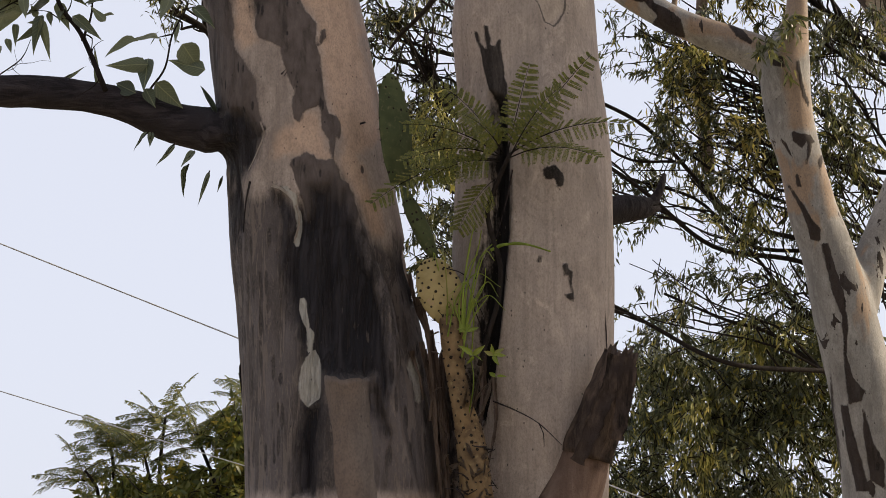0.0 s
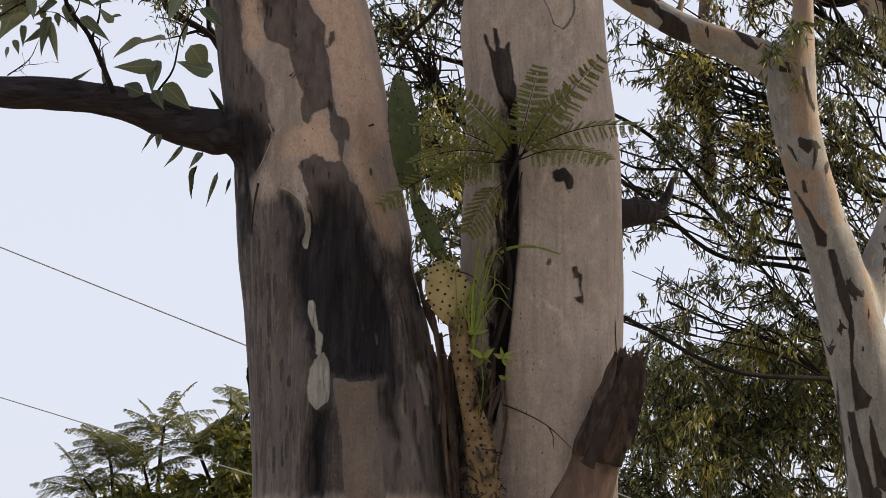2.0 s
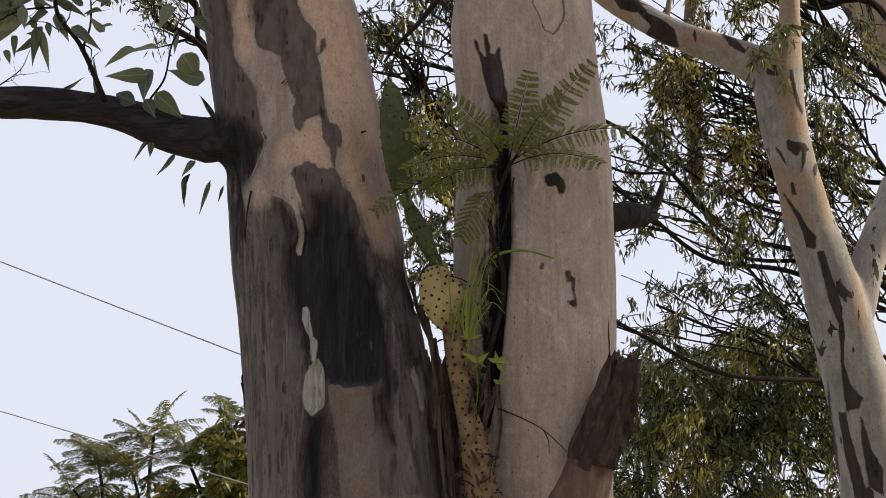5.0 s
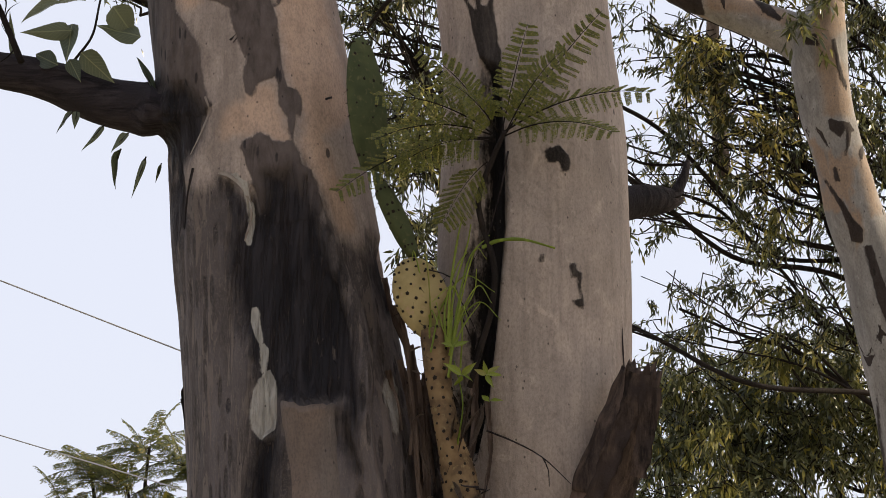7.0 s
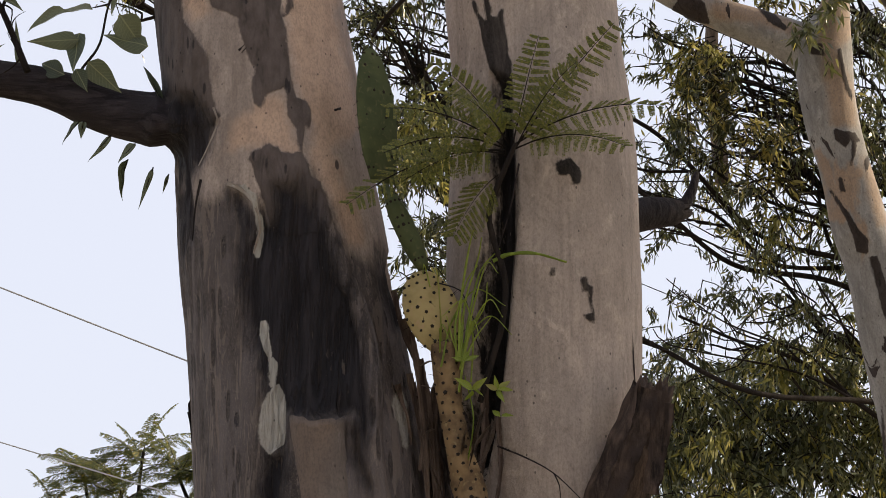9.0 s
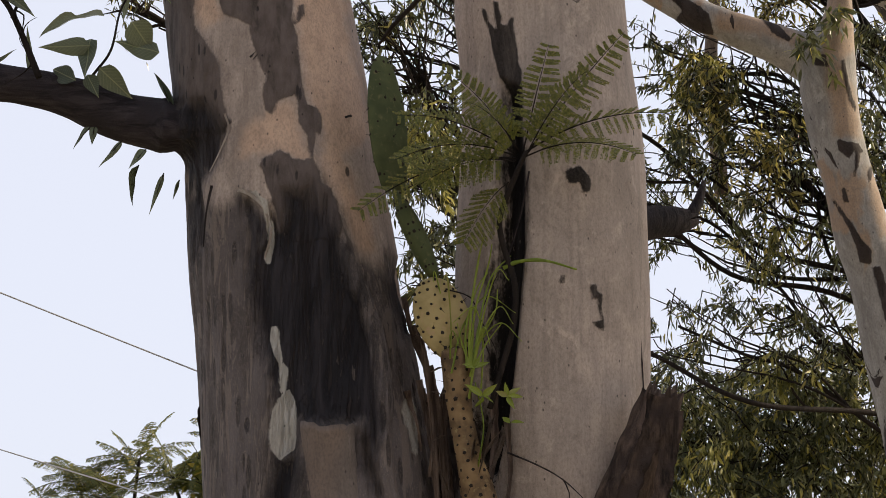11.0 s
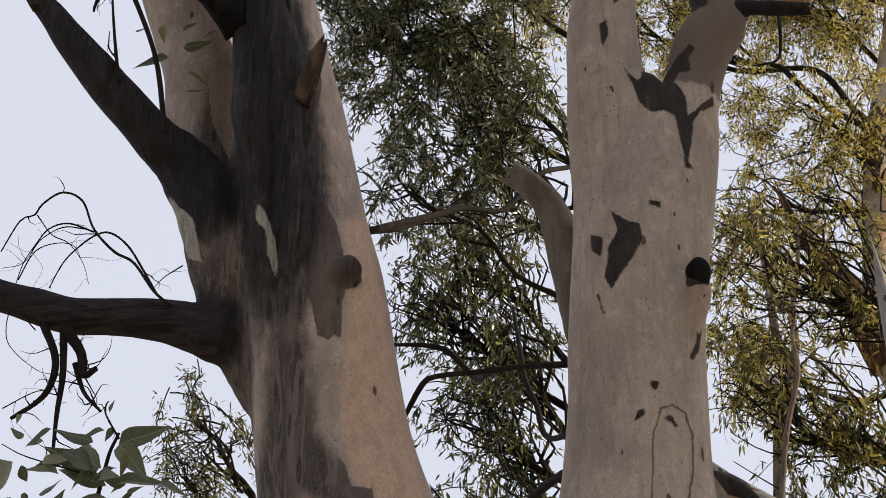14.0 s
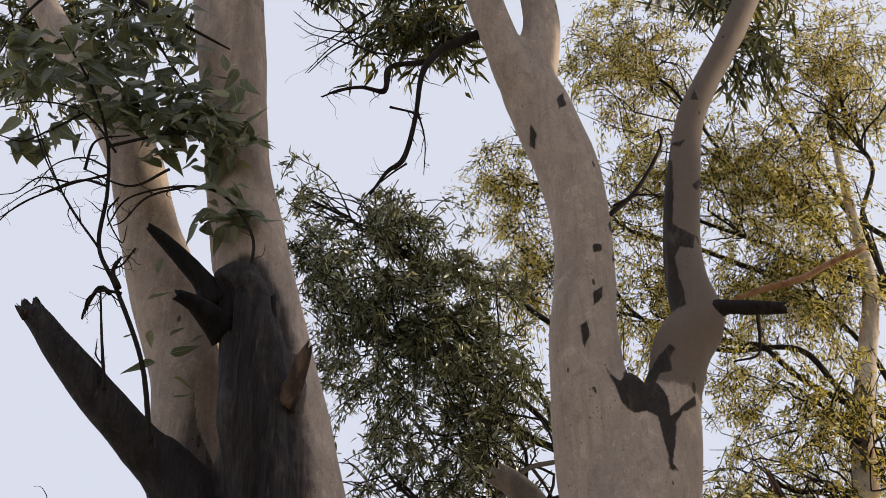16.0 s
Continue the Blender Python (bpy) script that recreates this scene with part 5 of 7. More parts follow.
spray([
    [(-1.762, 5.250, 6.425, 0.0145), (-1.854, 5.250, 6.898, 0.0139), (-2.038, 5.250, 7.382, 0.0131), (-2.164, 5.250, 7.681, 0.0121), (-2.170, 5.250, 8.077, 0.0111), (-2.221, 5.250, 8.480, 0.0099), (-2.358, 5.250, 8.914, 0.0087), (-2.616, 5.250, 9.439, 0.0075)],
    [(-2.161, 5.250, 7.661, 0.0074), (-2.373, 5.250, 8.001, 0.0061), (-2.535, 5.250, 8.358, 0.0047), (-2.674, 5.250, 8.736, 0.0032)],
    [(-2.175, 5.250, 8.120, 0.0077), (-2.336, 5.250, 8.172, 0.0062), (-2.564, 5.250, 8.052, 0.0046), (-2.723, 5.250, 7.912, 0.0030)],
    [(-2.417, 5.250, 8.089, 0.0054), (-2.547, 5.250, 8.138, 0.0038), (-2.733, 5.250, 7.967, 0.0021)],
    [(-1.363, 5.250, 7.429, 0.0101), (-1.360, 5.250, 7.705, 0.0091), (-1.521, 5.250, 8.004, 0.0081), (-1.743, 5.250, 8.100, 0.0069), (-2.042, 5.250, 8.028, 0.0055), (-2.138, 5.250, 7.823, 0.0042)],
    [(-2.215, 5.250, 8.434, 0.0110), (-1.940, 5.250, 8.512, 0.0078), (-1.782, 5.250, 8.528, 0.0044)],
], [
    (-1.940, 5.518, 7.523, -1.811, 5.549, 7.614, 0.024),
    (-1.787, 5.501, 7.254, -1.715, 5.479, 7.310, 0.035),
    (-1.771, 5.473, 7.119, -1.614, 5.462, 7.160, 0.051),
    (-1.843, 5.495, 7.083, -2.010, 5.449, 6.989, 0.051),
    (-1.743, 5.473, 6.965, -1.628, 5.523, 6.918, 0.023),
    (-1.741, 5.509, 6.875, -1.619, 5.483, 6.876, 0.028),
    (-1.892, 5.496, 7.299, -1.892, 5.544, 7.210, 0.058),
    (-1.904, 5.524, 7.706, -1.898, 5.558, 7.901, 0.042),
    (-2.032, 5.494, 7.255, -1.972, 5.493, 7.291, 0.023),
    (-1.614, 5.511, 7.258, -1.689, 5.467, 7.185, 0.029),
], label="dark twisted twig against the pale limb", fine=5)
spray([
    [(-2.177, 5.220, 8.177, 0.0077), (-2.354, 5.220, 8.121, 0.0065), (-2.553, 5.220, 8.023, 0.0053), (-2.659, 5.220, 7.935, 0.0041), (-2.730, 5.220, 7.822, 0.0030)],
    [(-2.354, 5.220, 8.121, 0.0061), (-2.546, 5.220, 8.173, 0.0049), (-2.652, 5.220, 8.070, 0.0037), (-2.740, 5.220, 8.053, 0.0024)],
    [(-2.370, 5.220, 8.688, 0.0080), (-2.543, 5.220, 8.556, 0.0063), (-2.688, 5.220, 8.470, 0.0047), (-2.823, 5.220, 8.523, 0.0032)],
    [(-2.167, 5.220, 8.221, 0.0062), (-2.319, 5.220, 8.317, 0.0050), (-2.470, 5.220, 8.280, 0.0037), (-2.566, 5.220, 8.109, 0.0024)],
    [(-2.153, 5.220, 8.354, 0.0078), (-2.293, 5.220, 8.590, 0.0068), (-2.442, 5.220, 8.739, 0.0056), (-2.677, 5.220, 8.799, 0.0045), (-2.865, 5.220, 8.760, 0.0032)],
    [(-2.646, 5.220, 8.607, 0.0064), (-2.539, 5.220, 8.327, 0.0050), (-2.406, 5.220, 8.058, 0.0037), (-2.207, 5.220, 7.716, 0.0024)],
    [(-1.736, 5.220, 8.070, 0.0076), (-1.941, 5.220, 7.994, 0.0061), (-2.043, 5.220, 7.831, 0.0045), (-2.098, 5.220, 7.793, 0.0030)],
    [(-2.094, 5.220, 8.001, 0.0061), (-2.139, 5.220, 7.877, 0.0048), (-2.039, 5.220, 7.668, 0.0035), (-2.023, 5.220, 7.789, 0.0024)],
    [(-1.996, 5.220, 7.316, 0.0086), (-2.099, 5.220, 7.339, 0.0069), (-2.164, 5.220, 7.286, 0.0051), (-2.168, 5.220, 7.174, 0.0034)],
    [(-1.960, 5.220, 7.625, 0.0059), (-2.019, 5.220, 7.509, 0.0047), (-2.089, 5.220, 7.481, 0.0035), (-2.166, 5.220, 7.515, 0.0023)],
], [], "dead_twig", "tangle of thin dead twigs", fine=7)
spray([
    [(-0.616, 5.500, 9.423, 0.0069), (-0.825, 5.500, 9.515, 0.0059), (-0.971, 5.500, 9.770, 0.0050), (-1.119, 5.500, 9.949, 0.0040), (-1.269, 5.500, 10.073, 0.0029)],
    [(-0.825, 5.500, 9.515, 0.0052), (-1.003, 5.500, 9.606, 0.0042), (-1.146, 5.500, 9.668, 0.0032), (-1.257, 5.500, 9.785, 0.0021)],
    [(-0.898, 5.500, 9.655, 0.0053), (-1.035, 5.500, 9.499, 0.0037), (-1.167, 5.500, 9.293, 0.0021)],
    [(-0.650, 5.500, 9.267, 0.0086), (-0.684, 5.500, 9.088, 0.0072), (-0.821, 5.500, 9.146, 0.0060), (-0.990, 5.500, 9.103, 0.0047), (-1.064, 5.500, 9.072, 0.0034)],
    [(-0.554, 5.500, 8.476, 0.0065), (-0.651, 5.500, 8.388, 0.0051), (-0.778, 5.500, 8.237, 0.0038), (-0.839, 5.500, 8.086, 0.0025)],
], [], "dead_twig", "thin bare hanging twigs", fine=6)
spray([
    [(-1.693, 5.420, 5.588, 0.0076), (-1.777, 5.420, 5.668, 0.0072), (-1.882, 5.420, 5.819, 0.0068), (-1.979, 5.420, 5.882, 0.0064), (-2.085, 5.420, 6.007, 0.0060), (-2.157, 5.420, 6.166, 0.0056), (-2.256, 5.420, 6.216, 0.0051), (-2.341, 5.420, 6.154, 0.0046), (-2.372, 5.420, 6.092, 0.0041), (-2.434, 5.420, 6.062, 0.0036), (-2.500, 5.420, 5.894, 0.0031)],
    [(-1.763, 5.420, 5.653, 0.0063), (-1.840, 5.420, 5.788, 0.0059), (-1.918, 5.420, 5.911, 0.0054), (-2.004, 5.420, 5.983, 0.0048), (-2.068, 5.420, 5.976, 0.0043), (-2.139, 5.420, 5.916, 0.0037), (-2.205, 5.420, 5.827, 0.0031), (-2.252, 5.420, 5.694, 0.0025)],
    [(-2.083, 5.420, 5.991, 0.0046), (-2.207, 5.420, 6.041, 0.0040), (-2.295, 5.420, 6.012, 0.0035), (-2.348, 5.420, 5.921, 0.0029), (-2.387, 5.420, 5.831, 0.0023), (-2.408, 5.420, 5.712, 0.0018)],
] + [
    [(-2.130, 5.440, 6.021, 0.0033), (-2.237, 5.440, 6.033, 0.0028), (-2.333, 5.440, 5.964, 0.0023), (-2.394, 5.440, 5.843, 0.0018), (-2.493, 5.440, 5.816, 0.0013)],
    [(-2.366, 5.440, 6.105, 0.0033), (-2.284, 5.440, 5.994, 0.0028), (-2.199, 5.440, 5.945, 0.0023), (-2.121, 5.440, 5.837, 0.0018), (-2.081, 5.440, 5.722, 0.0013)],
    [(-2.406, 5.440, 5.754, 0.0032), (-2.350, 5.440, 5.903, 0.0028), (-2.252, 5.440, 5.947, 0.0023), (-2.171, 5.440, 5.929, 0.0018), (-2.137, 5.440, 5.868, 0.0013)],
    [(-1.660, 5.440, 5.811, 0.0032), (-1.738, 5.440, 5.753, 0.0022), (-1.783, 5.440, 5.695, 0.0013)],
    [(-2.291, 5.440, 5.489, 0.0031), (-2.410, 5.440, 5.607, 0.0027), (-2.409, 5.440, 5.435, 0.0022), (-2.264, 5.440, 5.292, 0.0017), (-2.161, 5.440, 5.263, 0.0012)],
    [(-2.383, 5.440, 5.105, 0.0030), (-2.248, 5.440, 5.183, 0.0021), (-2.127, 5.440, 5.194, 0.0012)],
], [], "dead_twig", "thin curling dead twigs", fine=3)
spray([
    [(-2.264, 5.460, 5.528, 0.0214), (-2.190, 5.460, 5.356, 0.0180), (-2.196, 5.460, 5.219, 0.0146), (-2.247, 5.460, 5.139, 0.0114), (-2.346, 5.460, 5.066, 0.0082)],
    [(-2.171, 5.460, 5.497, 0.0189), (-2.147, 5.460, 5.272, 0.0148), (-2.149, 5.460, 5.083, 0.0109), (-2.144, 5.460, 4.925, 0.0072)],
    [(-2.159, 5.460, 5.497, 0.0302), (-2.078, 5.450, 5.377, 0.0239), (-2.049, 5.440, 5.260, 0.0177), (-1.993, 5.430, 5.287, 0.0118)],
    [(-2.099, 5.460, 5.327, 0.0149), (-2.045, 5.460, 5.188, 0.0103), (-1.959, 5.460, 5.090, 0.0058)],
], [], "dead_twig", "dead hanging twigs", fine=8)
spray([
    [(-2.059, 5.240, 7.336, 0.0143), (-2.122, 5.240, 7.377, 0.0115), (-2.174, 5.240, 7.228, 0.0085), (-2.180, 5.240, 7.173, 0.0057)],
    [(-2.010, 5.240, 6.724, 0.0109), (-2.064, 5.240, 7.041, 0.0078), (-2.114, 5.240, 7.376, 0.0046)],
    [(-2.021, 5.240, 7.372, 0.0173), (-2.064, 5.240, 7.490, 0.0122), (-2.032, 5.240, 7.586, 0.0070)],
    [(-2.027, 5.240, 6.863, 0.0055), (-2.078, 5.240, 6.935, 0.0039), (-2.087, 5.240, 7.042, 0.0022)],
    [(-2.314, 5.240, 8.248, 0.0093), (-2.281, 5.240, 8.472, 0.0066), (-2.096, 5.240, 8.509, 0.0038)],
    [(-1.846, 5.240, 8.226, 0.0093), (-2.049, 5.240, 8.105, 0.0064), (-2.314, 5.240, 8.248, 0.0037)],
], [], "dead_twig", fine=3)
spray([
    [(0.673, 6.200, 8.687, 0.0174), (0.831, 6.200, 8.851, 0.0150), (0.962, 6.200, 9.071, 0.0125), (1.062, 6.200, 9.299, 0.0100), (1.060, 6.200, 9.433, 0.0073)],
    [(0.698, 6.200, 8.759, 0.0087), (0.866, 6.200, 8.849, 0.0062), (1.038, 6.200, 8.817, 0.0035)],
    [(1.444, 6.200, 7.880, 0.0131), (1.426, 6.200, 7.670, 0.0103), (1.389, 6.200, 7.549, 0.0077), (1.256, 6.200, 7.514, 0.0051)],
], [], "dead_twig", fine=6)
spray([
    [(-0.758, 5.500, 9.872, 0.0072), (-0.968, 5.500, 9.659, 0.0049), (-1.175, 5.500, 9.506, 0.0028)],
    [(-0.827, 5.500, 9.651, 0.0053), (-1.112, 5.500, 9.722, 0.0037), (-1.262, 5.500, 9.899, 0.0022)],
    [(-0.483, 5.500, 8.903, 0.0067), (-0.447, 5.500, 8.658, 0.0046), (-0.458, 5.500, 8.379, 0.0026)],
    [(-0.792, 5.500, 9.650, 0.0071), (-1.000, 5.500, 9.497, 0.0049), (-1.150, 5.500, 9.292, 0.0028)],
    [(-0.651, 5.500, 8.961, 0.0084), (-0.517, 5.500, 8.904, 0.0058), (-0.468, 5.500, 8.828, 0.0033)],
] + [[
    (-0.082, 5.600, 9.735, 0.036),
    (-0.336, 5.550, 9.522, 0.028),
    (-0.451, 5.500, 9.257, 0.019),
    (-0.501, 5.500, 8.854, 0.015),
    (-0.570, 5.500, 8.523, 0.016),
    (-0.667, 5.500, 8.412, 0.011),
    (-0.762, 5.500, 8.236, 0.006),
], [
    (-0.409, 5.550, 9.418, 0.021),
    (-0.650, 5.500, 9.319, 0.016),
    (-0.684, 5.500, 9.114, 0.015),
    (-0.821, 5.500, 9.146, 0.012),
    (-0.956, 5.500, 9.127, 0.008),
    (-1.057, 5.500, 9.071, 0.005),
]], [], "dead_twig", fine=6)

# the leafy mass on the upper limb
high = []
for x, y, z, rx, ry, rz, n in [
    (-2.56, 5.30, 9.23, 0.51, 0.25, 0.34, 0),
    (-1.82, 5.30, 8.89, 0.36, 0.20, 0.33, 0),
    (-2.15, 5.30, 9.48, 0.38, 0.25, 0.27, 0),
    (-1.56, 5.30, 8.50, 0.22, 0.15, 0.19, 0),
    (-1.80, 5.32, 8.58, 0.35, 0.20, 0.22, 0),
    (-1.53, 5.30, 7.97, 0.18, 0.12, 0.21, 0),
    (-2.64, 5.32, 8.62, 0.23, 0.15, 0.13, 0),
    (-2.18, 5.32, 8.84, 0.39, 0.20, 0.23, 0),
]:
    for _ in range(int(850 * rx * rz)):
        d = unit(leaf_rng.normal(size=3)) * leaf_rng.random() ** 0.45
        a = np.array((x, y, z)) + d * (rx, ry, rz)
        way = unit(leaf_rng.normal(size=3) * (1.0, 0.6, 0.6) + (0.25, -0.1, -0.35))
        s = leaf_rng.uniform(0.1, 0.22)
        high.append((*a, *(a + way * s), s * leaf_rng.uniform(0.3, 0.5)))
spray([[(-2.55, 5.5, 10.6, 0.03), (-2.3, 5.4, 10.0, 0.02), (-1.9, 5.35, 9.6, 0.012), (-1.6, 5.3, 9.3, 0.005)], [(-2.3, 5.4, 10.0, 0.014), (-2.0, 5.3, 9.3, 0.008), (-1.75, 5.28, 8.8, 0.004)], [(-2.55, 5.5, 10.6, 0.02), (-2.9, 5.4, 9.9, 0.01), (-3.0, 5.3, 9.3, 0.004)]], high, label="leafy branch with many broad grey-green leaves")

# the rotten end of a knot
x, y, z, r = KNOT_R[-1]
tube("knot_hollow", [(x, y + 0.02, z - r * 0.3, r * 0.7), (x + 0.004, y - 0.012, z + r * 0.5, r * 0.75), (x + 0.006, y - 0.01, z + r * 1.1, r * 0.4)], BARK_CHAR, gum, "dark rotten end", sides=18, step=0.008, rough=0.25, seed=62)


def ribbon(rows, material, name, parent, label="", curl=0.5):
    """A strip of peeling bark, curled across its width, with thickness."""
    p = smooth_path(rows, 0.012)
    tan = unit(np.gradient(p[:, :3], axis=0))
    side = unit(np.cross(tan, (0.0, -1.0, 0.0)))
    verts, faces = [], []
    for i, (q, s) in enumerate(zip(p, side)):
        wob = 1 + 0.35 * noise.noise(Vector((q[0] * 30, q[2] * 30, 1)))
        for k in (-1, -0.5, 0, 0.5, 1):
            back = curl * k * k * q[3] * wob + 0.3 * q[3] * noise.noise(Vector((q[0] * 20, k, q[2] * 20)))
            verts.append(q[:3] + s * k * q[3] * wob - np.array((0, back, 0)))
    n = len(p)
    m = 5 * n
    verts += [v + np.array((0, 0.003, 0)) for v in verts]
    for i in range(n - 1):
        for k in range(4):
            a = 5 * i + k
            faces += [(a, a + 1, a + 6, a + 5), (m + a, m + a + 5, m + a + 6, m + a + 1)]
        faces += [(5 * i, 5 * i + 5, m + 5 * i + 5, m + 5 * i), (5 * i + 4, m + 5 * i + 4, m + 5 * i + 9, 5 * i + 9)]
    return part(name, mesh_from(name, verts, faces, material), parent, label)


PALE_WOOD = plain_bark("peeled_inner_bark", (0.34, 0.29, 0.25), (0.46, 0.41, 0.36), (0.25, 0.2, 0.17))
for i, rows in enumerate([
    [(-0.832, 5.200, 3.527, 0.0126), (-0.783, 5.200, 3.506, 0.0107), (-0.734, 5.200, 3.454, 0.0088), (-0.705, 5.200, 3.367, 0.0069), (-0.725, 5.200, 3.261, 0.0050)],
    [(-0.896, 5.200, 3.827, 0.0102), (-0.879, 5.200, 3.765, 0.0081), (-0.909, 5.200, 3.671, 0.0061), (-0.940, 5.200, 3.596, 0.0040)],
    [(-0.939, 5.265, 3.564, 0.0114), (-0.955, 5.268, 3.459, 0.0079), (-0.961, 5.275, 3.328, 0.0045)],
    [(-0.955, 5.520, 2.790, 0.012), (-0.972, 5.520, 2.760, 0.014), (-0.965, 5.525, 2.700, 0.010)],
    [(-0.985, 5.520, 2.735, 0.004), (-0.967, 5.520, 2.690, 0.010), (-0.955, 5.525, 2.620, 0.012)],
    [(-0.393, 5.200, 2.749, 0.0061), (-0.405, 5.200, 2.719, 0.0043), (-0.400, 5.200, 2.645, 0.0024)],
    [(-0.805, 5.200, 4.051, 0.0103), (-0.775, 5.200, 4.079, 0.0072), (-0.763, 5.200, 4.024, 0.0041)],
]):
    ribbon([(x, y, z, r * (0.6 if i == 0 else 0.4 if i in (1, 2) else 1.0)) for x, y, z, r in rows], PALE_WOOD if i in (0, 1) else BARK_STUB, "bark_strip", gum, "curled strip of peeling bark")
for rows in [
    [(0.684, 5.110, 2.751, 0.0411), (0.656, 5.110, 2.629, 0.0388), (0.599, 5.110, 2.508, 0.0366), (0.552, 5.110, 2.388, 0.0344), (0.502, 5.110, 2.293, 0.0322)],
    [(0.726, 5.110, 2.702, 0.0362), (0.706, 5.110, 2.556, 0.0324), (0.672, 5.110, 2.388, 0.0286)],
]:
    ribbon(rows, BARK_FLAKY, "bark_plate", gum, "thick flaking plate of brown bark", 0.5)
# thin dark strips laid on the stems to draw cracks
for rows in [
    [(0.656, 5.400, 3.361, 0.0032), (0.660, 5.400, 3.174, 0.0030), (0.668, 5.400, 3.017, 0.0028), (0.674, 5.400, 2.809, 0.0025)],
    [(0.658, 5.400, 3.174, 0.0032), (0.649, 5.400, 3.069, 0.0029), (0.662, 5.400, 2.913, 0.0025)],
] + [
    [(-0.556, 5.320, 3.839, 0.0052), (-0.499, 5.320, 3.850, 0.0047), (-0.427, 5.320, 3.872, 0.0042)],
]:
    ribbon(rows, BARK_STUB, "bark_strip", gum, "thin dark strip drawn as a bark crack", 0.3)
for rows in [
    [(-0.156, 5.300, 2.993, 0.0113), (-0.124, 5.300, 2.840, 0.0095), (-0.099, 5.300, 2.589, 0.0078), (-0.087, 5.300, 2.391, 0.0061), (-0.064, 5.300, 2.173, 0.0044)],
    [(-0.124, 5.300, 2.891, 0.0125), (-0.082, 5.300, 2.688, 0.0099), (-0.068, 5.300, 2.490, 0.0074), (-0.040, 5.300, 2.173, 0.0048)],
    [(-0.181, 5.300, 3.044, 0.0100), (-0.136, 5.300, 2.891, 0.0080), (-0.107, 5.300, 2.663, 0.0059), (-0.117, 5.300, 2.490, 0.0039)],
    [(-0.062, 5.300, 2.789, 0.0112), (-0.067, 5.300, 2.589, 0.0089), (-0.048, 5.300, 2.391, 0.0066), (-0.027, 5.300, 2.173, 0.0044)],
    [(-0.217, 5.300, 3.148, 0.0088), (-0.181, 5.300, 2.993, 0.0061), (-0.136, 5.300, 2.878, 0.0035)],
    [(0.113, 5.300, 2.789, 0.0124), (0.115, 5.300, 2.589, 0.0099), (0.084, 5.300, 2.391, 0.0073), (0.070, 5.300, 2.197, 0.0049)],
    [(0.161, 5.300, 2.688, 0.0087), (0.171, 5.300, 2.489, 0.0060), (0.136, 5.300, 2.294, 0.0034)],
]:
    ribbon([(x, y, z, r * 1.3) for x, y, z, r in rows], BARK_STRIP, "bark_strip", gum, "long brown strip of loose bark", 0.8)
strip_rng = np.random.default_rng(84)
for _ in range(16):
    x, z = strip_rng.uniform(-0.17, -0.02), strip_rng.uniform(2.35, 2.85)
    long = strip_rng.uniform(0.18, 0.5)
    y = 5.33 + 0.25 * abs(x + 0.09) + strip_rng.uniform(-0.02, 0.05)
    rows = [(x - 0.16 * (z - 2.5) - 0.16 * long * (0.5 - u) + strip_rng.normal() * 0.006, y + strip_rng.normal() * 0.008, z - long * u, strip_rng.uniform(0.006, 0.014) * (1 - 0.6 * u)) for u in np.linspace(0, 1, 5)]
    ribbon(rows, BARK_STRIP, "bark_strip", gum, "frayed strip of loose bark", 0.9)
# frayed bark on the outer side of the thick stem
fringe = smooth_path([(-1.813, 5.6, 6.326), (-1.778, 5.6, 6.178), (-1.731, 5.6, 6.018), (-1.691, 5.6, 5.862), (-1.651, 5.6, 5.694)], 0.035)
for p in fringe:
    for _ in range(strip_rng.integers(0, 3)):
        tip = np.array((-strip_rng.uniform(0.015, 0.06), strip_rng.uniform(-0.03, 0.03), strip_rng.uniform(-0.07, 0.02)))
        a = p + np.array((strip_rng.uniform(0.09, 0.13), strip_rng.uniform(-0.06, 0.04), strip_rng.uniform(-0.02, 0.02)))
        ribbon([(*a, 0.008), (*(a + tip * 0.5 + (0, 0, 0.008)), 0.006), (*(a + tip), 0.002)], BARK_STUB, "bark_strip", gum, "short frayed curl of bark", 0.8)
# dark body added to close the gap in the crevice between the stems
tube("crotch_filler", [(0.0, 5.75, -0.2, 0.5), (0.0, 5.72, 0.8, 0.44), (0.0, 5.7, 1.6, 0.36), (0.0, 5.66, 2.2, 0.27), (0.01, 5.62, 2.55, 0.17), (0.02, 5.6, 2.85, 0.09), (0.02, 5.62, 3.0, 0.03)], BARK_FILLER, gum, "dark filler where the stems join", sides=40, step=0.03, rough=0.12, ridges=5, seed=63)

# ---- the prickly pear growing in the crotch ----
cactus = thing("prickly_pear", (0.04, 5.3, 2.25), "prickly pear cactus growing in the fork of the tree", "cactus")


def areoles(points, normals, size, rng):
    """Dark spine cushions with a few short spines."""
    pieces = []
    for q, n in zip(points, normals):
        s = size * rng.uniform(0.7, 1.3)
        a = unit(np.cross(n, rng.normal(size=3)))
        b = np.cross(n, a)
        ring = [q + s * (math.cos(k) * a + math.sin(k) * b) for k in np.arange(5) * 1.2566]
        v = ring + [q + n * s * 0.8]
        f = [(k, (k + 1) % 5, 5) for k in range(5)]
        pieces.append((v, f))
        if rng.random() < 0.5:
            tip = q + (n + rng.normal(size=3) * 0.5) * size * 4
            pieces.append(([q + a * s * 0.25, q - a * s * 0.25, tip], [(0, 1, 2)]))
    return joined(pieces)


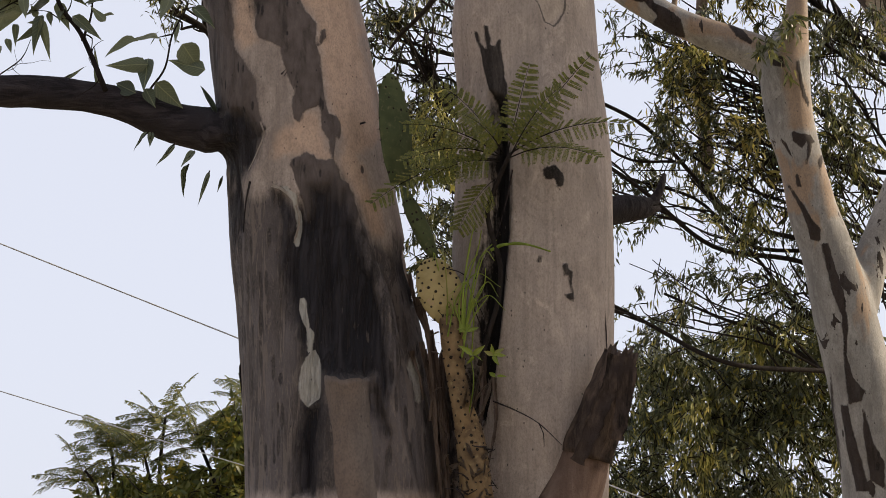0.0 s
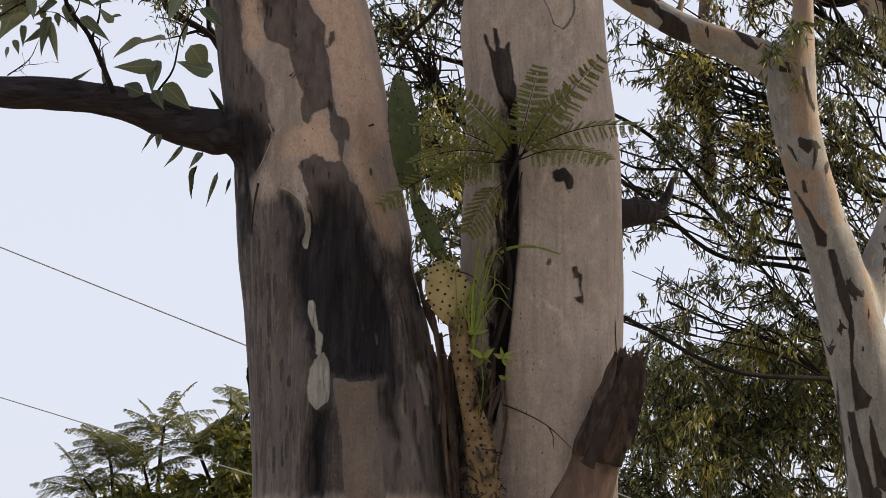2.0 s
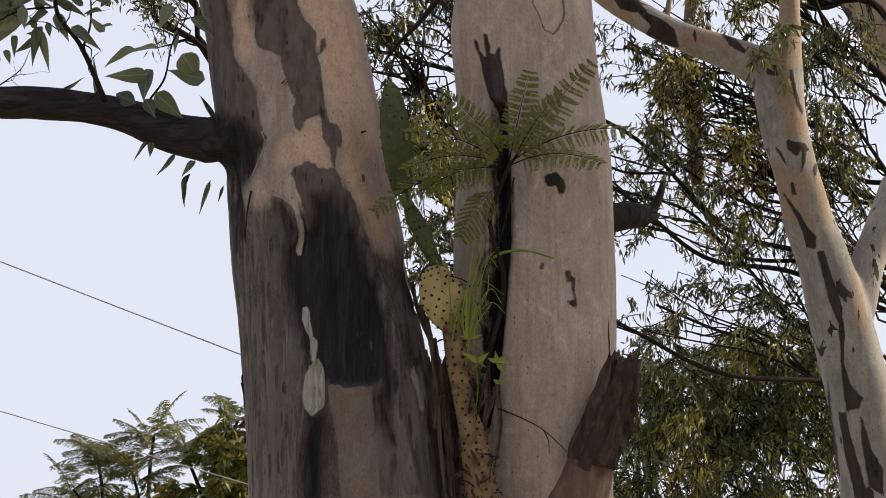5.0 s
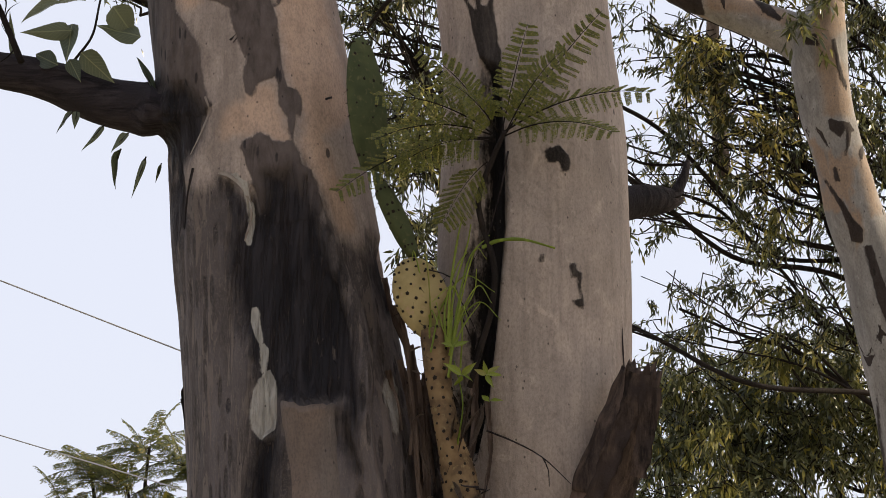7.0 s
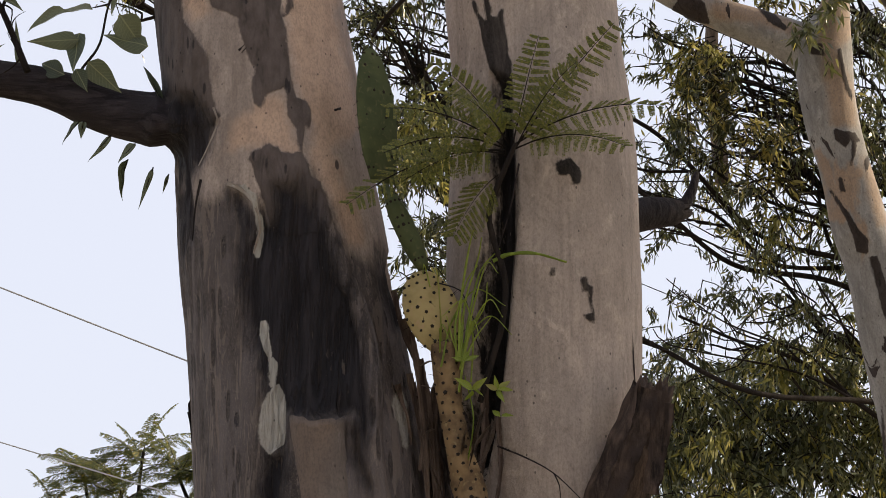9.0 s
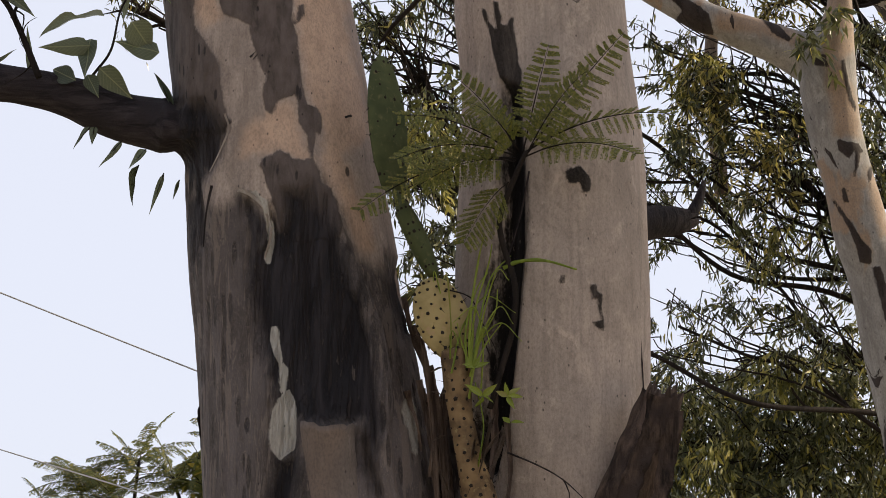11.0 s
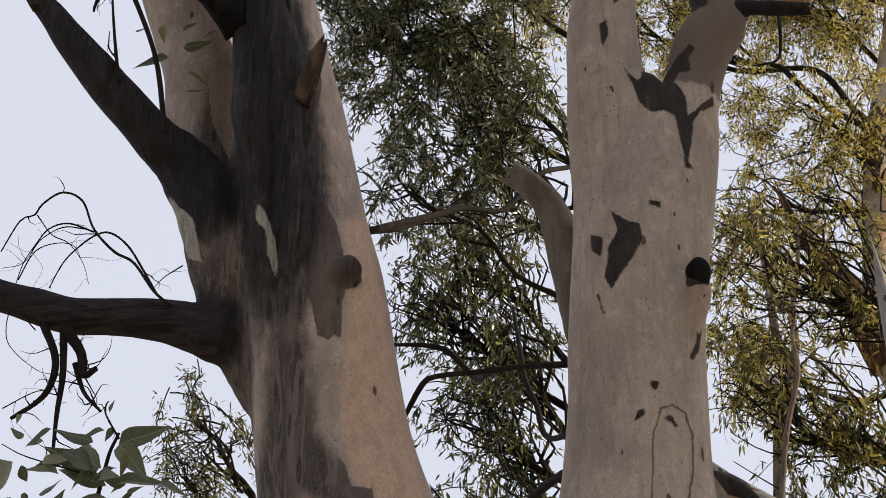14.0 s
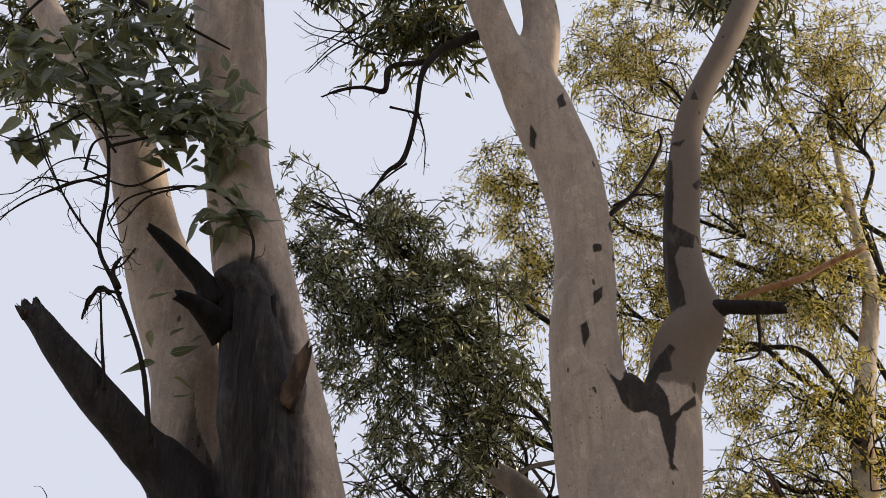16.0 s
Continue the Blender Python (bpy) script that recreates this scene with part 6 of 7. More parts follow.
def pad(base, tip, width, thick, face, material, label, seed, dots=60):
    rng = np.random.default_rng(seed)
    base, tip = np.array(base), np.array(tip)
    x = tip - base
    size = np.linalg.norm(x)
    x /= size
    z = unit(np.array(face) - x * (np.array(face) @ x))
    y = np.cross(z, x)
    n, sides, verts, faces, nor = 22, 24, [], [], []
    for i in range(n):
        u = i / (n - 1)
        w = max(0.03, math.sin(math.pi * (0.12 + 0.875 * u) ** 1.1) ** 0.42) * 0.5
        for k in range(sides):
            a = 2 * math.pi * k / sides
            d = width * w * math.cos(a) * y + thick * (0.35 + 0.65 * w * 2) * 0.5 * min(1, 2.2 * w) * math.sin(a) * z
            p = base + x * u * size + d
            verts.append(p + unit(d) * 0.004 * noise.noise(Vector(p) * 14))
            nor.append(unit(math.cos(a) * y * thick + math.sin(a) * z * width))
    faces = [(i * sides + k, i * sides + (k + 1) % sides, (i + 1) * sides + (k + 1) % sides, (i + 1) * sides + k) for i in range(n - 1) for k in range(sides)]
    faces += [tuple(range(sides))[::-1], tuple((n - 1) * sides + k for k in range(sides))]
    ob = part("pad", mesh_from("pad", verts, faces, material), cactus, label)
    pts, ns = [], []
    for i in range(1, n - 1):
        if i % 2 == 0:
            for k in range(i // 2 % 2 * 1, sides, 2):
                if rng.random() < dots / 100:
                    q = i * sides + k
                    pts.append(verts[q])
                    ns.append(nor[q])
    v, f = areoles(pts, ns, 0.006, rng)
    tagged(part("spine_cover", mesh_from("spine_cover", v, f, SPINE), ob, "dark spine cushions"), kind="stuff")
    return ob


stalk = [
    (0.102, 5.260, 2.003, 0.067),
    (0.079, 5.220, 2.236, 0.070),
    (0.056, 5.220, 2.404, 0.063),
    (0.028, 5.200, 2.523, 0.048),
    (-0.003, 5.200, 2.670, 0.046),
    (-0.019, 5.200, 2.807, 0.049),
    (-0.031, 5.203, 2.925, 0.052),
]
body = tube("stem", stalk, PAD_STEM, cactus, "corky yellow-brown stem", sides=22, step=0.02, rough=0.09, seed=64)
rng = np.random.default_rng(65)
pts, ns = [], []
for x, y, z, r in smooth_path(stalk, 0.03):
    for a in np.arange(7) * 0.9 + rng.random():
        d = np.array((math.sin(a), -math.cos(a), 0.1))
        pts.append(np.array((x, y, z)) + d * r)
        ns.append(unit(d))
v, f = areoles(pts, ns, 0.007, rng)
tagged(part("spine_cover", mesh_from("spine_cover", v, f, SPINE), body, "dark spine cushions"), kind="stuff")
PADS = [
    (-0.024, 5.200, 2.919, 0.000),
    (-0.132, 5.180, 3.189, 0.000),
    (-0.107, 5.200, 3.205, 0.000),
    (-0.250, 5.200, 3.526, 0.000),
    (-0.260, 5.200, 3.534, 0.000),
    (-0.311, 5.160, 4.050, 0.000),
]
pad(PADS[0][:3], PADS[1][:3], 0.2, 0.05, (0.1, -1, 0.1), PAD_OLD, "old yellowed pad with dark spine spots", 1, 75)
pad(PADS[2][:3], PADS[3][:3], 0.13, 0.075, (0.95, -0.25, 0.3), PAD_GREEN, "narrow green pad", 2, 40)
pad(PADS[4][:3], PADS[5][:3], 0.2, 0.05, (0.72, -0.68, 0.0), PAD_GREEN, "tall upright green pad", 3, 40)

# ---- the fern-leaved seedling ----
seedling = thing("jacaranda_seedling", (0.08, 5.3, 2.6), "young jacaranda with ferny fronds growing from the fork", "plant")
tube("stem", [
    (0.095, 5.200, 2.719, 0.011),
    (0.138, 5.180, 2.865, 0.011),
    (0.178, 5.160, 3.011, 0.011),
    (0.184, 5.150, 3.161, 0.011),
    (0.141, 5.150, 3.315, 0.011),
    (0.132, 5.140, 3.416, 0.011),
    (0.188, 5.120, 3.567, 0.010),
    (0.226, 5.100, 3.653, 0.008),
], BARK_TWIG, seedling, "thin dark winding stem", sides=10, step=0.02, rough=0.08, seed=66)


def frond_data(base, tip, arch, face, pairs, reach, per, leaflet, rng):
    """A twice-feathered frond: rachis, pinnae and small leaflets."""
    base, tip = np.array(base), np.array(tip)
    d = tip - base
    size = np.linalg.norm(d)
    lift = np.array((0, 0, arch * size))
    rows = [(*(base + d * u + lift * 4 * u * (1 - u)), 0.0032 * size / 0.45 * (1 - 0.75 * u)) for u in np.linspace(0, 1, 6)]
    path = smooth_path(rows, size / 40)[:, :3]
    P, W, S, L, B = [], [], [], [], []
    for i in range(pairs):
        u = 0.16 + 0.82 * i / (pairs - 1)
        k = min(len(path) - 2, int(u * (len(path) - 1)))
        at, fwd = path[k], unit(path[k + 1] - path[k])
        n = unit(np.array(face) - fwd * (np.array(face) @ fwd))
        out = np.cross(n, fwd)
        span = reach * math.sin(math.pi * (0.22 + 0.7 * u)) ** 0.7 * rng.uniform(0.9, 1.08)
        for sgn in (-1, 1):
            way = unit(out * sgn + fwd * 0.45 + rng.normal(size=3) * 0.06)
            end = at + way * span + np.array((0, 0, -0.3 * span))
            P.append(at[None] * 1.0)
            W.append(unit(end - at)[None])
            S.append(unit(np.cross(n, way))[None])
            L.append(np.array([span]))
            B.append(np.array([leaflet * 0.3]))
            q = np.linspace(0.1, 1.0, per)
            pos = at + (end - at) * q[:, None]
            for s2 in (-1, 1):
                P.append(pos)
                w = unit(np.cross(n, way) * s2 + way * 0.5 + rng.normal(size=(per, 3)) * 0.12)
                W.append(w)
                S.append(unit(np.cross(n + rng.normal(size=(per, 3)) * 0.25, w)))
                L.append(leaflet * (1 - 0.35 * q) * rng.uniform(0.85, 1.1, per))
                B.append(leaflet * 0.62 * np.ones(per))
    v2, t2 = blades(np.vstack(P), np.vstack(W), np.vstack(S), np.concatenate(L), np.concatenate(B), rng.uniform(0, 0.15, len(np.vstack(P))))
    v1, f1 = tube_data(rows, sides=5, step=size / 20)
    return v1, f1, v2, t2


frond_rng = np.random.default_rng(67)
for i, (x, y, z, a, b, c) in enumerate([
    (0.227, 5.120, 3.646, 0.586, 5.000, 4.088),
    (0.214, 5.120, 3.646, 0.320, 5.150, 4.103),
    (0.227, 5.120, 3.659, 0.743, 4.920, 3.734),
    (0.227, 5.120, 3.641, 0.590, 4.820, 3.545),
    (0.202, 5.120, 3.659, 0.007, 4.870, 3.752),
    (0.189, 5.120, 3.646, -0.248, 4.940, 3.726),
    (0.189, 5.120, 3.633, -0.382, 5.020, 3.391),
    (0.163, 5.120, 3.541, -0.001, 5.140, 3.312),
    (0.202, 5.120, 3.659, -0.087, 5.020, 3.941),
    (0.177, 5.120, 3.646, -0.247, 4.900, 3.544),
    (0.189, 5.120, 3.620, -0.158, 4.970, 3.478),
    (0.227, 5.120, 3.646, 0.439, 4.900, 3.895),
]):
    face = (-0.1, -0.92, 0.35) if i not in (2, 3) else (0.0, -0.85, 0.5)
    v1, f1, v2, t2 = frond_data((x, y, z), (a, b, c), 0.03 if i < 2 else 0.1, face, 22 if i != 7 else 12, min(0.086, 0.3 * math.dist((x, y, z), (a, b, c))), 16, 0.0098, frond_rng)
    fr = part("frond", mesh_from("frond", v1, f1, BARK_TWIG), seedling, "feathery green frond")
    tagged(part("foliage", quick_mesh("foliage", v2, t2, LEAF_FERN), fr), kind="stuff")

# ---- grass, weeds and dry stalks in the crotch ----
tuft = thing("grass_tuft", (0.0, 5.2, 2.75), "tuft of long yellow-green grass blades in the fork", "grass")
for rows in [
    [(0.020, 5.150, 2.855, 0.0090), (0.026, 5.150, 3.060, 0.0072), (0.052, 5.150, 3.248, 0.0055), (0.073, 5.150, 3.344, 0.0037)],
    [(0.026, 5.150, 2.855, 0.0080), (0.040, 5.150, 3.060, 0.0064), (0.087, 5.150, 3.227, 0.0049), (0.102, 5.150, 3.312, 0.0033)],
    [(0.032, 5.150, 2.855, 0.0080), (0.056, 5.150, 3.018, 0.0064), (0.097, 5.150, 3.185, 0.0049), (0.169, 5.150, 3.270, 0.0033)],
    [(0.142, 5.150, 3.223, 0.0142), (0.198, 5.130, 3.243, 0.0113), (0.288, 5.110, 3.242, 0.0085), (0.402, 5.090, 3.204, 0.0056)],
    [(0.012, 5.150, 2.855, 0.0070), (0.008, 5.150, 2.998, 0.0056), (0.046, 5.150, 3.143, 0.0042), (0.087, 5.150, 3.206, 0.0028)],
    [(0.036, 5.150, 2.855, 0.0060), (0.060, 5.150, 2.957, 0.0048), (0.113, 5.150, 3.060, 0.0036), (0.121, 5.150, 3.143, 0.0024)],
    [(0.026, 5.150, 2.855, 0.0060), (-0.004, 5.150, 2.936, 0.0042), (-0.024, 5.150, 3.018, 0.0024)],
    [(0.026, 5.150, 2.834, 0.0060), (0.076, 5.150, 2.936, 0.0042), (0.136, 5.150, 3.019, 0.0024)],
]:
    ribbon([(x, y, z, r * 0.6) for x, y, z, r in rows], LEAF_GRASS, "blade", tuft, curl=-0.3)
for _ in range(9):
    b = np.array((0.0, 5.16, 2.78)) + leaf_rng.normal(size=3) * (0.03, 0.02, 0.03)
    up = np.array((leaf_rng.normal() * 0.05 + 0.05, -0.03 + leaf_rng.normal() * 0.04, leaf_rng.uniform(0.25, 0.55)))
    bend = np.array((np.clip(leaf_rng.normal(), -1.3, 1.3) * 0.035, -0.02, -0.06))
    ribbon([(*b, 0.0035), (*(b + up * 0.5), 0.003), (*(b + up + bend), 0.0022), (*(b + up * 1.15 + bend * 3), 0.0008)], LEAF_GRASS, "blade", tuft, curl=-0.3)
weed = thing("weed", (0.05, 5.15, 2.55), "small light green weed in the fork", "plant")
tube("stem", [(0.05, 5.16, 2.5, 0.004), (0.07, 5.14, 2.65, 0.003), (0.04, 5.13, 2.8, 0.002)], LEAF_GRASS, weed, sides=6, step=0.03)
for x, y, z, a, b, c, w in [
    (0.035, 5.138, 2.852, 0.096, 5.169, 2.883, 0.020),
    (0.035, 5.121, 2.849, -0.005, 5.099, 2.860, 0.020),
    (0.034, 5.093, 2.843, 0.058, 5.082, 2.885, 0.018),
    (0.064, 5.115, 2.747, 0.004, 5.069, 2.782, 0.028),
    (0.064, 5.093, 2.743, 0.039, 5.143, 2.708, 0.027),
    (0.065, 5.129, 2.750, 0.117, 5.103, 2.789, 0.024),
    (0.064, 5.116, 2.748, 0.111, 5.164, 2.736, 0.028),
    (0.154, 5.144, 2.753, 0.206, 5.178, 2.796, 0.020),
    (0.153, 5.114, 2.747, 0.110, 5.113, 2.767, 0.020),
    (0.154, 5.131, 2.751, 0.175, 5.087, 2.699, 0.020),
    (0.153, 5.123, 2.749, 0.143, 5.100, 2.795, 0.018),
    (0.163, 5.143, 2.657, 0.210, 5.099, 2.656, 0.024),
    (0.163, 5.131, 2.655, 0.135, 5.168, 2.687, 0.020),
    (0.152, 5.104, 2.746, 0.214, 5.143, 2.753, 0.018),
]:
    hang_leaf(WEEDY, (x, y, z), (a, b, c), w, weed)
litter = thing("dry_stalks", (0.1, 5.15, 2.4), "dry brown grass stalks and twigs", "plant litter")
for rows in [
    [(0.154, 5.170, 2.559, 0.0039), (0.252, 5.170, 2.519, 0.0031), (0.349, 5.170, 2.465, 0.0024), (0.445, 5.170, 2.374, 0.0016)],
    [(0.349, 5.170, 2.465, 0.0029), (0.368, 5.170, 2.422, 0.0021), (0.371, 5.170, 2.364, 0.0012)],
    [(0.241, 5.170, 3.600, 0.0042), (0.212, 5.170, 3.447, 0.0033), (0.170, 5.170, 3.297, 0.0025), (0.143, 5.170, 3.222, 0.0016)],
    [(-0.065, 5.170, 3.148, 0.0030), (0.026, 5.170, 3.117, 0.0026), (0.057, 5.170, 3.044, 0.0021), (0.117, 5.170, 2.920, 0.0017), (0.120, 5.170, 2.859, 0.0012)],
    [(0.096, 5.170, 2.900, 0.0030), (0.057, 5.170, 3.023, 0.0024), (0.097, 5.170, 3.148, 0.0018), (0.139, 5.170, 3.233, 0.0012)],
]:
    tube("stalk", rows, BARK_STUB, litter, sides=5, step=0.03)
for _ in range(46):
    a = np.array((0.05, 5.2, 2.24)) + np.clip(leaf_rng.normal(size=3), -1.5, 1.5) * (0.05, 0.04, 0.09)
    d = unit(leaf_rng.normal(size=3) * (1, 0.4, 0.9)) * leaf_rng.uniform(0.04, 0.11)
    tube("stalk", [(*a, 0.004), (*(a + d * 0.5 + leaf_rng.normal(size=3) * 0.012), 0.003), (*(a + d), 0.0015)], BARK_STUB, litter, sides=4, step=0.05)
for _ in range(30):
    a = np.array((0.05, 5.15, 2.26)) + np.clip(leaf_rng.normal(size=3), -1.5, 1.5) * (0.055, 0.03, 0.08)
    hang_leaf(DRY, a, a + unit(leaf_rng.normal(size=3) + (0, 0, -0.5)) * leaf_rng.uniform(0.04, 0.09), leaf_rng.uniform(0.01, 0.02), litter)
for x, y, z, a, b, c, w in [
    (0.115, 5.152, 2.694, 0.066, 5.183, 2.560, 0.014),
    (0.094, 5.141, 2.672, 0.054, 5.119, 2.473, 0.014),
    (0.133, 5.122, 2.650, 0.102, 5.110, 2.472, 0.014),
    (0.074, 5.136, 2.534, 0.132, 5.091, 2.635, 0.014),
    (0.045, 5.122, 2.610, 0.026, 5.172, 2.480, 0.012),
    (-0.074, 5.146, 2.853, -0.123, 5.120, 2.832, 0.008),
    (-0.073, 5.137, 2.751, -0.119, 5.185, 2.780, 0.008),
    (-0.063, 5.156, 2.615, -0.112, 5.190, 2.600, 0.008),
    (0.113, 5.136, 2.553, 0.153, 5.135, 2.672, 0.012),
    (-0.043, 5.147, 2.399, -0.082, 5.103, 2.490, 0.010),
]:
    hang_leaf(DRY, (x, y, z), (a, b, c), w, litter)

# ---- overhead cables ----
for x, y, z, a, b, c in [
    (-3.94, 9.00, 4.58, -0.34, 9.00, 3.18),
    (-4.90, 12.00, 4.00, -0.38, 12.00, 2.68),
]:
    d = np.array((a - x, b - y, c - z))
    rows = [(x + d[0] * u, y + d[1] * u, z + d[2] * u - 0.02 * math.sin(math.pi * (u + 1.5) / 4), 0.005) for u in np.linspace(-1.5, 2.5, 17)]
    v, f = tube_data(rows, sides=8, step=0.5)
    tagged(new("power_cable", mesh_from("power_cable", v, f, WIRE)), "thin grey overhead cable", "cable", "overhead cables")


# ---- the pale mottled tree beside it ----
pale = thing("eucalyptus_tree", (2.62, 8.1, 0), "slender eucalyptus with white, orange and brown mottled bark", "tree")
# orange bark patches; warm sun on the right side and upper stem is painted in
F_TAN = [
    [(1.45, 5.41), (1.61, 5.42), (1.78, 5.38), (1.92, 5.29), (2.0, 5.19), (1.88, 5.21), (1.71, 5.28), (1.48, 5.3)],
    [(2.12, 5.7), (2.26, 5.7), (2.25, 5.2), (2.16, 5.12), (2.23, 4.86), (2.23, 4.67), (2.09, 4.67), (2.08, 4.97), (2.06, 5.16)],
    [(2.25, 4.49), (2.32, 4.43), (2.36, 4.12), (2.31, 4.1), (2.27, 4.23)],
]
F_BROWN = [
    [(2.1, 4.66), (2.14, 4.65), (2.18, 4.64), (2.22, 4.63), (2.26, 4.57), (2.2, 4.59), (2.17, 4.54), (2.11, 4.59)],
    [(2.05, 4.32), (2.08, 4.3), (2.16, 4.17), (2.21, 4.08), (2.25, 4.03), (2.24, 3.95), (2.18, 3.96), (2.17, 4.05), (2.13, 4.17)],
    [(2.12, 4.38), (2.14, 4.37), (2.15, 4.29), (2.12, 4.3)],
    [(2.2, 4.6), (2.23, 4.6), (2.21, 4.49), (2.18, 4.42)],
    [(2.25, 3.94), (2.29, 3.94), (2.33, 3.77), (2.37, 3.63), (2.38, 3.45), (2.36, 3.25), (2.39, 3.11), (2.46, 3.03), (2.43, 2.97), (2.35, 2.95), (2.34, 3.07), (2.34, 3.28), (2.34, 3.49), (2.29, 3.66), (2.26, 3.84)],
    [(2.26, 4.47), (2.29, 4.51), (2.28, 4.42), (2.26, 4.41)],
    [(2.3, 2.95), (2.35, 2.94), (2.37, 2.77), (2.41, 2.61), (2.44, 2.44), (2.36, 2.44), (2.32, 2.67)],
    [(2.43, 2.94), (2.46, 2.86), (2.48, 2.72), (2.54, 2.61), (2.53, 2.45), (2.45, 2.51), (2.43, 2.71)],
    [(2.25, 3.18), (2.26, 2.94), (2.28, 2.57), (2.25, 2.54), (2.23, 2.87)],
    [(2.16, 5.12), (2.18, 5.13), (2.2, 4.93), (2.22, 4.84), (2.2, 4.84), (2.17, 4.95)],
    [(1.01, 5.69), (1.18, 5.65), (1.27, 5.51), (1.37, 5.46), (1.44, 5.4), (1.46, 5.27), (1.35, 5.3), (1.24, 5.35), (1.29, 5.42), (1.21, 5.51), (1.1, 5.53)],
    [(1.73, 5.38), (1.82, 5.34), (1.9, 5.25), (1.87, 5.23), (1.78, 5.29)],
    [(1.99, 5.16), (2.08, 5.15), (2.09, 5.08), (2.02, 5.09)],
]
F_TRUNK = [
    (2.72, 8.2, -0.2, 0.28),
    (2.70, 8.12, 0.8, 0.25),
    (2.66, 8.05, 1.7, 0.225),
    (2.606, 8.000, 2.513, 0.211),
    (2.569, 7.950, 2.788, 0.203),
    (2.519, 7.900, 3.128, 0.199),
    (2.450, 7.860, 3.473, 0.192),
    (2.414, 7.840, 3.647, 0.181),
    (2.371, 7.820, 3.821, 0.167),
    (2.322, 7.800, 3.997, 0.158),
    (2.262, 7.780, 4.174, 0.153),
    (2.228, 7.760, 4.352, 0.142),
    (2.188, 7.750, 4.535, 0.137),
    (2.144, 7.740, 4.719, 0.143),
    (2.119, 7.720, 4.901, 0.149),
    (2.108, 7.700, 5.046, 0.157),
    (2.127, 7.700, 5.200, 0.147),
    (2.205, 7.700, 5.473, 0.079),
    (2.225, 7.700, 5.830, 0.073),
    (2.239, 7.700, 6.153, 0.078),
    (2.235, 7.700, 6.515, 0.068),
    (2.230, 7.750, 6.943, 0.042),
    (2.242, 7.800, 7.223, 0.021),
    (2.258, 7.900, 7.501, 0.007),
]
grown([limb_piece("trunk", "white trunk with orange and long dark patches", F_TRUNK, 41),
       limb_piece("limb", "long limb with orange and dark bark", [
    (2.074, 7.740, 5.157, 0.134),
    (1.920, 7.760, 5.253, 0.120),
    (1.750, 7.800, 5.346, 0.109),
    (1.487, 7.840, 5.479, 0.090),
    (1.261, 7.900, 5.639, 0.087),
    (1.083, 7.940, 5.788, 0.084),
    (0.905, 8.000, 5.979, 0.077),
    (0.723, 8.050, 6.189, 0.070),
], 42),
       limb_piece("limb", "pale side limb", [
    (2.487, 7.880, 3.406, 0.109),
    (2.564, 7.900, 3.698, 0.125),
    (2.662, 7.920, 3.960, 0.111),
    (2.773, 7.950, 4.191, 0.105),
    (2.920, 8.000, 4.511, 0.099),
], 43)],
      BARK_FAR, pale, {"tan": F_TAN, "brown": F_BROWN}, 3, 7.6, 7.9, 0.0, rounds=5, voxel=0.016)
tube("branch", [
    (1.415, 7.860, 5.443, 0.020),
    (1.475, 7.900, 5.750, 0.018),
    (1.557, 7.950, 6.110, 0.017),
    (1.688, 8.000, 6.525, 0.016),
    (1.699, 8.050, 6.796, 0.011),
    (1.758, 8.100, 6.990, 0.005),
], BARK_OLD, pale, "bare tan twig", sides=10, step=0.06, rough=0.1, seed=44)
tube("branch", [
    (2.028, 9.000, 10.333, 0.018),
    (2.320, 9.000, 10.446, 0.030),
    (2.611, 9.000, 10.530, 0.030),
    (2.919, 9.000, 10.708, 0.028),
    (3.226, 9.000, 10.857, 0.024),
], BARK_ORANGE, pale, "bare orange branch", sides=10, step=0.06, rough=0.1, seed=45)

(v, t), twigs = foliage([(2.02, 7.50, 5.22, 0.16, 0.10, 0.14, 9), (2.13, 7.48, 5.42, 0.08, 0.08, 0.16, 5)], 14, 0.085, 0.02, np.random.default_rng(46), 0.12, 0.8)
tagged(part("leaf_spray", quick_mesh("leaf_spray", v, t, LEAF_LOW), pale), kind="stuff")

# ---- unseen tree added to keep the sun off the gum tree ----
gum_tree([(7.2, 3.2, 5.2, 1.5, 1.6, 1.8, 130), (7.2, 6.0, 5.5, 1.5, 1.5, 1.8, 130), (7.3, 4.6, 8.2, 1.5, 2.4, 1.6, 170), (7.3, 4.6, 11.0, 1.4, 2.4, 1.5, 160), (7.2, 6.2, 8.6, 1.2, 0.8, 3.6, 420), (7.2, 5.0, 13.2, 1.2, 2.0, 1.0, 90)], (7.2, 4.8), 13.0, LEAF_MID, (0.2, 0.05), 26, "broad leafy eucalyptus, unseen, added to block the sun", 58, 0.14)

# ---- unseen trees behind the camera, added to dim the upper stems ----
for x, y, s in ((-8.0, -2.4, 90), (-4.6, -4.6, 91), (-0.4, -5.6, 92), (4.0, -4.6, 93)):
    gum_tree([(x, y, 7.6, 2.4, 1.3, 1.6, 260), (x + 0.4, y, 10.0, 2.4, 1.4, 1.7, 260), (x, y, 12.6, 2.0, 1.3, 1.4, 180)], (x, y), 13.0, LEAF_MID, (0.25, 0.065), 26, "tall gum with a high dense crown, unseen, added for shade", s, 0.16, forks=3, rise=3.0)

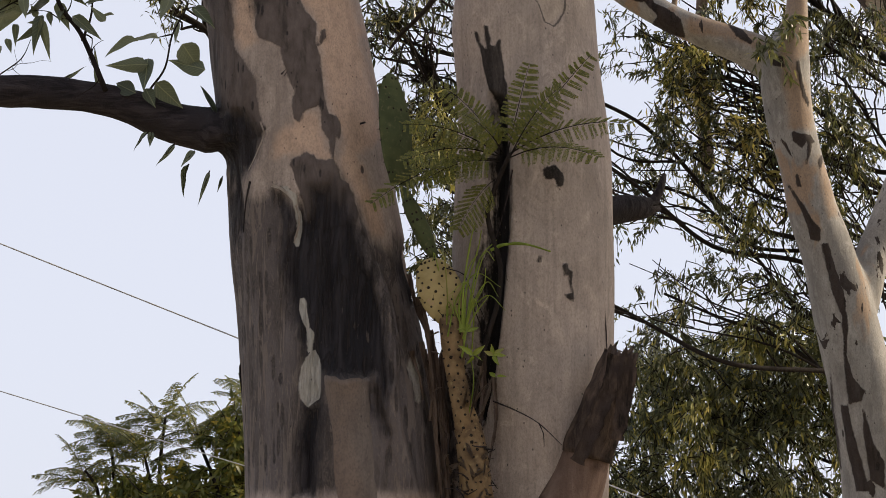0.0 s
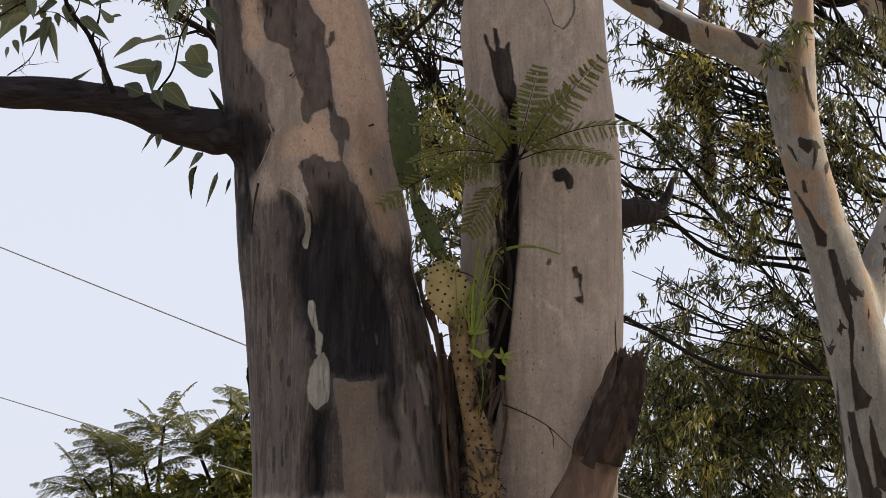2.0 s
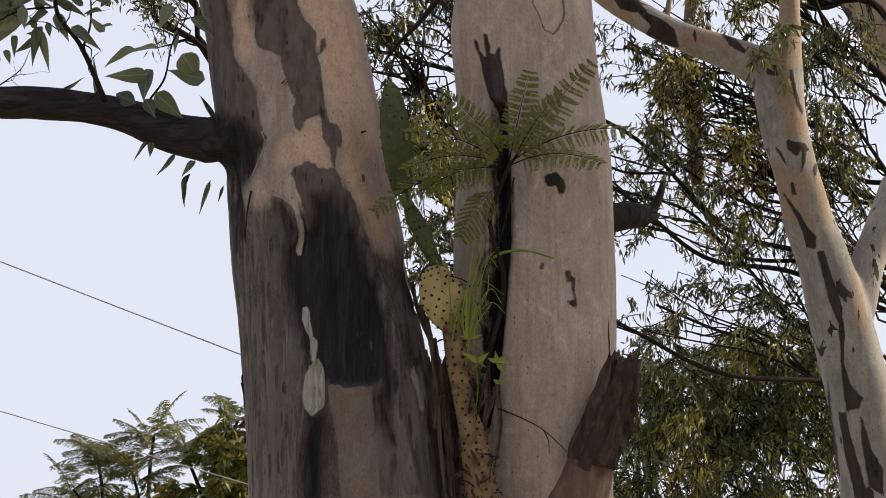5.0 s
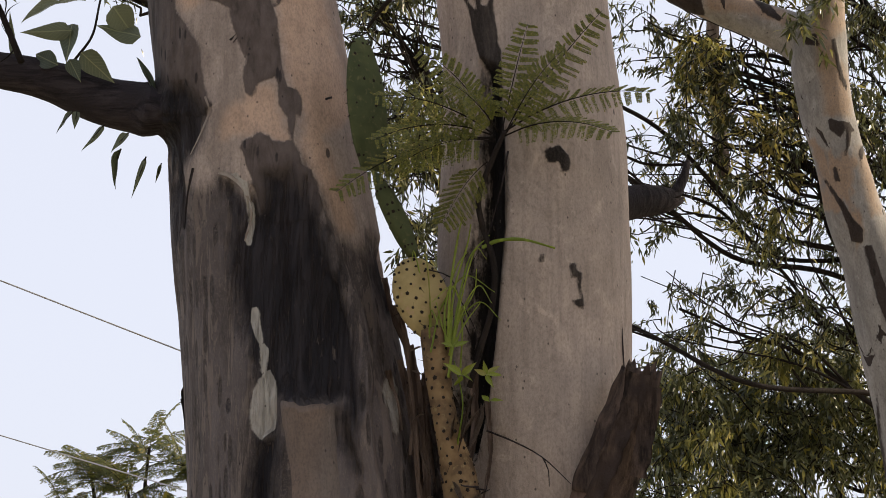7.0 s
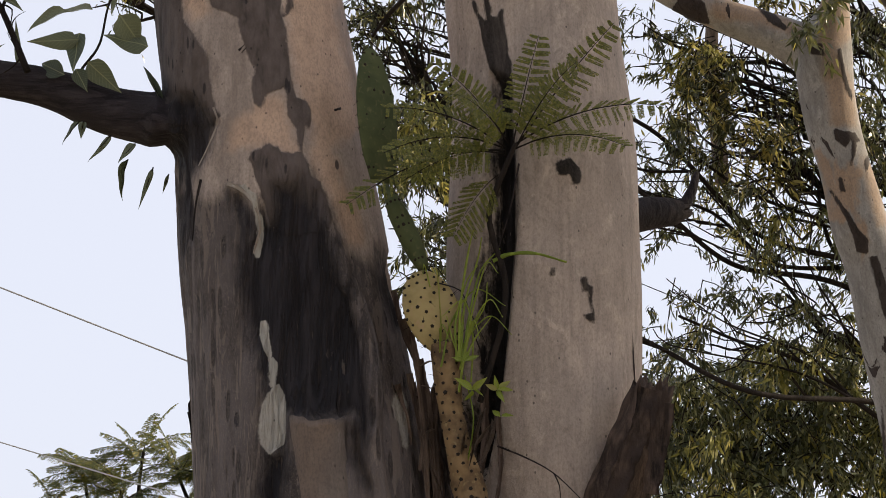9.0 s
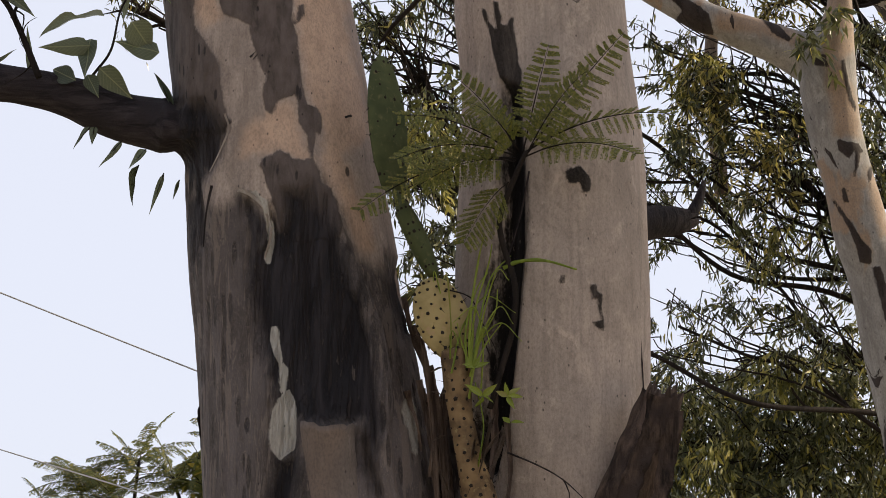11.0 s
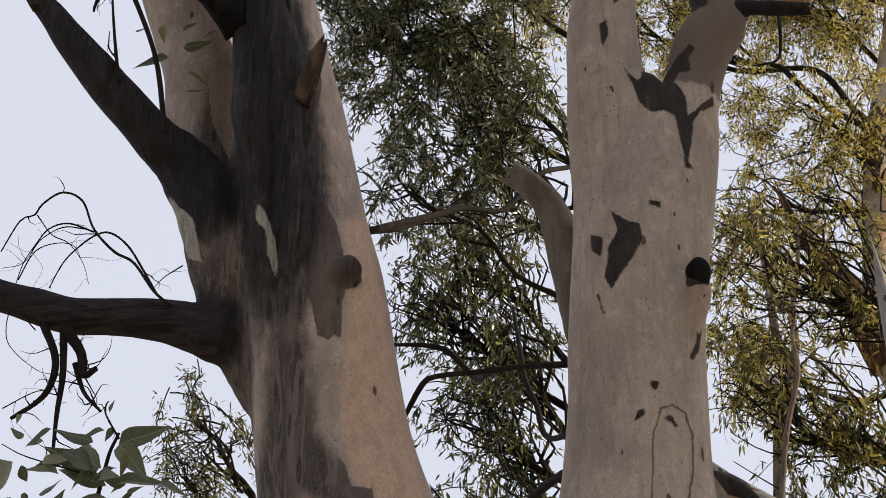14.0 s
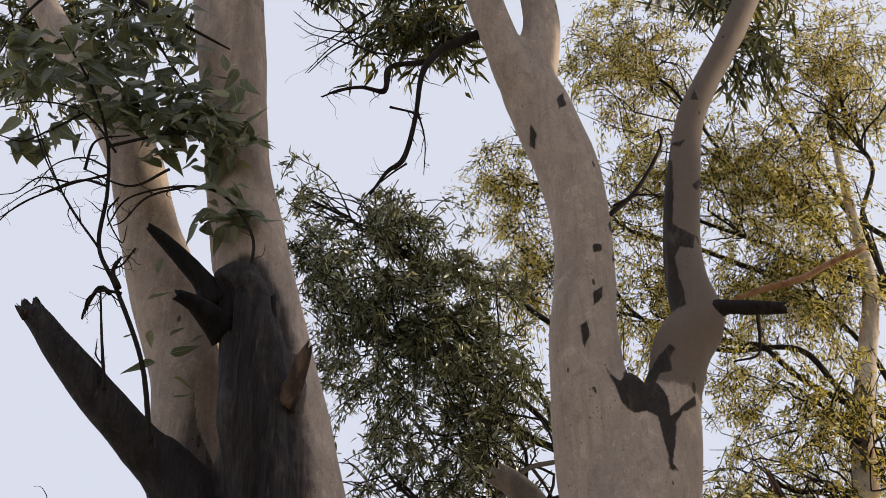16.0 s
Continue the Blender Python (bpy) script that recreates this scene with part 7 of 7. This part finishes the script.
# ---- trees behind ----
gum_tree([
    (3.90, 12.00, 7.25, 0.35, 0.60, 0.54, 30),
    (3.27, 12.00, 7.35, 0.45, 0.60, 0.25, 16),
    (-0.64, 11.00, 6.72, 0.41, 0.50, 0.41, 14),
    (-0.27, 11.00, 6.09, 0.36, 0.60, 0.49, 20),
    (-0.09, 11.00, 5.03, 0.26, 0.60, 0.52, 34),
    (1.77, 12.00, 7.18, 0.30, 0.50, 0.39, 8),
    (2.35, 12.00, 6.92, 0.49, 0.80, 0.44, 22),
    (2.07, 12.00, 6.13, 0.53, 0.80, 0.24, 24),
    (3.01, 12.00, 6.45, 0.53, 0.80, 0.53, 34),
    (2.43, 12.00, 5.43, 0.76, 0.80, 0.33, 20),
    (2.87, 12.00, 4.84, 0.70, 0.80, 0.38, 27),
    (1.97, 12.00, 4.65, 0.37, 0.80, 0.42, 16),
    (3.72, 12.00, 6.77, 0.29, 0.80, 0.59, 27),
    (3.34, 12.00, 5.53, 0.29, 0.80, 0.48, 18),
    (3.62, 12.00, 5.95, 0.42, 0.60, 0.55, 29),
    (3.70, 12.00, 5.10, 0.42, 0.60, 0.50, 24),
    (1.60, 12.00, 5.75, 0.45, 0.60, 0.28, 13),
], (5.3, 12.2), 9.0, LEAF_BACK, (0.088, 0.02), 44, "eucalyptus with hanging dark green leaves against the sky", 51, 0.06, droop=1.0, forks=9)
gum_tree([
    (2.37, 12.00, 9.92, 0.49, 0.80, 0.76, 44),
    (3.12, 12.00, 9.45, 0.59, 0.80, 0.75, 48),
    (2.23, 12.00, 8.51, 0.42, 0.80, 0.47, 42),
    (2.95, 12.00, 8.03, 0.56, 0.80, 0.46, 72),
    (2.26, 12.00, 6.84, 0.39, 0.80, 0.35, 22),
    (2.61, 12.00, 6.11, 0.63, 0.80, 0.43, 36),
], (5.8, 12.6), 11.0, LEAF_WARM, (0.105, 0.022), 34, "eucalyptus with leaves coloured brownish as if sunlit", 59, 0.06, forks=24, bough=0.05)
gum_tree([
    (-0.29, 11.00, 9.35, 0.65, 0.70, 0.45, 69),
    (-0.70, 11.00, 8.79, 0.39, 0.60, 0.34, 30),
    (-0.06, 11.00, 8.48, 0.39, 0.70, 0.49, 54),
    (-0.27, 11.00, 7.89, 0.53, 0.60, 0.29, 39),
    (-0.05, 11.00, 7.25, 0.28, 0.60, 0.42, 24),
    (-0.44, 11.00, 6.80, 0.28, 0.60, 0.28, 18),
    (-0.18, 11.00, 5.80, 0.45, 0.60, 0.35, 26),
], (0.75, 11.4), 12.0, LEAF_BACK, (0.09, 0.02), 38, "tall eucalyptus with thin open crown", 52, 0.06, lean=0.7, forks=30, bough=0.045, droop=0.9)
shady = gum_tree([
    (2.05, 13.00, 4.07, 0.45, 0.70, 0.55, 76),
    (2.96, 13.50, 4.16, 0.67, 0.90, 0.67, 128),
    (3.61, 13.00, 4.17, 0.55, 0.90, 0.70, 119),
    (2.56, 13.00, 3.28, 1.27, 1.00, 0.69, 204),
    (4.04, 13.00, 3.38, 0.74, 1.00, 0.98, 94),
    (1.57, 13.00, 2.89, 0.97, 1.00, 0.73, 68),
], (5.6, 13.4), 5.0, LEAF_LOW, (0.095, 0.022), 50, "dense dark green leafy tree in shade", 53, 0.07, bough=0.03, droop=0.9, forks=14)
# clumps painted bright to look sunlit among the shaded leaves
(v, t), twigs = foliage([
    (2.19, 11.90, 3.64, 0.12, 0.25, 0.12, 9),
    (2.08, 11.60, 6.80, 0.2, 0.25, 0.14, 12),
    (2.76, 11.60, 5.32, 0.16, 0.25, 0.14, 9),
    (2.80, 11.90, 4.33, 0.2, 0.25, 0.14, 10),
    (2.25, 11.90, 3.21, 0.16, 0.25, 0.1, 7),
    (3.48, 11.60, 4.47, 0.15, 0.25, 0.2, 8),
    (-0.12, 10.40, 5.66, 0.2, 0.2, 0.35, 22),
], 30, 0.095, 0.022, np.random.default_rng(47), 0.22, 1.0)
tagged(part("sunlit_leaves", quick_mesh("sunlit_leaves", v, t, LEAF_SUNLIT), shady, "clumps of leaves coloured yellow-green as if sunlit"), kind="stuff")
bv, bf = joined([tube_data(w, sides=3, step=0.3) for w in twigs])
tagged(part("twig_work", mesh_from("twig_work", bv, bf, BARK_TWIG), shady), kind="stuff")
gum_tree([
    (-0.79, 9.50, 11.56, 0.62, 0.60, 0.46, 88),
    (-1.04, 9.50, 10.71, 0.59, 0.70, 0.59, 110),
    (-0.31, 9.50, 10.67, 0.59, 0.70, 0.59, 104),
    (-0.52, 9.50, 9.83, 0.84, 0.70, 0.52, 70),
    (0.04, 9.50, 9.69, 0.42, 0.60, 0.56, 55),
    (-0.89, 9.50, 9.11, 0.50, 0.60, 0.41, 18),
    (-0.13, 9.50, 8.98, 0.58, 0.60, 0.31, 33),
    (-1.64, 9.50, 12.18, 0.26, 0.40, 0.26, 13),
    (-1.51, 9.50, 11.39, 0.25, 0.40, 0.41, 22),
], (0.7, 9.8), 12.0, LEAF_MID, (0.088, 0.018), 54, "eucalyptus with a rounded grey-green crown", 54, 0.08, lean=0.5, forks=14)
gum_tree([
    (-2.22, 8.50, 6.57, 0.19, 0.30, 0.34, 12),
    (-1.99, 8.50, 6.31, 0.18, 0.30, 0.26, 10),
    (-2.20, 8.50, 6.12, 0.15, 0.30, 0.22, 7),
    (-2.00, 8.50, 5.95, 0.15, 0.30, 0.11, 4),
], (-0.75, 9.0), 6.2, LEAF_BACK, (0.062, 0.012), 60, "young eucalyptus with sparse hanging twigs", 55, 0.03, lean=-0.75, rise=0.1)
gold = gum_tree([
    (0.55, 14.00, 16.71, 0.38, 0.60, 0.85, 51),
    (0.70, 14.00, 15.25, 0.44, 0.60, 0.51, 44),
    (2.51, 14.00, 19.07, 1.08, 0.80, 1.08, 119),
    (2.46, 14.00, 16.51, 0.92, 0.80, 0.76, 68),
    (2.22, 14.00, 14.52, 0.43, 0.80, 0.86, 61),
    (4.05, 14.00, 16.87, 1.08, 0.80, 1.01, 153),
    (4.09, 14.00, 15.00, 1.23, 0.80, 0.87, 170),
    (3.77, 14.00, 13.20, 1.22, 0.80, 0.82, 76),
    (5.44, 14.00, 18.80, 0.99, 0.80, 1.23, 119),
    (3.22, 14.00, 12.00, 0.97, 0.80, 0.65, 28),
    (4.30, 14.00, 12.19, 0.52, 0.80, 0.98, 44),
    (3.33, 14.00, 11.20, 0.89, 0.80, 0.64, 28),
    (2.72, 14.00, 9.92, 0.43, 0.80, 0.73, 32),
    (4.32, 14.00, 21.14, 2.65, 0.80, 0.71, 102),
], (5.4, 14.4), 17.0, LEAF_GOLD, (0.085, 0.018), 100, "tall eucalyptus with leaves coloured yellow-green as if sunlit", 56, 0.12, forks=15, bough=0.045, spread=0.5)
tube("trunk", [
    (6.10, 14.0, -0.2, 0.34),
    (5.95, 14.0, 4.40, 0.31),
    (5.20, 13.95, 7.60, 0.29),
    (4.35, 13.9, 9.30, 0.26),
    (4.13, 13.95, 10.30, 0.20),
    (4.20, 14.0, 10.75, 0.155),
    (4.34, 14.0, 11.713, 0.148),
    (4.522, 14.0, 12.67, 0.139),
    (4.748, 14.0, 13.513, 0.122),
    (5.05, 14.0, 14.763, 0.1),
    (5.16, 14.2, 16.474, 0.06),
    (5.307, 14.3, 18.284, 0.033),
    (5.841, 14.4, 20.441, 0.013),
], BARK_GOLD, gold, "pale orange-tinted stem", sides=24, step=0.1, rough=0.06, seed=57)
tube("limb", [
    (4.12, 13.9, 9.60, 0.2),
    (3.95, 13.9, 10.25, 0.19),
    (3.74, 13.9, 10.738, 0.145),
    (3.537, 13.9, 11.11, 0.1),
    (3.385, 13.9, 11.412, 0.06),
    (3.25, 13.9, 11.9, 0.03),
], BARK_RUST, gold, "rusty brown limb with flaking bark", sides=20, step=0.08, rough=0.14, seed=58)
for rows in ([
    (2.70, 13.5, 6.3, 0.075),
    (2.65, 13.5, 7.5, 0.068),
    (2.714, 13.5, 8.267, 0.06),
    (2.791, 13.5, 8.770, 0.06),
    (2.995, 13.5, 9.417, 0.05),
    (2.886, 13.5, 9.756, 0.046),
    (2.878, 13.5, 10.236, 0.042),
    (2.889, 13.5, 10.800, 0.036),
    (2.907, 13.5, 11.381, 0.02),
], [
    (2.98, 13.5, 9.38, 0.046),
    (3.071, 13.5, 9.683, 0.043),
    (3.084, 13.5, 10.057, 0.036),
    (3.223, 13.5, 10.647, 0.024),
    (3.30, 13.5, 11.2, 0.01),
]):
    tube("limb", rows, BARK_OLD, gold, "slender crooked sunlit stem", sides=12, step=0.06, rough=0.12, seed=59)
# ---- feathery trees far off ----
far_rng = np.random.default_rng(71)
tops = [
    (-4.10, 21.00, 4.82, 0.75),
    (-4.92, 21.00, 4.49, 0.60),
    (-2.75, 20.00, 4.87, 0.60),
    (-3.53, 20.50, 4.50, 0.85),
    (-5.24, 21.00, 4.01, 0.70),
    (-4.31, 20.60, 4.19, 0.80),
    (-3.05, 20.20, 4.54, 0.60),
]
for foot, mine in (((-4.2, 21.2), (0, 1, 4, 5)), ((-2.9, 20.2), (2, 3, 6))):
    jac = thing("jacaranda_tree", (*foot, 0), "distant jacaranda with feathery yellow-green fronds", "tree", "feathery trees in the distance")
    tube("trunk", [(*foot, -0.2, 0.16), (foot[0] + 0.05, foot[1], 1.6, 0.12), (foot[0], foot[1], 3.2, 0.08)], BARK_DARK, jac, sides=12, step=0.2, rough=0.08, seed=72)
    wood, lv, lt, k = [], [], [], 0
    for i in mine:
        x, y, z, r = tops[i]
        wood.append(tube_data(wander((foot[0], foot[1], 2.6), (x, y, z), 0.05, 0.02, far_rng, 0.08), sides=6, step=0.2))
        for j in range(15):
            a = j * 2.4 + far_rng.random()
            up = far_rng.uniform(-0.35, 0.75)
            base = np.array((x, y, z + far_rng.uniform(-0.25, 0.1)))
            tip = base + r * far_rng.uniform(0.8, 1.15) * unit(np.array((math.cos(a), 0.5 * math.sin(a), up)))
            v1, f1, v2, t2 = frond_data(base, tip, 0.1, (0.0, -0.5, 0.9), 14, 0.15, 7, 0.034, far_rng)
            wood.append((v1, f1))
            lv.append(v2)
            lt.append(t2 + k)
            k += len(v2)
    bv, bf = joined(wood)
    tagged(part("branchwork", mesh_from("branchwork", bv, bf, BARK_TWIG), jac), kind="stuff")
    tagged(part("crown", quick_mesh("crown", np.vstack(lv), np.vstack(lt), LEAF_JAC), jac), kind="stuff")
gum_tree([
    (-3.57, 20.50, 3.61, 1.29, 1.00, 0.48, 120),
    (-2.82, 20.00, 4.43, 0.40, 0.60, 0.48, 50),
    (-4.64, 21.00, 3.58, 0.91, 0.80, 0.41, 60),
    (-2.71, 20.00, 3.64, 0.47, 0.80, 0.71, 60),
], (-3.2, 20.6), 3.0, LEAF_JAC, (0.16, 0.06), 26, "low bushy tree with yellow-green leaves", 73, 0.06)
